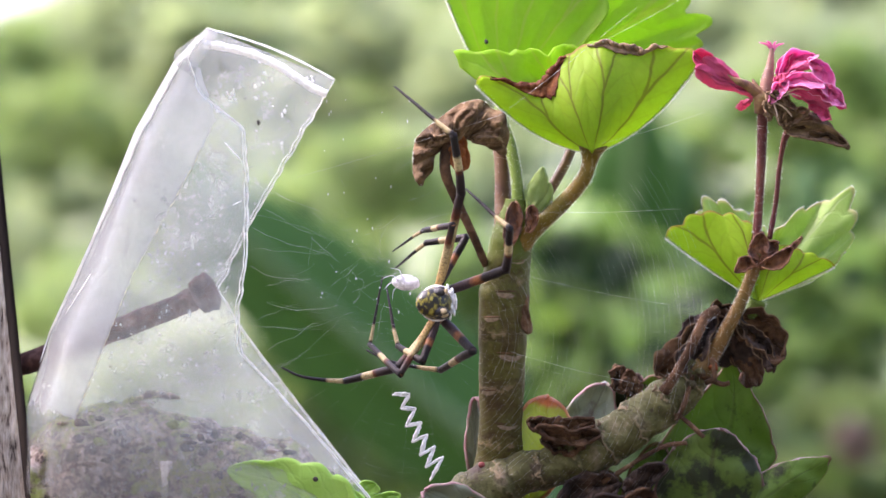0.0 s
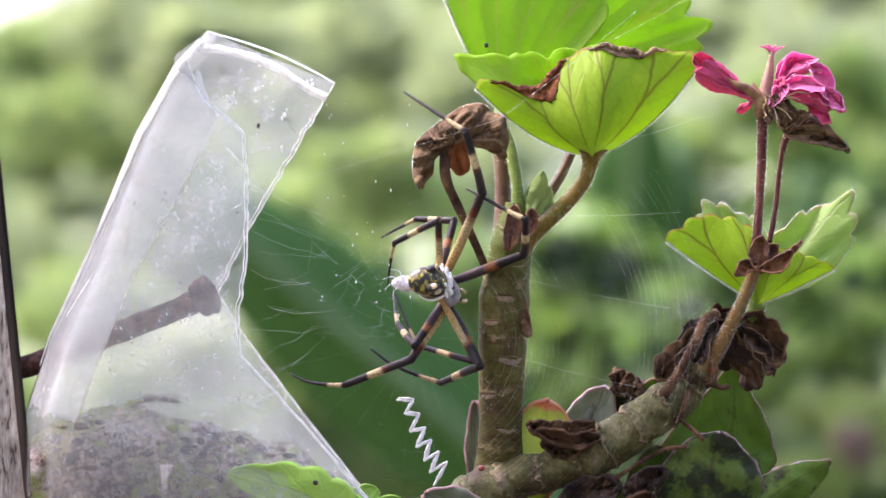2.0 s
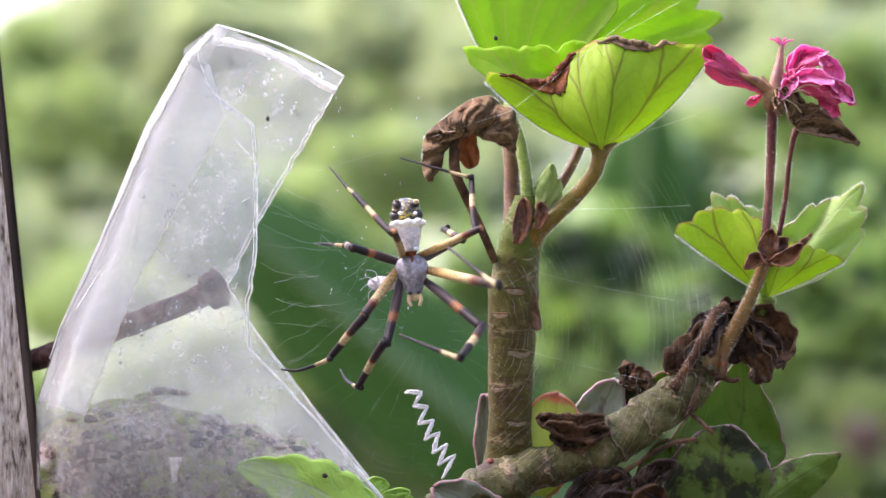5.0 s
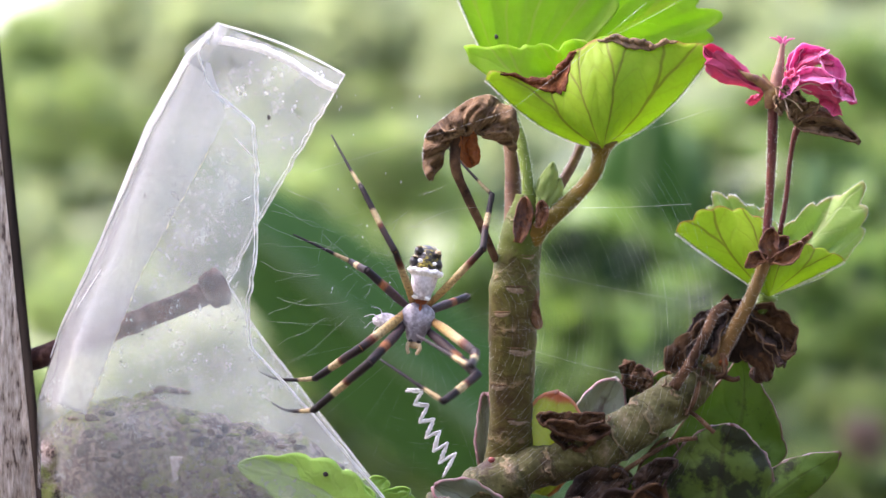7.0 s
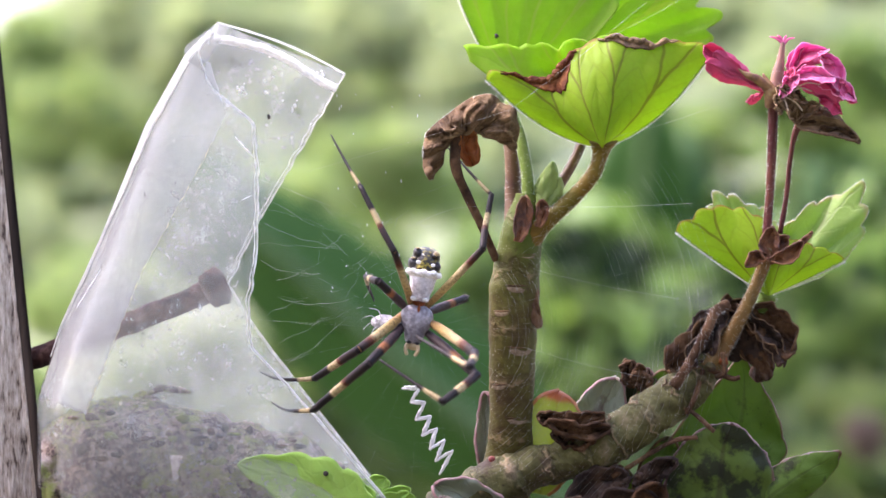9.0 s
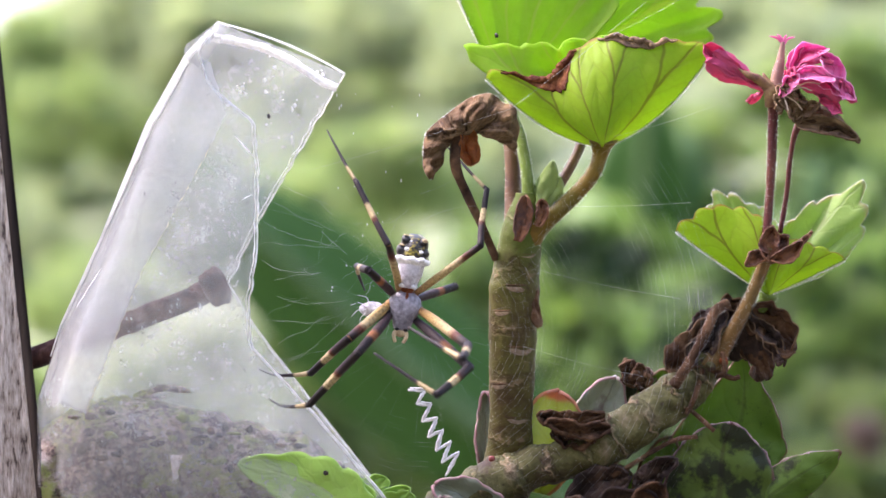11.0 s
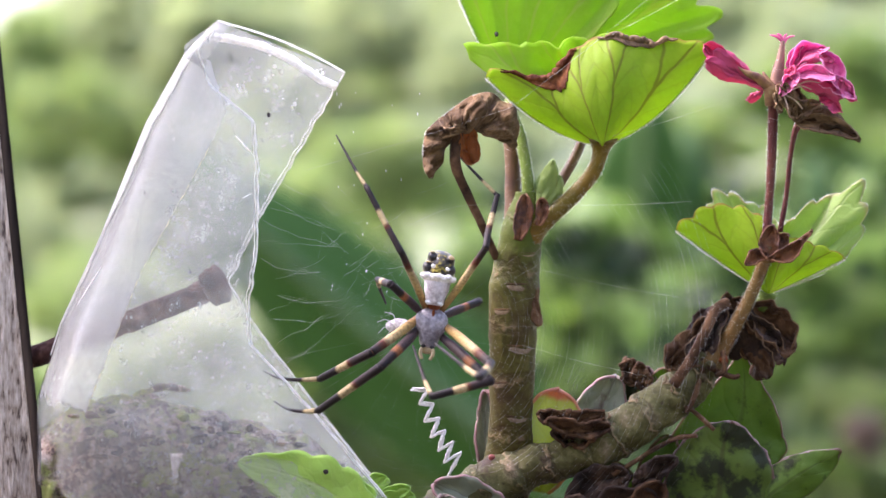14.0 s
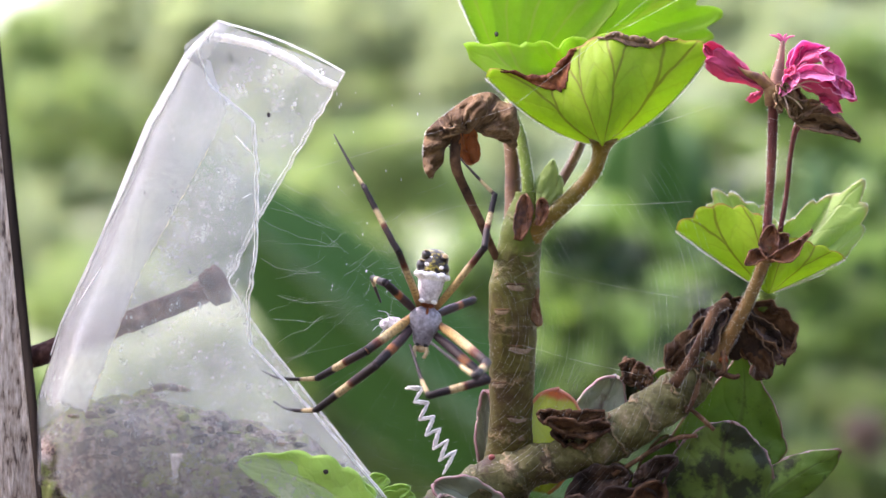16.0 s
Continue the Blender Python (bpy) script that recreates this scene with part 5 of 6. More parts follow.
M_CALYX = grained("calyx", [(0.34, (0.13, 0.045, 0.03)), (0.52, (0.24, 0.13, 0.045)), (0.68, (0.33, 0.26, 0.08))], 300.0, 0.6, 5.0, 0.4)
part("sepal", tube([(58.2, 25.4, -1.6, 1.1), (58.0, 27.6, -2.0, 1.4), (57.4, 29.4, -2, 0.9), (56.6, 31.4, -2, 0.15)], 6, 10, 0.25, freq=600), M_CALYX, plant, "greenish flower base")
part("sepal", tube([(57.8, 28.6, -2.2, 0.9), (56.0, 30.0, -2.8, 0.9), (54.0, 31.0, -3.4, 0.55), (52.2, 32.2, -3.4, 0.1)], 6, 10, 0.3, freq=600), M_CALYX, plant, "greenish flower base")

# shrivelled leaves hanging on the plant
W = dict(flare=0.0, scallop=0.10, lobes=5, crumple=1.25, fold=1.5)
OVER = spline([(-2.2, 12.6), (-3.6, 17.2), (-2.6, 21.0), (0.2, 23.6), (3.4, 26.0), (6.6, 27.4), (10.4, 26.8), (12.6, 24.6), (13.3, 21.0), (12.9, 18.2)], 8)
UNDER = spline([(-2.0, 12.5), (-0.6, 14.8), (0.5, 17.8), (1.9, 19.4), (3.4, 20.5), (5.2, 20.6), (7.3, 20.3), (9.5, 19.4), (11.3, 18.4), (12.7, 17.8)], 8)


def drape(a, b):
    """A withered leaf hanging over its stalk, its folds fanning out from there."""
    k = min(len(OVER) - 1, round(a * (len(OVER) - 1)))
    (u1, v1), (u0, v0) = OVER[k], UNDER[k]
    w = math.atan2(u0 + (u1 - u0) * b - 2.8, 1.0 + v0 + (v1 - v0) * b - 19.5)
    q = Vector((u0 + (u1 - u0) * b, v0 + (v1 - v0) * b, 0)) * 0.3
    d = -4.5 * math.sin(math.pi * (0.15 + 0.75 * b)) * math.sin(math.pi * (0.12 + 0.76 * a)) + 2.6 * (abs(math.sin(w * 4.6 + 1.6 * b + 0.9 * noise.noise(q))) - 0.5) * min(1, 0.3 + b) + 1.1 * abs(math.sin(w * 11 + 3 * noise.noise(q * 0.8))) + 1.2 * noise.noise(q * 1.3) + 0.6 * noise.noise(q * 3.7)
    rag = 0.9 * noise.noise(Vector((a * 11, b * 2, 4))) * (1 if b > 0.5 else 0.7)
    return at(u0 + (u1 - u0) * b + rag, v0 + (v1 - v0) * b + rag * (1 if b > 0.9 else 0.4), d)


hood = solid(part("dead_leaf", surf(drape, 72, 28), M_DEAD_PALE, plant, "shrivelled brown leaf hanging down"), 0.3)
rim_hair(hood, 28, 500, 0.3, True, False)
for k in range(13):
    a1 = 0.06 + 0.90 * k / 12
    a0, b1 = 0.40 + 0.26 * k / 12, 0.97 - 0.1 * (k % 3)
    rib = []
    for i in range(9):
        f = i / 8
        bow = 0.05 * math.sin(math.pi * f) * (1 if k > 6 else -1)
        rib.append((*(drape(min(1, a0 + (a1 - a0) * f + bow), 0.06 + (b1 - 0.06) * f) + Vector((0, -0.00015, 0))), 0.27 - 0.14 * f))
    part("vein", tube(rib, 4, 6, 0.25, world_space=True, freq=900), M_RIDGE, hood)
solid(part("dead_leaf", blade((4.6, 22.0), (5.4, 15.2), 3.8, -1, -1, bend=-0.5, cup=1.0, belly=0.62, seed=14, round_tip=0.4, crumple=0.5), M_RUSTY, plant, "rust-red curled dead leaf"), 0.3)
# dark panel between the flaps paints the shade inside the leaf
solid(part("dead_leaf", fan((50.6, -9.6, 4), [(95, 7), (120, 11), (150, 11), (180, 9.5), (210, 9.5), (235, 10), (255, 6)], lean=1, cup=1.0, ruffle=0.8, seed=29, pleats=4, **W), M_DEAD_DARK, plant, "inside of a shrivelled brown leaf, shade put into its colour"), 0.3)
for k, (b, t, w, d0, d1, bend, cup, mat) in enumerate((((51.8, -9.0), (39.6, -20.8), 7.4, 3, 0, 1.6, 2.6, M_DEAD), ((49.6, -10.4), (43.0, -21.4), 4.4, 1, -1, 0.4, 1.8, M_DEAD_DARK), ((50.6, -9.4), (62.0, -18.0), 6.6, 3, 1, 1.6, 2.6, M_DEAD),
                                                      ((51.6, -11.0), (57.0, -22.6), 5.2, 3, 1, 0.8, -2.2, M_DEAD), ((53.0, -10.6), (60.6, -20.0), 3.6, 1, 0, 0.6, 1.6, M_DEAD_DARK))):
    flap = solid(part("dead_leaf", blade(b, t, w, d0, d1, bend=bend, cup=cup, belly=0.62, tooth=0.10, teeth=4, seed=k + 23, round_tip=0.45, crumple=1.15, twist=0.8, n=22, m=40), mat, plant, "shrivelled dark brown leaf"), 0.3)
    edge = [v.co.copy() for v in flap.data.vertices]
    # pale tubes along the flaps paint their lit rims
    for side in (edge[:41], edge[-41:]):
        part("rim", tube([(*q, 0.09) for q in side], 1, 5, 0.3, world_space=True, freq=900), M_RIDGE, flap, "thin rim, its lit look put into a pale colour")

# ---- succulent below ----
succ = thing("succulent", at(40, -48, 6), "low succulent with mottled green and purple leaves", "plant")
part("stem", tube([(36, -60, 8, 3.5), (39, -50, 8, 3.0), (46, -42, 8, 2.4), (50, -36, 8, 2.0)], 6, 10, 0.1), M_BARK, succ)


def fleshy(one, other, d0, d1, cup, seed):
    """A thick leaf between two edges that meet in its tip, with notched rims."""
    one, other = spline(one, 8), spline(other, 8)

    def f(a, b):
        k = min(len(one) - 1, round(b * (len(one) - 1)))
        s = 2 * a - 1
        u, v = one[k] * (1 - a) + other[k] * a
        q = Vector((u * 0.22, v * 0.22, seed))
        notch = 0.45 * abs(s) ** 6 * noise.noise(q * 2.6)
        d = d0 + (d1 - d0) * b + cup * s * s * math.sin(math.pi * min(1.0, 0.2 + 0.8 * b)) + 0.9 * noise.noise(q) + 0.35 * noise.noise(q * 2.7)
        return at(u + notch, v + notch, d)
    return surf(f, 18, len(one) - 1)


BROAD = [(((38.0, -50), (38.6, -37), (43.6, -28.4), (49.0, -22.8), (52.4, -18.4)), ((54.0, -50), (59.0, -38.6), (60.8, -34.6), (57.6, -25.6), (52.9, -18.3)), 8, 8, -1.6, M_SUCC, "green leaf with a reddish rim"),
         (((38.0, -54), (38.8, -43), (41.6, -35.4), (46.2, -31.6), (51.0, -30.4)), ((56.0, -54), (58.6, -44), (57.4, -36.4), (54.6, -33.4), (51.4, -30.5)), -2, -3.5, 1.6, M_SUCC_DARK, "dark mottled leaf with a pale rim"),
         (((48.0, -50), (53.8, -42.4), (59.0, -37.9), (65.0, -35.9), (70.3, -35.3)), ((52.0, -56), (60.2, -46.4), (65.6, -42.6), (69.0, -39.0), (70.5, -35.6)), -1, -2, 1.2, M_SUCC, "green leaf with a notched pink rim")]
M_LEAF_RIM = grained("dry_leaf_rim", [(0.35, (0.20, 0.10, 0.075)), (0.65, (0.46, 0.34, 0.30))], 260.0, 0.6, 4.0, 0.5)
for k, (one, other, d0, d1, cup, mat, label) in enumerate(BROAD):
    leaf = part("leaf", fleshy(one, other, d0, d1, cup, k + 80), mat, succ, label)
    rows = len(leaf.data.vertices) // 19
    for j, first in enumerate((0, 18 * rows)):
        line = [leaf.data.vertices[first + i].co.copy() for i in range(rows // 4, rows)]
        thick = 0.13 if k == 0 or (k == 2 and j) else 0.34
        part("rim", tube([(*q, thick * (0.7 + 0.5 * noise.noise(q * 900))) for q in line], 2, 6, 0.3, world_space=True, freq=900), M_LEAF_RIM, leaf, "dry pinkish rim")
    solid(leaf, 0.55)
SUCC = [((25, -40), (30.6, -22.4), 9, 7, 7, 0.8, M_SUCC_PALE), ((29, -38), (36.5, -21.0), 8, 9, 9, 0.5, M_SUCC_DARK), ((34, -34), (40.4, -21.4), 7, 10, 9, 0.5, M_SUCC),
        ((17, -43), (20.4, -24.9), 13, 5, 4, -0.4, M_SUCC_YEL), ((8, -42), (7.6, -25), 3.4, 8, 8, 0.3, M_SUCC_PALE),
        ((14, -50), (-1.6, -41.4), 7, -2, -3, -0.8, M_SUCC_PALE), ((4, -52), (0, -43.6), 6, -5, -6, 0.4, M_SUCC_PALE), ((30, -56), (39, -41.4), 8, -4, -5, 0.5, M_DEAD),
        ((36, -56), (40, -33), 9, 4, 4, 0.5, M_SUCC), ((28, -58), (31, -38), 11, 6, 6, 0.0, M_SUCC)]
for k, (b, t, w, d0, d1, bend, mat) in enumerate(SUCC):
    solid(part("leaf", blade(b, t, w, d0, d1, bend=bend, cup=1.4, belly=0.55, tooth=0.07, teeth=7, seed=k + 80, round_tip=0.62, crumple=0.45), mat, succ), 0.55)
DRY = [((28.6, -29.4), (16.8, -29.2), 3.4, -3.5, -3, 1.0), ((29.6, -31.6), (18.4, -30.6), 3.2, -4.6, -5, 0.8), ((27.0, -33.4), (19.4, -32.4), 3.4, -3, -3, 0.6), ((34.0, -24.2), (32.6, -19.6), 3.6, 6, 6, 0.2), ((36.4, -25), (34.6, -20.4), 3.0, 5, 5, 0.2),
       ((22, -46), (33, -40), 7, -1, -2, 1.0), ((24, -50), (38, -44), 8, -3, -4, 0.6), ((34, -42), (41, -37.5), 4, -3, -4, 0.4), ((16, -50), (27, -45), 6, -4, -5, 0.4)]
# from the sixth on, the dark material paints the deep shadow under the branch
for k, (b, t, w, d0, d1, bend) in enumerate(DRY):
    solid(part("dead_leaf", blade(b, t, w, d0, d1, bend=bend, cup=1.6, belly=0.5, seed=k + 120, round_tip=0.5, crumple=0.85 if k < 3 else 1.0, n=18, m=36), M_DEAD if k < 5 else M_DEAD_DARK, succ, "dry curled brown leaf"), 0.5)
for k, pts in enumerate((((40, -27, 0), (44, -28.5, -3), (48, -32, -4)), ((47, -21, -2), (51, -22.6, -3), (52.5, -22.4, -3)), ((30, -40, -2), (40, -34, -3), (45, -33, -3)), ((46, -21, -2), (44.5, -26, -4), (43, -29, -4)), ((49.5, -18, -2.5), (49.8, -21.5, -3.5), (48.2, -22.4, -3)))):
    part("dry_twig", tube([(*q, 0.45) for q in pts], 8, 6, 0.3), M_DEAD, succ)
part("bud", ball(at(8.6, -36.9, 0), (0.7, 0.6, 0.6), 0.3, 700, sub=2), M_RED, succ, "small red bud")

# herb leaves growing from the bottle, the largest behind its front wall
herb = thing("herb", at(-22, -48, -3), "young herb with round-toothed bright green leaves", "plant")
for b, t, w, d0, d1, bend, seed in (((-11, -50), (-36.2, -37.6), 12, -6.0, -5.2, -2.2, 101), ((-15, -54), (-17.0, -38.6), 10, -5.4, -4.6, -0.5, 104)):
    solid(part("leaf", blade(b, t, w, d0, d1, bend=bend, cup=0.3, belly=0.42, tooth=0.16, teeth=5, seed=seed, round_tip=0.8, crumple=0.15, m=48), M_HERB, herb, "dusty leaf behind the plastic"), 0.3)
for b, t, w, bend, seed in (((-17, -49), (-5.0, -43.6), 5.0, 0.6, 102), ((-17, -47.5), (-10.0, -40.4), 5.0, 0.8, 103), ((-14, -49), (-6.0, -42.0), 3.6, 0.9, 105)):
    solid(part("leaf", blade(b, t, w, 8, 9, bend=bend, cup=0.5, belly=0.6, tooth=0.2, teeth=5, seed=seed, round_tip=0.5, crumple=0.3, m=48), M_HERB, herb), 0.3)
part("stalk", tube([(-17, -62, -3, 0.9), (-16, -54, -3.4, 0.8), (-14, -49.5, -3.6, 0.7)], 5, 8), M_PETIOLE, herb)
part("speck", ball(at(-20.8, -39.4, -6.6), (0.5, 0.3, 0.45), 0.3, 900, sub=2), M_SPECK, herb)


# ---- spider, web, wrapped prey ----
def banded(name, stops):
    """Leg covering with bands along it (UV y runs from the body outwards)."""
    m, n, l, out = material(name)
    uv = n.new("ShaderNodeUVMap")
    sep = n.new("ShaderNodeSeparateXYZ")
    l.new(uv.outputs[0], sep.inputs[0])
    f = noise_tex(n, l, 900.0)
    y = calc(n, l, "ADD", sep.outputs[1], calc(n, l, "MULTIPLY", calc(n, l, "SUBTRACT", f, 0.5), 0.06))
    c = ramp(n, l, y, stops)
    g = ramp(n, l, noise_tex(n, l, 2600.0), [(0.38, (0, 0, 0)), (0.66, (0.6, 0.6, 0.6))])
    c = mix(n, l, g, c, (0.02, 0.012, 0.010))
    principled(n, l, out, c, 0.55, bump(n, l, f, 0.6, 0.0002), **{"Specular IOR Level": 0.2})
    return m


BLK, YEL, RED = (0.009, 0.007, 0.008), (0.43, 0.34, 0.175), (0.10, 0.026, 0.010)
M_FEMUR = banded("femur_bands", [(0.0, (0.26, 0.12, 0.045)), (0.12, (0.40, 0.23, 0.08)), (0.3, (0.46, 0.31, 0.11)), (0.66, YEL), (0.76, RED), (0.88, (0.03, 0.018, 0.015)), (1.0, BLK)])
M_FEMUR_DARK = banded("femur_dark", [(0.0, (0.055, 0.038, 0.04)), (0.5, (0.05, 0.034, 0.036)), (0.58, (0.26, 0.10, 0.035)), (0.64, (0.26, 0.10, 0.035)), (0.7, BLK), (1.0, BLK)])
M_TIBIA = banded("tibia_bands", [(0.0, BLK), (0.34, (0.03, 0.02, 0.02)), (0.40, RED), (0.45, YEL), (0.62, YEL), (0.66, BLK), (1.0, BLK)])
M_TARSUS = banded("tarsus_bands", [(0.0, BLK), (0.06, BLK), (0.10, YEL), (0.28, YEL), (0.33, BLK), (1.0, (0.03, 0.025, 0.03))])
M_SILVER = grained("silver_hair", [(0.34, (0.12, 0.11, 0.13)), (0.5, (0.26, 0.245, 0.28)), (0.68, (0.42, 0.40, 0.45))], 450.0, 0.45, 4.0, 0.5, 0.0002)
M_LILAC = grained("silver_lilac_hair", [(0.34, (0.36, 0.34, 0.38)), (0.55, (0.66, 0.64, 0.69))], 450.0, 0.45, 4.0, 0.5, 0.0002)
M_WHITE = grained("white_hair", [(0.3, (0.74, 0.73, 0.71)), (0.7, (0.86, 0.86, 0.84))], 500.0, 0.5, 4.0, 0.4, 0.0002)
M_REAR = grained("yellow_black_pattern", [(0.46, (0.010, 0.008, 0.006)), (0.51, (0.035, 0.026, 0.007)), (0.56, (0.26, 0.21, 0.02)), (0.70, (0.46, 0.40, 0.08))], 1100.0, 0.35, 3.0, 0.3, 0.0002)
M_BLACK = grained("black_hair", [(0.3, (0.006, 0.005, 0.005)), (0.7, (0.024, 0.02, 0.02))], 600.0, 0.5)
M_RIBBON = grained("ribbon_silk", [(0.3, (0.86, 0.86, 0.83)), (0.7, (0.95, 0.95, 0.92))], 500.0, 0.5, 4.0, 0.4, 0.0002)
M_PALP = grained("pale_palp", [(0.3, (0.42, 0.30, 0.14)), (0.7, (0.6, 0.48, 0.28))], 500.0, 0.5)


def bulge(stations, sides=24, crease=0.0):
    """A body along z: stations of (z, half width, half depth, depth offset) in mm, in the spider's own space."""
    line = spline(stations, 6)

    def f(a, b):
        z, w, h, o = line[min(len(line) - 1, round(b * (len(line) - 1)))]
        g = 2 * math.pi * a
        k = 1 + crease * math.sin(z * 2.2) * abs(math.cos(g))
        return Vector((w * k * math.cos(g), o + h * math.sin(g), z)) / 1000

    bm = surf(f, sides, len(line) - 1, True)
    bmesh.ops.holes_fill(bm, edges=bm.edges)
    return bm


spider = thing("spider", at(-3.0, -14, -4), "silver and yellow banded orb-weaver spider in its web", "spider")


def own(name, bm, mat, label=""):
    """A part given in the spider's own space."""
    ob = part(name, bm, mat, None, label)
    ob.parent = spider
    return ob


own("carapace", bulge([(-3.7, 0.8, 0.7, 0), (-3.0, 1.5, 1.2, 0), (-1.6, 1.9, 1.6, 0), (-0.2, 2.6, 1.9, 0), (1.2, 2.9, 1.9, 0), (2.4, 2.5, 1.6, 0), (3.3, 1.3, 1.0, 0.2)]), M_SILVER, "silvery grey carapace")
own("pedicel", bulge([(2.4, 1.2, 1.0, 0.1), (3.2, 1.0, 0.9, -0.1), (4.2, 1.3, 1.1, 0.0)]), M_DEAD_RED, "reddish-brown waist")
own("abdomen_front", bulge([(3.9, 1.3, 1.2, 0.2), (4.3, 1.65, 1.8, 0), (5.4, 1.8, 2.3, 0), (7.0, 2.15, 2.8, 0), (8.2, 2.5, 3.0, 0.1), (9.3, 2.6, 3.0, 0.3)], crease=0.05), M_LILAC, "silvery front of the abdomen")
own("abdomen_band", bulge([(8.0, 2.5, 3.0, 0.1), (8.35, 2.85, 3.25, 0.1), (8.8, 3.0, 3.35, 0.15), (9.3, 2.7, 3.0, 0.3)], crease=0.12), M_WHITE, "bright white band")
own("abdomen_rear", bulge([(8.6, 2.8, 2.8, 0.3), (9.4, 2.75, 2.9, 0.4), (10.6, 2.55, 2.9, 0.6), (11.8, 2.4, 2.7, 0.9), (12.9, 2.0, 2.0, 1.5), (13.6, 1.0, 1.0, 2.1)], crease=0.05), M_REAR, "black and yellow patterned rear of the abdomen")
for x, y, z, r in ((-1.2, -2.5, 10.6, 0.5), (1.35, -2.4, 10.4, 0.45), (-0.6, -2.6, 12.0, 0.25)):
    own("abdomen_spot", ball(Vector((x, y, z)) / 1000, (r * 0.9, r * 0.45, r * 0.7), 0.3, 900, sub=2), M_WHITE, "white spot")
for x, y, z in ((1.7, -1.9, 12.5),):
    own("abdomen_spot", ball(Vector((x, y, z)) / 1000, (0.55, 0.3, 0.4), 0.3, 900, sub=2), M_PALP, "pale spot")
for x, z, r in ((-2.1, 10.4, 1.15), (2.0, 10.4, 0.95), (-1.6, 12.3, 1.0), (1.6, 12.2, 0.85)):
    own("abdomen_hump", ball(Vector((x, -0.6, z)) / 1000, (0.85 * r, 1.3 * r, 0.9 * r), 0.2, 700, sub=3), M_BLACK, "black hump")
    if x < 0:
        own("abdomen_spot", ball(Vector((x * 1.06, -1.1, z + 0.75 * r)) / 1000, (0.5 * r, 0.7 * r, 0.16 * r), 0.3, 700, sub=2), M_PALP, "pale yellow cap")
for k in range(7):
    x = -2.55 + 5.1 * k / 6
    own("abdomen_band", ball(Vector((x, -math.sqrt(max(0.2, 10.6 - x * x)) + 0.1, 8.75 + 0.25 * (k % 2))) / 1000, (0.75, 0.26, 0.5), 0.3, 800, sub=2, seed=k), M_WHITE, "scalloped white edge")
own("groove", ball(Vector((0.1, -1.55, 2.5)) / 1000, (0.28, 0.28, 0.9), 0.3, 800, sub=2), M_DEAD_RED, "dark groove in the back")
for x in (-0.75, 0.75):
    own("eye", ball(Vector((x, -1.0, -3.35)) / 1000, (0.42, 0.35, 0.3), 0.1, 800, sub=2), M_BLACK, "dark eyes")
for x in (-1.2, 0.9):
    own("abdomen_spot", ball(Vector((x, -1.5, 4.3)) / 1000, (0.6, 0.5, 0.4), 0.4, 900, sub=2), M_WHITE, "white spot")
for s in (-1, 1):
    own("palp", tube([(s * 0.0006, -0.0004, -0.0032, 0.4), (s * 0.0011, -0.0011, -0.0044, 0.35), (s * 0.0007, -0.0014, -0.0056, 0.3)], 5, 8, world_space=True), M_PALP, "pale palp")
own("face", ball(Vector((0, -0.2, -3.9)) / 1000, (1.2, 0.9, 0.8), 0.15, 900, sub=2), M_PALP, "pale yellowish face")

# legs: where each one joins the body (mm, own space), and whether its thigh is dark
HIPS = {"L1": (-2.5, 0.6, 1.2), "L2": (-2.2, 0.6, -0.6), "L3": (-1.4, 0.9, 3.2), "L4": (-2.2, 0.9, 2.4),
        "R1": (1.4, 0.9, 3.2), "R2": (2.0, 0.9, 2.4), "R3": (2.5, 0.6, 0.6), "R4": (2.0, 0.7, -1.2)}
DARK = {"L2": 1, "R4": 1, "R2": 1, "L4": 1}
REST = {"L1": (-12.9, -18.1, -22.2, -23.1, -32.1, -21.6), "L2": (-11.4, -20.7, -22.5, -28.8, -30.0, -27.0), "L3": (-7.6, -0.7, -13.8, 11.0, -19.2, 20.3), "L4": (-9.7, -6.3, -12.0, -5.4, -10.6, -9.6),
        "R1": (7.4, 0.1, 9.4, 9.6, 1.1, 18.2), "R2": (5.6, -9.4, 5.9, -9.2, 5.6, -10.0), "R3": (7.8, -20.1, 6.1, -22.7, -1.6, -16.9), "R4": (7.8, -23.1, -2.2, -26.1, -5.5, -17.4)}
# how the legs stood before they were last shifted
BEFORE = {**REST, "R3": (6.6, -18.6, 5.9, -21.1, -3.2, -15.9), "R4": (6.8, -22.4, 1.1, -27.1, -10.0, -19.9)}
FOLDING = {**BEFORE, "L4": (-10.4, -5.4, -13.3, -3.4, -16.7, -2.4)}
STRETCHED = {**BEFORE, "L4": (-11.9, -4.6, -14.9, -2.9, -25.1, 1.9)}
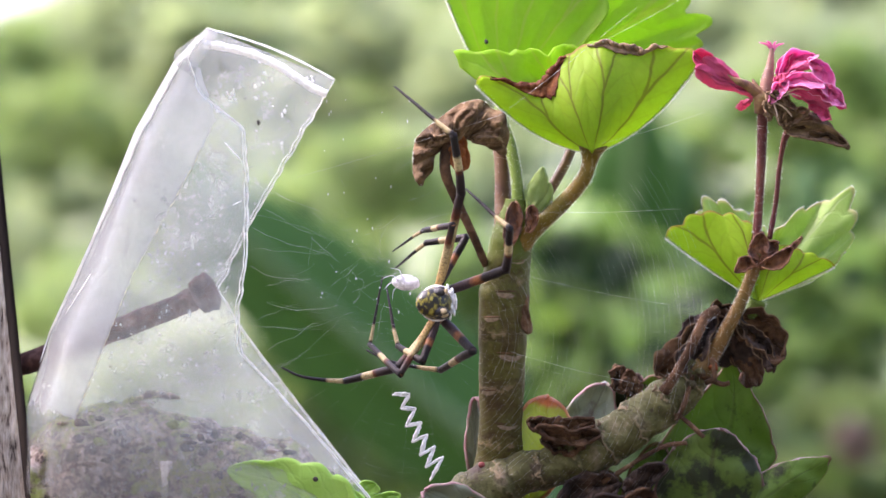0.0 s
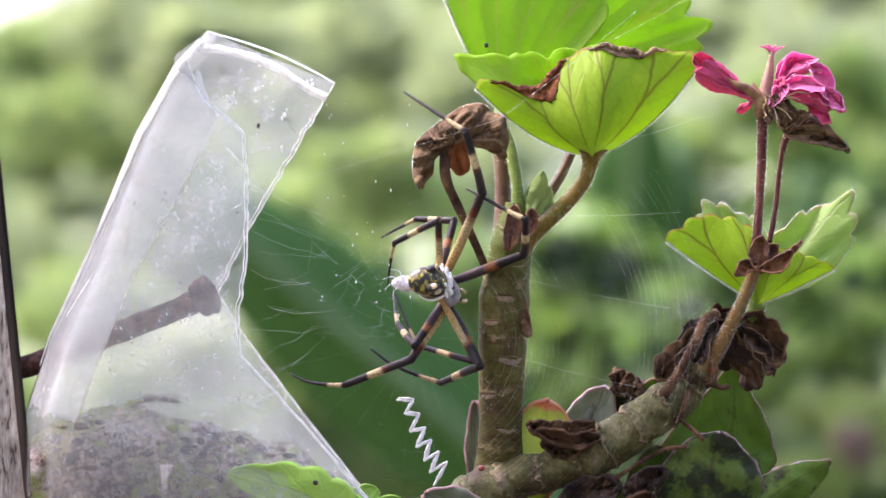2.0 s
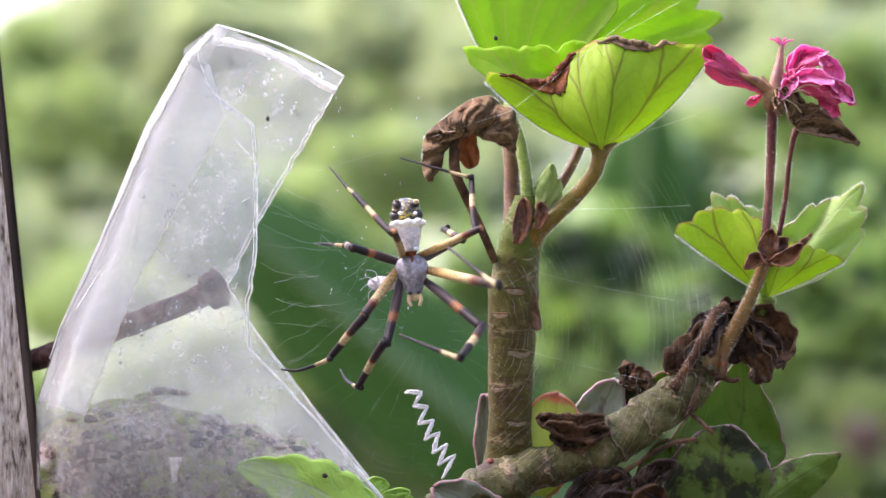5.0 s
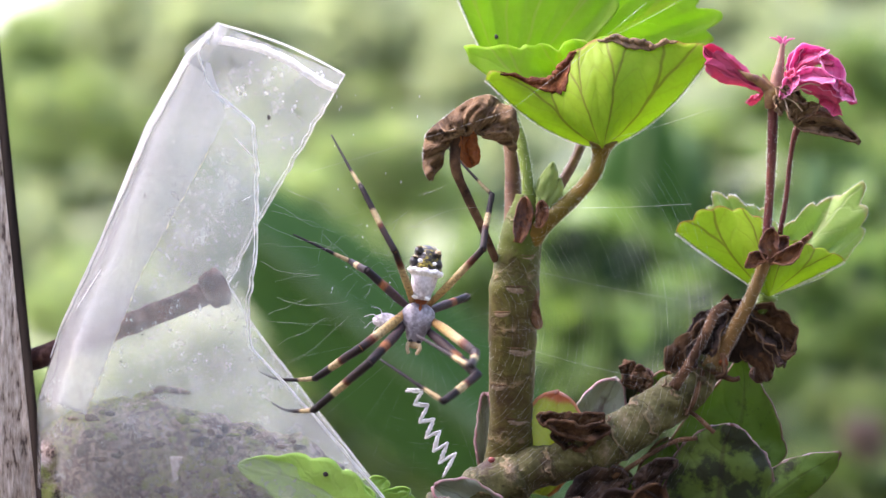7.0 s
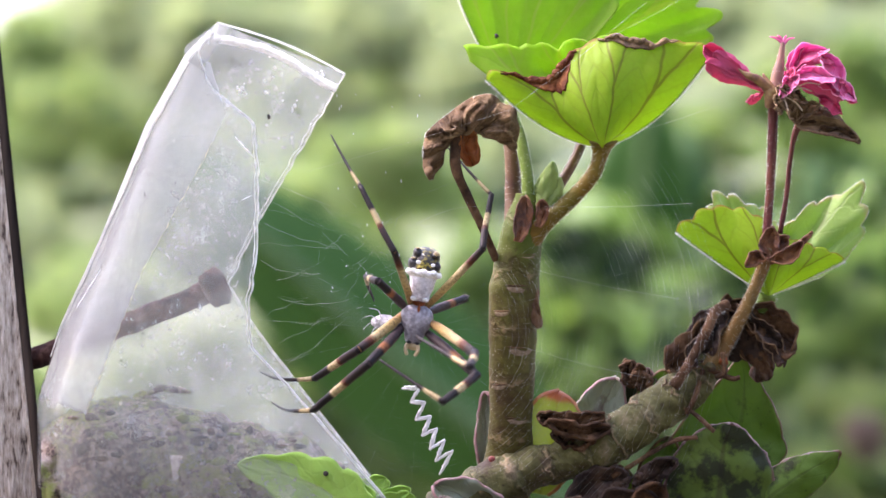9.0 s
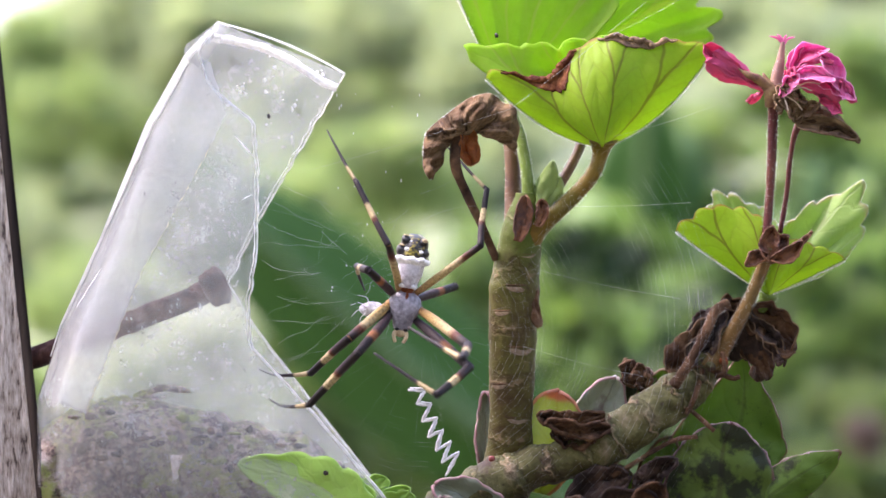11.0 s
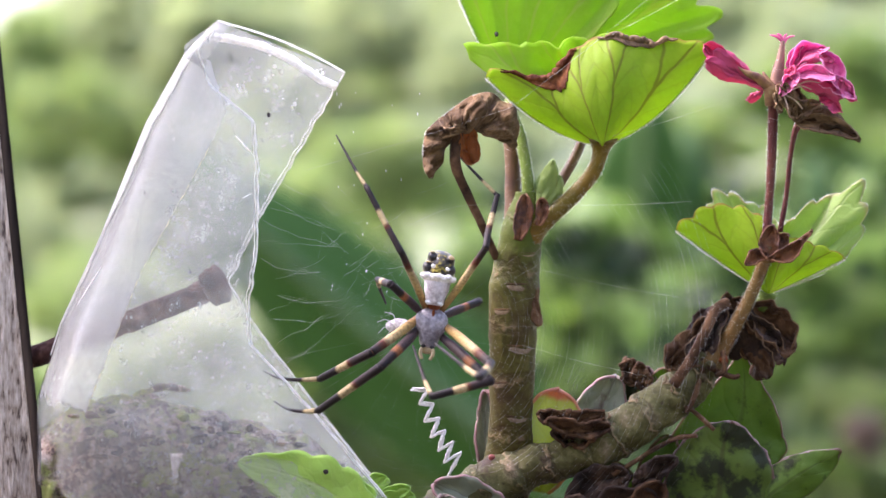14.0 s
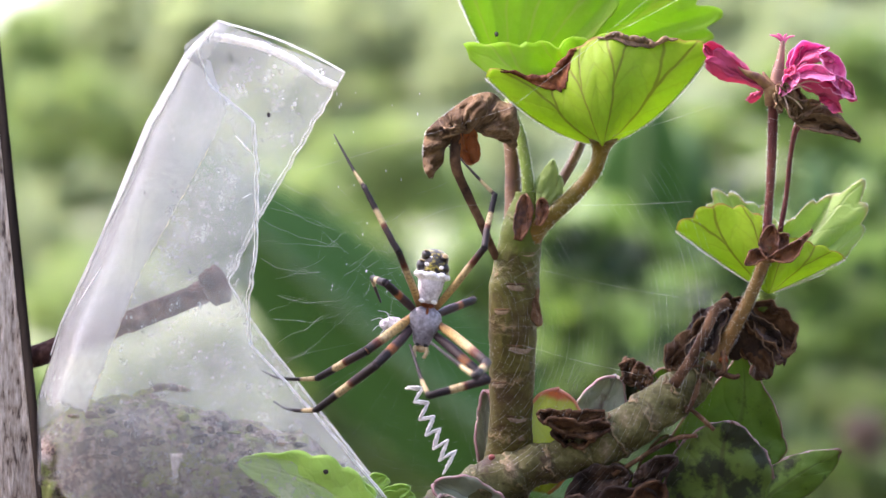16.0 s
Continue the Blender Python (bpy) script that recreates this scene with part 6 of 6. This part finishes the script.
# first the spider wraps its prey: seconds and the places of knee, ankle and tip of each leg (u, v each)
LEG_ROWS = {
    "L1": [(0, (-6.1, -19.6, -15.6, -22.1, -26.9, -19.6)), (0.5, (-5.4, -17.5, -15.9, -22.3, -26.9, -19.5)), (1.0, (-4.9, -18.2, -15.4, -22.2, -26.4, -19.8)), (1.5, (-4.3, -18.6, -15.5, -22.4, -25.9, -19.9)),
           (2.0, (-3.8, -17.5, -15.6, -22.2, -25.4, -20.0)), (2.5, (-6.0, -14.2, -14.8, -20.8, -26.2, -19.9)), (3.0, (-6.8, -13.5, -14.8, -19.5, -25.6, -19.5)),
           (3.5, (-10.6, -11.3, -16.6, -18.8, -26.6, -19.6)), (4.0, (-12.2, -8.5, -18.0, -16.5, -26.2, -19.7)), (4.2, (-12.5, -8.7, -18.0, -16.7, -25.8, -19.8))],
    "L2": [(0, (6.9, -16.6, 1.4, -20.1, -11.6, -16.6)), (0.5, (7.3, -16.8, 1.6, -20.1, -11.1, -16.0)), (1.0, (7.7, -17.2, 1.1, -20.2, -10.4, -16.7)), (1.5, (8.7, -17.8, 2.0, -20.8, -10.8, -15.9)),
           (2.0, (8.2, -18.5, 1.4, -21.8, -10.8, -15.8)), (2.5, (4.5, -16.6, -1.9, -21.1, -11.4, -15.8)), (3.0, (2.5, -15.0, -3.4, -20.7, -11.3, -15.7)),
           (3.5, (-4.0, -15.3, -7.2, -21.8, -11.4, -16.1)), (4.0, (-6.6, -13.5, -8.3, -20.0, -10.8, -16.0)), (4.2, (-7.2, -13.7, -8.8, -20.5, -10.8, -16.2))],
    "L3": [(0, (-5.6, -20.6, -11.1, -15.6, -8.9, -3.6)), (0.5, (4.1, -21.8, -1.9, -18.8, -7.4, -10.3)), (1.0, (-4.6, -20.4, -11.2, -16.2, -9.9, -4.2)), (1.5, (0.7, -19.6, -7.5, -15.1, -7.5, -4.6)),
           (2.0, (7.6, -18.0, -2.6, -15.2, -6.9, -5.5)), (2.5, (-10.4, -7.0, -13.6, -4.8, -8.9, -1.1)), (3.0, (-10.2, -1.5, -14.7, 1.0, -11.2, 3.7)),
           (3.5, (-10.9, 0.5, -16.4, 2.7, -16.8, 6.0)), (4.0, (-7.8, 7.0, -13.8, 10.8, -18.5, 14.2)), (4.2, (-7.5, 6.3, -13.5, 10.3, -18.0, 13.7))],
    "L4": [(0, (-1.8, -18.3, -6.1, -15.9, -8.1, -5.8)), (0.5, (-1.9, -18.3, -5.2, -15.3, -7.9, -5.8)), (1.0, (-1.4, -18.2, -4.4, -15.4, -8.4, -6.7)), (1.5, (0.3, -19.3, -5.3, -14.6, -7.2, -6.1)),
           (2.0, (-3.1, -15.0, -6.1, -11.5, -6.9, -5.5)), (2.5, (-7.0, -10.1, -9.8, -7.5, -9.2, -5.5)), (3.0, (-9.7, -6.0, -11.8, -3.7, -12.3, -2.5)),
           (3.5, (-14.3, -0.5, -14.6, 0.0, -14.2, 0.2)), (4.0, (-15.4, 3.0, -15.7, 3.3, -15.2, 2.6)), (4.2, (-15.8, 2.6, -16.0, 3.0, -15.5, 2.2))],
    "R1": [(0, (3.4, 5.4, -1.6, 4.6, -7.1, 0.9)), (0.5, (2.2, 5.2, -4.9, 6.2, -8.2, -2.5)), (1.0, (13.1, -2.5, 7.1, 3.3, 2.6, 3.8)), (1.5, (6.3, 4.9, -2.7, 5.9, -6.1, -1.6)),
           (2.0, (1.0, 6.8, -6.8, 3.0, -8.1, -5.5)), (2.5, (7.5, 10.4, -4.0, 10.2, -9.6, -0.2)), (3.0, (6.2, 10.7, 0.8, 18.7, -9.8, 18.2)),
           (3.5, (6.8, 7.7, 3.8, 16.8, -8.8, 16.0)), (4.0, (7.3, 8.2, 5.2, 16.5, -8.0, 15.5)), (4.2, (6.8, 7.2, 5.0, 16.0, -8.4, 15.5))],
    "R2": [(0, (5.9, 3.4, -1.1, 2.4, -6.6, -2.1)), (0.5, (6.2, 3.2, 0.1, 3.3, -6.7, -2.1)), (1.0, (5.1, 2.8, 1.1, 3.3, -6.4, -2.9)), (1.5, (5.3, 2.7, 2.0, 3.4, -4.5, -2.3)),
           (2.0, (3.8, 7.0, -2.9, 7.2, -9.0, 4.0)), (2.5, (2.2, 10.8, -2.8, 11.9, -8.9, 8.0)), (3.0, (4.5, 11.0, -2.4, 13.0, -8.2, 7.8)),
           (3.5, (4.0, 8.0, -1.9, 11.9, -4.2, 10.0)), (4.0, (4.2, 9.0, -1.0, 11.2, -3.0, 9.8)), (4.2, (3.8, 8.8, -1.5, 11.0, -3.2, 10.0))],
    "R3": [(0, (4.9, 10.9, 3.7, 21.2, -6.9, 30.2)), (0.5, (5.8, 10.7, 4.1, 21.0, -6.4, 30.0)), (1.0, (6.1, 10.6, 4.4, 21.1, -6.4, 30.1)), (1.5, (7.1, 9.7, 5.3, 20.7, -5.4, 29.7)),
           (2.0, (8.6, 11.5, 5.9, 22.5, -5.3, 29.8)), (2.5, (8.2, 14.2, 5.8, 23.4, -6.5, 30.2)), (3.0, (7.2, 14.7, 5.7, 23.3, -6.8, 30.8)),
           (3.5, (11.6, 2.2, 12.6, 5.7, 4.2, 12.2)), (4.0, (10.5, 2.0, 12.3, 5.2, 2.8, 12.5)), (4.2, (10.2, 1.7, 12.5, 4.5, 3.2, 12.2))],
    "R4": [(0, (12.7, -2.4, 13.6, 4.9, 5.9, 11.9)), (0.5, (12.9, -2.3, 14.1, 5.2, 6.1, 12.2)), (1.0, (13.1, -2.4, 14.4, 5.3, 6.4, 12.3)), (1.5, (15.3, -1.3, 15.7, 5.9, 7.3, 11.9)),
           (2.0, (15.8, 0.8, 16.4, 7.0, 6.1, 12.5)), (2.5, (15.4, 2.2, 15.8, 7.5, 5.8, 12.4)), (3.0, (14.4, 1.5, 16.1, 7.0, 7.7, 11.5)),
           (3.5, (12.1, -2.4, 13.8, 4.2, 10.8, 7.2)), (4.0, (8.2, -7.8, 5.8, -14.0, -4.3, -12.1)), (4.2, (7.8, -8.0, 5.6, -14.0, -4.5, -11.9))],
}
# the spider's place, the way its rear end points and the way its back faces
BODY = [
    (0, (1.6, -8.6, 2), (-0.08, -0.98, 0.06), (0.98, -0.1, 0.1)),
    (0.5, (2.4, -8.8, 2), (-0.08, -0.98, 0.06), (0.98, -0.1, 0.1)),
    (1.0, (2.6, -9.2, 2), (-0.08, -0.98, 0.06), (0.98, -0.1, 0.1)),
    (1.5, (3.2, -8.6, 2), (-0.1, -0.98, 0.06), (0.98, -0.12, 0.1)),
    (2.0, (2.9, -5.8, 2), (-0.3, -0.92, 0.2), (0.9, -0.3, 0.2)),
    (2.5, (1.2, -3.5, -3), (-0.55, -0.66, 0.5), (0.45, -0.75, -0.3)),
    (3.0, (-0.5, -3.6, -4), (-0.5, -0.55, 0.66), (0.3, -0.8, -0.4)),
    (3.5, (-4.0, -2.8, -5), (-0.15, -0.05, 1), (0.1, -1, 0)),
    (4.0, (-3.8, 1.0, -5), (-0.17, 0.1, 1), (0.1, -1, 0)),
    (4.2, (-4.8, 0.7, -5), (-0.22, 0.1, 1), (0.1, -1, 0)),
]
PREY = [(0, -4.8, -4.6), (0.5, -7.4, -4.0), (1.0, -8.2, -5.7), (1.5, -6.8, -3.8), (2.0, -4.8, -4.2), (2.5, -6.8, -3.0), (3.0, -8.3, -2.3), (3.5, -8.9, -1.6), (4.0, -9.5, 1.3), (4.2, -10.0, 0.3)]
# then it hangs head down and sways with the web: seconds and shift
SWAY = [(6.3, -2.8, 2.5), (6.5, -2.9, 2.3), (7.0, -1.7, 1.4), (7.5, -2.8, 1.8), (7.8, -2.0, 1.2), (8.0, -1.4, 0.5), (8.5, -1.5, 1.0), (9.0, -2.0, 1.0), (9.2, -2.1, 1.0), (10.2, -2.6, 1.8),
        (11.3, -4.3, 3.4), (11.5, -3.9, 2.8), (12.0, -2.0, 0.2), (12.3, -1.0, 0.2), (12.5, -0.4, 0.1), (12.6, -3.6, 2.2), (12.7, -3.4, 2.0), (12.8, -1.6, 0.5),
        (13.0, -1.5, 0.4), (13.5, 0.7, 0.1), (14.0, 0.6, 0.0), (14.5, 0.0, 0.0), (15.0, 0.0, 0.1), (15.5, 0.4, 0.0), (16.0, -0.5, 0.3)]
FOLLOW = {"L1": (0.85, 0.35, 0.2), "L2": (0.85, 0.35, 0.2), "L3": (0.5, 0.4, 0.35), "L4": (0.85, 0.8, 0.8), "R1": (0.2, 0.4, 0.2), "R2": (0.9, 0.9, 0.9), "R3": (0.6, 0.6, 0.7), "R4": (0.6, 0.5, 0.5)}
for t, du, dv in SWAY:
    BODY.append((t, (-2.8 + du, -13.9 + dv, -5), (0.155, 0.05, 1), (0.0, -1, 0.05)))
    PREY.append((t, -8.3 + du, -13.7 + dv))
    base = STRETCHED if t < 7.7 else FOLDING if t < 8.2 else BEFORE if t < 12.55 else REST
    for name, (fk, fa, ft) in FOLLOW.items():
        q = base[name]
        LEG_ROWS[name].append((t, (q[0] + fk * du, q[1] + fk * dv, q[2] + fa * du, q[3] + fa * dv, q[4] + ft * du, q[5] + ft * dv)))
ZIG_SWAY = [(0, -0.9, 0.5), (0.5, -1.0, 0.5), (1.0, -0.7, 0.4), (1.5, -0.5, 0.2), (2.0, -0.2, 0.2), (2.5, -0.95, 0.25), (3.0, -0.75, 0.4), (3.5, -0.75, 0.3), (4.0, 0, 0.1), (5.2, -0.5, 0.3),
            (6.5, -0.85, 0.5), (7.0, -0.4, 0.3), (7.5, -0.9, 0.55), (8.0, -0.6, 0.35), (8.5, -0.6, 0.4), (9.0, -1.0, 0.6), (10.2, -0.4, 0.4), (11.5, 0.2, 0.2), (12.0, -0.9, 0.45),
            (12.5, -0.3, 0.1), (13.0, -0.6, 0.35), (13.5, 0.5, 0), (14.0, 0.5, 0), (14.5, 0, 0), (15.0, 0, 0.1), (15.5, 0.2, 0), (16.0, -0.4, 0.3)]
STRETCH = {"R4": 1.15, "R3": 1.10}
BENDS = {"R4": (-1, -1, 1), "R3": (-1, -1, 1), "L4": (-1, 1, 1), "R2": (1, 1, 1)}


def frame_of(rear, back):
    """The turn that points the spider's z along rear and its back (-y) along back."""
    z = Vector(rear).normalized()
    y = -(Vector(back) - z * z.dot(Vector(back))).normalized()
    return Matrix((y.cross(z), y, z)).transposed().to_quaternion()


def body_pose(t):
    k = max(i for i, r in enumerate(BODY) if r[0] <= t + 1e-6)
    a, b = BODY[k], BODY[min(k + 1, len(BODY) - 1)]
    f = 0.0 if b[0] == a[0] else (t - a[0]) / (b[0] - a[0])
    p = [x + (y - x) * f for x, y in zip(a[1], b[1])]
    q = frame_of(*a[2:]).slerp(frame_of(*b[2:]), f)
    return Matrix.Translation(at(*p)) @ q.to_matrix().to_4x4()


def joints(name, t, values, lengths=None):
    """The leg's four joints in the world: their places across are given, their depths follow from the lengths of its three bars."""
    hip = body_pose(t) @ (Vector(HIPS[name]) / 1000)
    out = [hip]
    for k in range(3):
        a = out[-1]
        d_mm = a.y * 1000
        b = at(values[2 * k], values[2 * k + 1], d_mm)
        flat = (b - a).length
        if lengths:
            ln = lengths[k]
            if flat >= ln:
                b = a + (b - a) * (ln / flat)
            else:
                dep = math.sqrt(ln * ln - flat * flat) * BENDS.get(name, (-1, 1, 1))[k]
                b = at(values[2 * k], values[2 * k + 1], d_mm + dep * 1000)
                b = a + (b - a).normalized() * ln
        out.append(b)
    return out


def leg_lengths(name):
    best = [0.004, 0.008, 0.008]
    for t, values in LEG_ROWS[name]:
        j = joints(name, t, values)
        for k in range(3):
            best[k] = max(best[k], (j[k + 1] - j[k]).length * (STRETCH.get(name, 1.01) if k == 0 else 1.01))
    return best


LENGTHS = {name: leg_lengths(name) for name in HIPS}
SEGMENTS = {}
for name in HIPS:
    for k, (seg, mat) in enumerate((("femur", M_FEMUR_DARK if name in DARK else M_FEMUR), ("tibia", M_TIBIA), ("tarsus", M_TARSUS))):
        ln = LENGTHS[name][k]
        r = ((0.58, 0.78, 0.70), (0.72, 0.66, 0.56), (0.47, 0.33, 0.15))[k]
        if name in ("L3", "R1"):
            r = tuple(0.85 * q for q in r)
        elif name in ("L1", "L2", "R3", "R4"):
            r = tuple(1.12 * q for q in r)
        sag = -0.00085 * (k == 2) if name in ("L1", "L2") else 0.0
        ob = own(seg, tube([(0, 0, -0.0003, r[0]), (0.0002, sag * 0.7, ln * 0.3, r[1]), (0.0001, sag, ln * 0.7, r[1] * 0.5 + r[2] * 0.5), (0, 0, ln + 0.0002, r[2])], 6, 12, 0.05, world_space=True, freq=900), mat)
        if k < 2:
            spines = fuzz([(0, 0, ln * 0.1, r[1] * 0.8), (0, 0, ln * 0.5, r[1] * 0.8), (0, 0, ln * 0.95, r[2] * 0.8)], 34, 0.9, k + 7, True, 0.03)
            spines_ob = part("bristle", spines, M_BLACK, None, "fine black bristles")
            spines_ob.parent = ob
            spines_ob["kind"] = "stuff"
        SEGMENTS[name, k] = ob


def bar_pose(a, b):
    return Matrix.Translation(a) @ (b - a).to_track_quat("Z", "Y").to_matrix().to_4x4()


def spider_motion():
    times = sorted({r[0] for r in BODY} | {t for rows in LEG_ROWS.values() for t, _ in rows})
    walk(spider, [(t, body_pose(t)) for t in times])
    for name in HIPS:
        rows = LEG_ROWS[name]
        moved = ([], [], [])
        for t in times:
            values = [np.interp(t, [r[0] for r in rows], [r[1][k] for r in rows]) for k in range(6)]
            j = joints(name, t, values, LENGTHS[name])
            back = body_pose(t).inverted()
            for k in range(3):
                moved[k].append((t, back @ bar_pose(j[k], j[k + 1])))
        for k in range(3):
            walk(SEGMENTS[name, k], moved[k])


# ---- web ----
def thread(points, r=0.022, steps=3, sag=0.0):
    return tube([(*p, r) for p in points], steps, 5, cap=False)


web = thing("spider_web", at(0, 20, 0), "fine torn orb web stretched between bottle and geranium", "web")
rng = random.Random(5)
HUB = (-3.0, -14.0)
for k in range(26):
    w = 2 * math.pi * k / 26 + rng.uniform(-0.06, 0.06)
    reach = (46 if math.cos(w) > 0 else 30) * rng.uniform(0.85, 1.05)
    if 0.15 < w / math.pi < 0.85:
        reach *= 0.75
    p1 = (HUB[0] + math.cos(w) * reach, HUB[1] + math.sin(w) * reach, (-6.0 if math.cos(w) > 0 else 1.5) * abs(math.cos(w)))
    part("radial_thread", thread([(HUB[0] + math.cos(w) * 4, HUB[1] + math.sin(w) * 4, 0), ((HUB[0] + p1[0]) / 2, (HUB[1] + p1[1]) / 2, p1[2] / 2), p1], 0.0045), M_THREAD, web)


def web_depth(r, w):
    """The sheet of the web leans towards the camera beside the stem."""
    c = math.cos(w)
    return (-6.0 if c > 0 else 1.5) * abs(c) * min(1.0, r / 20)


spiral = None
for k in range(34):
    r = 14 + k * 1.15 + rng.uniform(-0.35, 0.35)
    for w0, w1, gaps, thick in ((-1.15, 0.62, 0.025, 0.0064), (-2.2, -1.3, 0.3, 0.006)):
        if w0 < -2 and r > 32:
            continue
        n, pts = 22, []
        for i in range(n + 2):
            if i > n or rng.random() < gaps:
                if len(pts) > 1:
                    bm = thread(pts, thick * rng.uniform(0.5, 1.3), 2)
                    spiral = merged(spiral, bm) if spiral else bm
                pts = []
                continue
            w = w0 + (w1 - w0) * i / n
            rr = r + 0.10 * math.sin(i * 2.4 + k) + rng.uniform(-0.1, 0.1)
            pts.append((HUB[0] + rr * math.cos(w), HUB[1] + rr * math.sin(w), web_depth(rr, w)))
tagged(part("spiral_thread", spiral, M_THREAD, web), kind="stuff")

for k, (p0, p1) in enumerate((((17, -3.6, -5), (42, -8.6, -2)), ((18, 7.8, -5), (44, 8.4, 0)), ((14, -17, -5), (36, -22.5, -4)), ((-24, 14, -2), (12, 25, -5)), ((12, 25, -5), (36, 44, -6)), ((30, 38, -5), (48, 48, -3)), ((30, 20, -6), (48, 25.5, -3)))):
    m = tuple((x + y) / 2 for x, y in zip(p0, p1))
    part("guy_thread", thread([p0, (m[0], m[1] - 0.3, m[2]), p1], 0.016), M_THREAD, web)
# the torn side: kinked threads fan out from the bottle's edge and gather towards the spider, with scraps between
scraps = random.Random(9)
for k in range(13):
    u0, v0 = -33.5 + 0.35 * k + scraps.uniform(-1, 2), 13 - 2.9 * k + scraps.uniform(-1, 1)
    u1, v1 = -15 + scraps.uniform(-4, 5), 5.0 - 1.6 * k + scraps.uniform(-1.5, 1.5)
    end = scraps.uniform(0.55, 1.0)
    pts = []
    for i in range(11):
        f = end * i / 10
        x = Vector((k * 3.7, f * 5, 0))
        pts.append((u0 + (u1 - u0) * f + 0.4 * noise.noise(x), v0 + (v1 - v0) * f - 1.8 * math.sin(math.pi * f) * (1 if k % 2 else -0.4) + 0.75 * noise.noise(x + Vector((0, 0, 9))), -0.5 - 0.5 * f))
    part("torn_thread", thread(pts, scraps.uniform(0.008, 0.015), 1), M_THREAD, web)
for k in range(46):
    u, v = -13 + scraps.gauss(0, 4.5), -3 + scraps.gauss(0, 6.0)
    t = scraps.choice((0.1, 0.35, 0.6, 1.3, 2.4)) + scraps.uniform(-0.2, 0.2)
    ln = scraps.uniform(1.2, 7.0)
    pts = [(u + ln * f * math.cos(t) + scraps.uniform(-0.2, 0.2), v + ln * f * math.sin(t) + scraps.uniform(-0.2, 0.2) - 0.8 * f * (1 - f), -0.6) for f in (0, 0.2, 0.4, 0.6, 0.8, 1.0)]
    part("silk_scrap", thread(pts, scraps.uniform(0.005, 0.016), 1), M_THREAD, web)
for p0, p1, p2 in (((-6.5, 4.0), (1, 7.2), (8, 8.0)), ((-4.6, 9.8), (-1, 11.0), (2, 12.5)), ((-7, 15), (-3.6, 17), (0, 19.6)), ((-33, 14), (-28, 11), (-20, 8))):
    part("silk_scrap", thread([(*p0, -1), (*p1, -1.5), (*p2, -2)], 0.014, 6), M_THREAD, web)
for k in range(26):
    u, v = scraps.uniform(-20, -3), scraps.uniform(-10, 28)
    part("silk_knot", ball(at(u, v, 0), (0.12, 0.08, 0.15 + 0.1 * (k % 3)), 0.4, 2000, sub=1), M_SILK, web)
band = thing("silk_zigzag", at(-1, -33, 0), "white zigzag silk ribbon woven below the spider", "silk")
zig = [(-6.1, -24.8), (-3.3, -25.0), (-4.6, -27.3), (-2.3, -27.5), (-3.7, -30.4), (-1.2, -30.0), (-2.6, -33.2), (-0.2, -32.1), (-1.2, -35.6), (1.2, -34.2), (-0.2, -37.7), (2.6, -36.0), (0.5, -40.1)]
for a, b in zip(zig, zig[1:]):
    m = ((a[0] + b[0]) / 2, (a[1] + b[1]) / 2, -0.2)
    bms = []
    for k in (-1, 1):
        o = 0.17 * k
        bms.append(tube([(a[0] + o, a[1] + o, 0, 0.17), (m[0] + o * 1.3, m[1] + o, -0.2, 0.25), (b[0] + o, b[1] + o, 0, 0.16)], 7, 6, 0.8, freq=2500))
    part("ribbon", merged(*bms), M_RIBBON, band)

M_PREY = grained("wrapped_silk", [(0.32, (0.34, 0.31, 0.34)), (0.5, (0.60, 0.58, 0.60)), (0.66, (0.84, 0.83, 0.84))], 420.0, 0.5, 5.0, 0.8, 0.0004)
prey = thing("wrapped_prey", (0, 0, 0), "small prey wrapped in white silk held by the spider", "prey")
part("silk_bundle", ball(Vector((0, 0, 0)), (2.4, 1.45, 1.4), 0.28, 420, sub=4), M_PREY, prey)
for k in range(4):
    z0, tilt = -1.2 + 0.8 * k, 1.1 * math.sin(k * 2.1 + 0.6)
    hoop = []
    for i in range(17):
        g = 2 * math.pi * i / 16
        x = z0 + tilt * math.cos(g)
        r = math.sqrt(max(0.05, 1 - (x / 2.45) ** 2))
        hoop.append((x / 1000, 1.5 * r * math.sin(g) / 1000, 1.45 * r * math.cos(g) / 1000, 0.03))
    part("silk_wrap", tube(hoop, 2, 5, 0.3, world_space=True, freq=900), M_SILK, prey)
for k in range(4):
    w = 2.0 + k * 0.6
    part("loose_silk", tube([(0.0016 * math.cos(w), -0.001, 0.001 * math.sin(w), 0.10), (0.0027 * math.cos(w), -0.0012, 0.0024 * math.sin(w), 0.05), (0.0040 * math.cos(w + 0.3), -0.001, 0.0034 * math.sin(w + 0.3), 0.03)], 4, 6, world_space=True), M_SILK, prey)


def motions():
    spider_motion()
    walk(prey, [(t, Matrix.Translation(at(u, v, -2))) for t, u, v in PREY])
    walk(band, [(t, Matrix.Translation(at(-1 + u, -33 + v, 0))) for t, u, v in ZIG_SWAY])


motions()
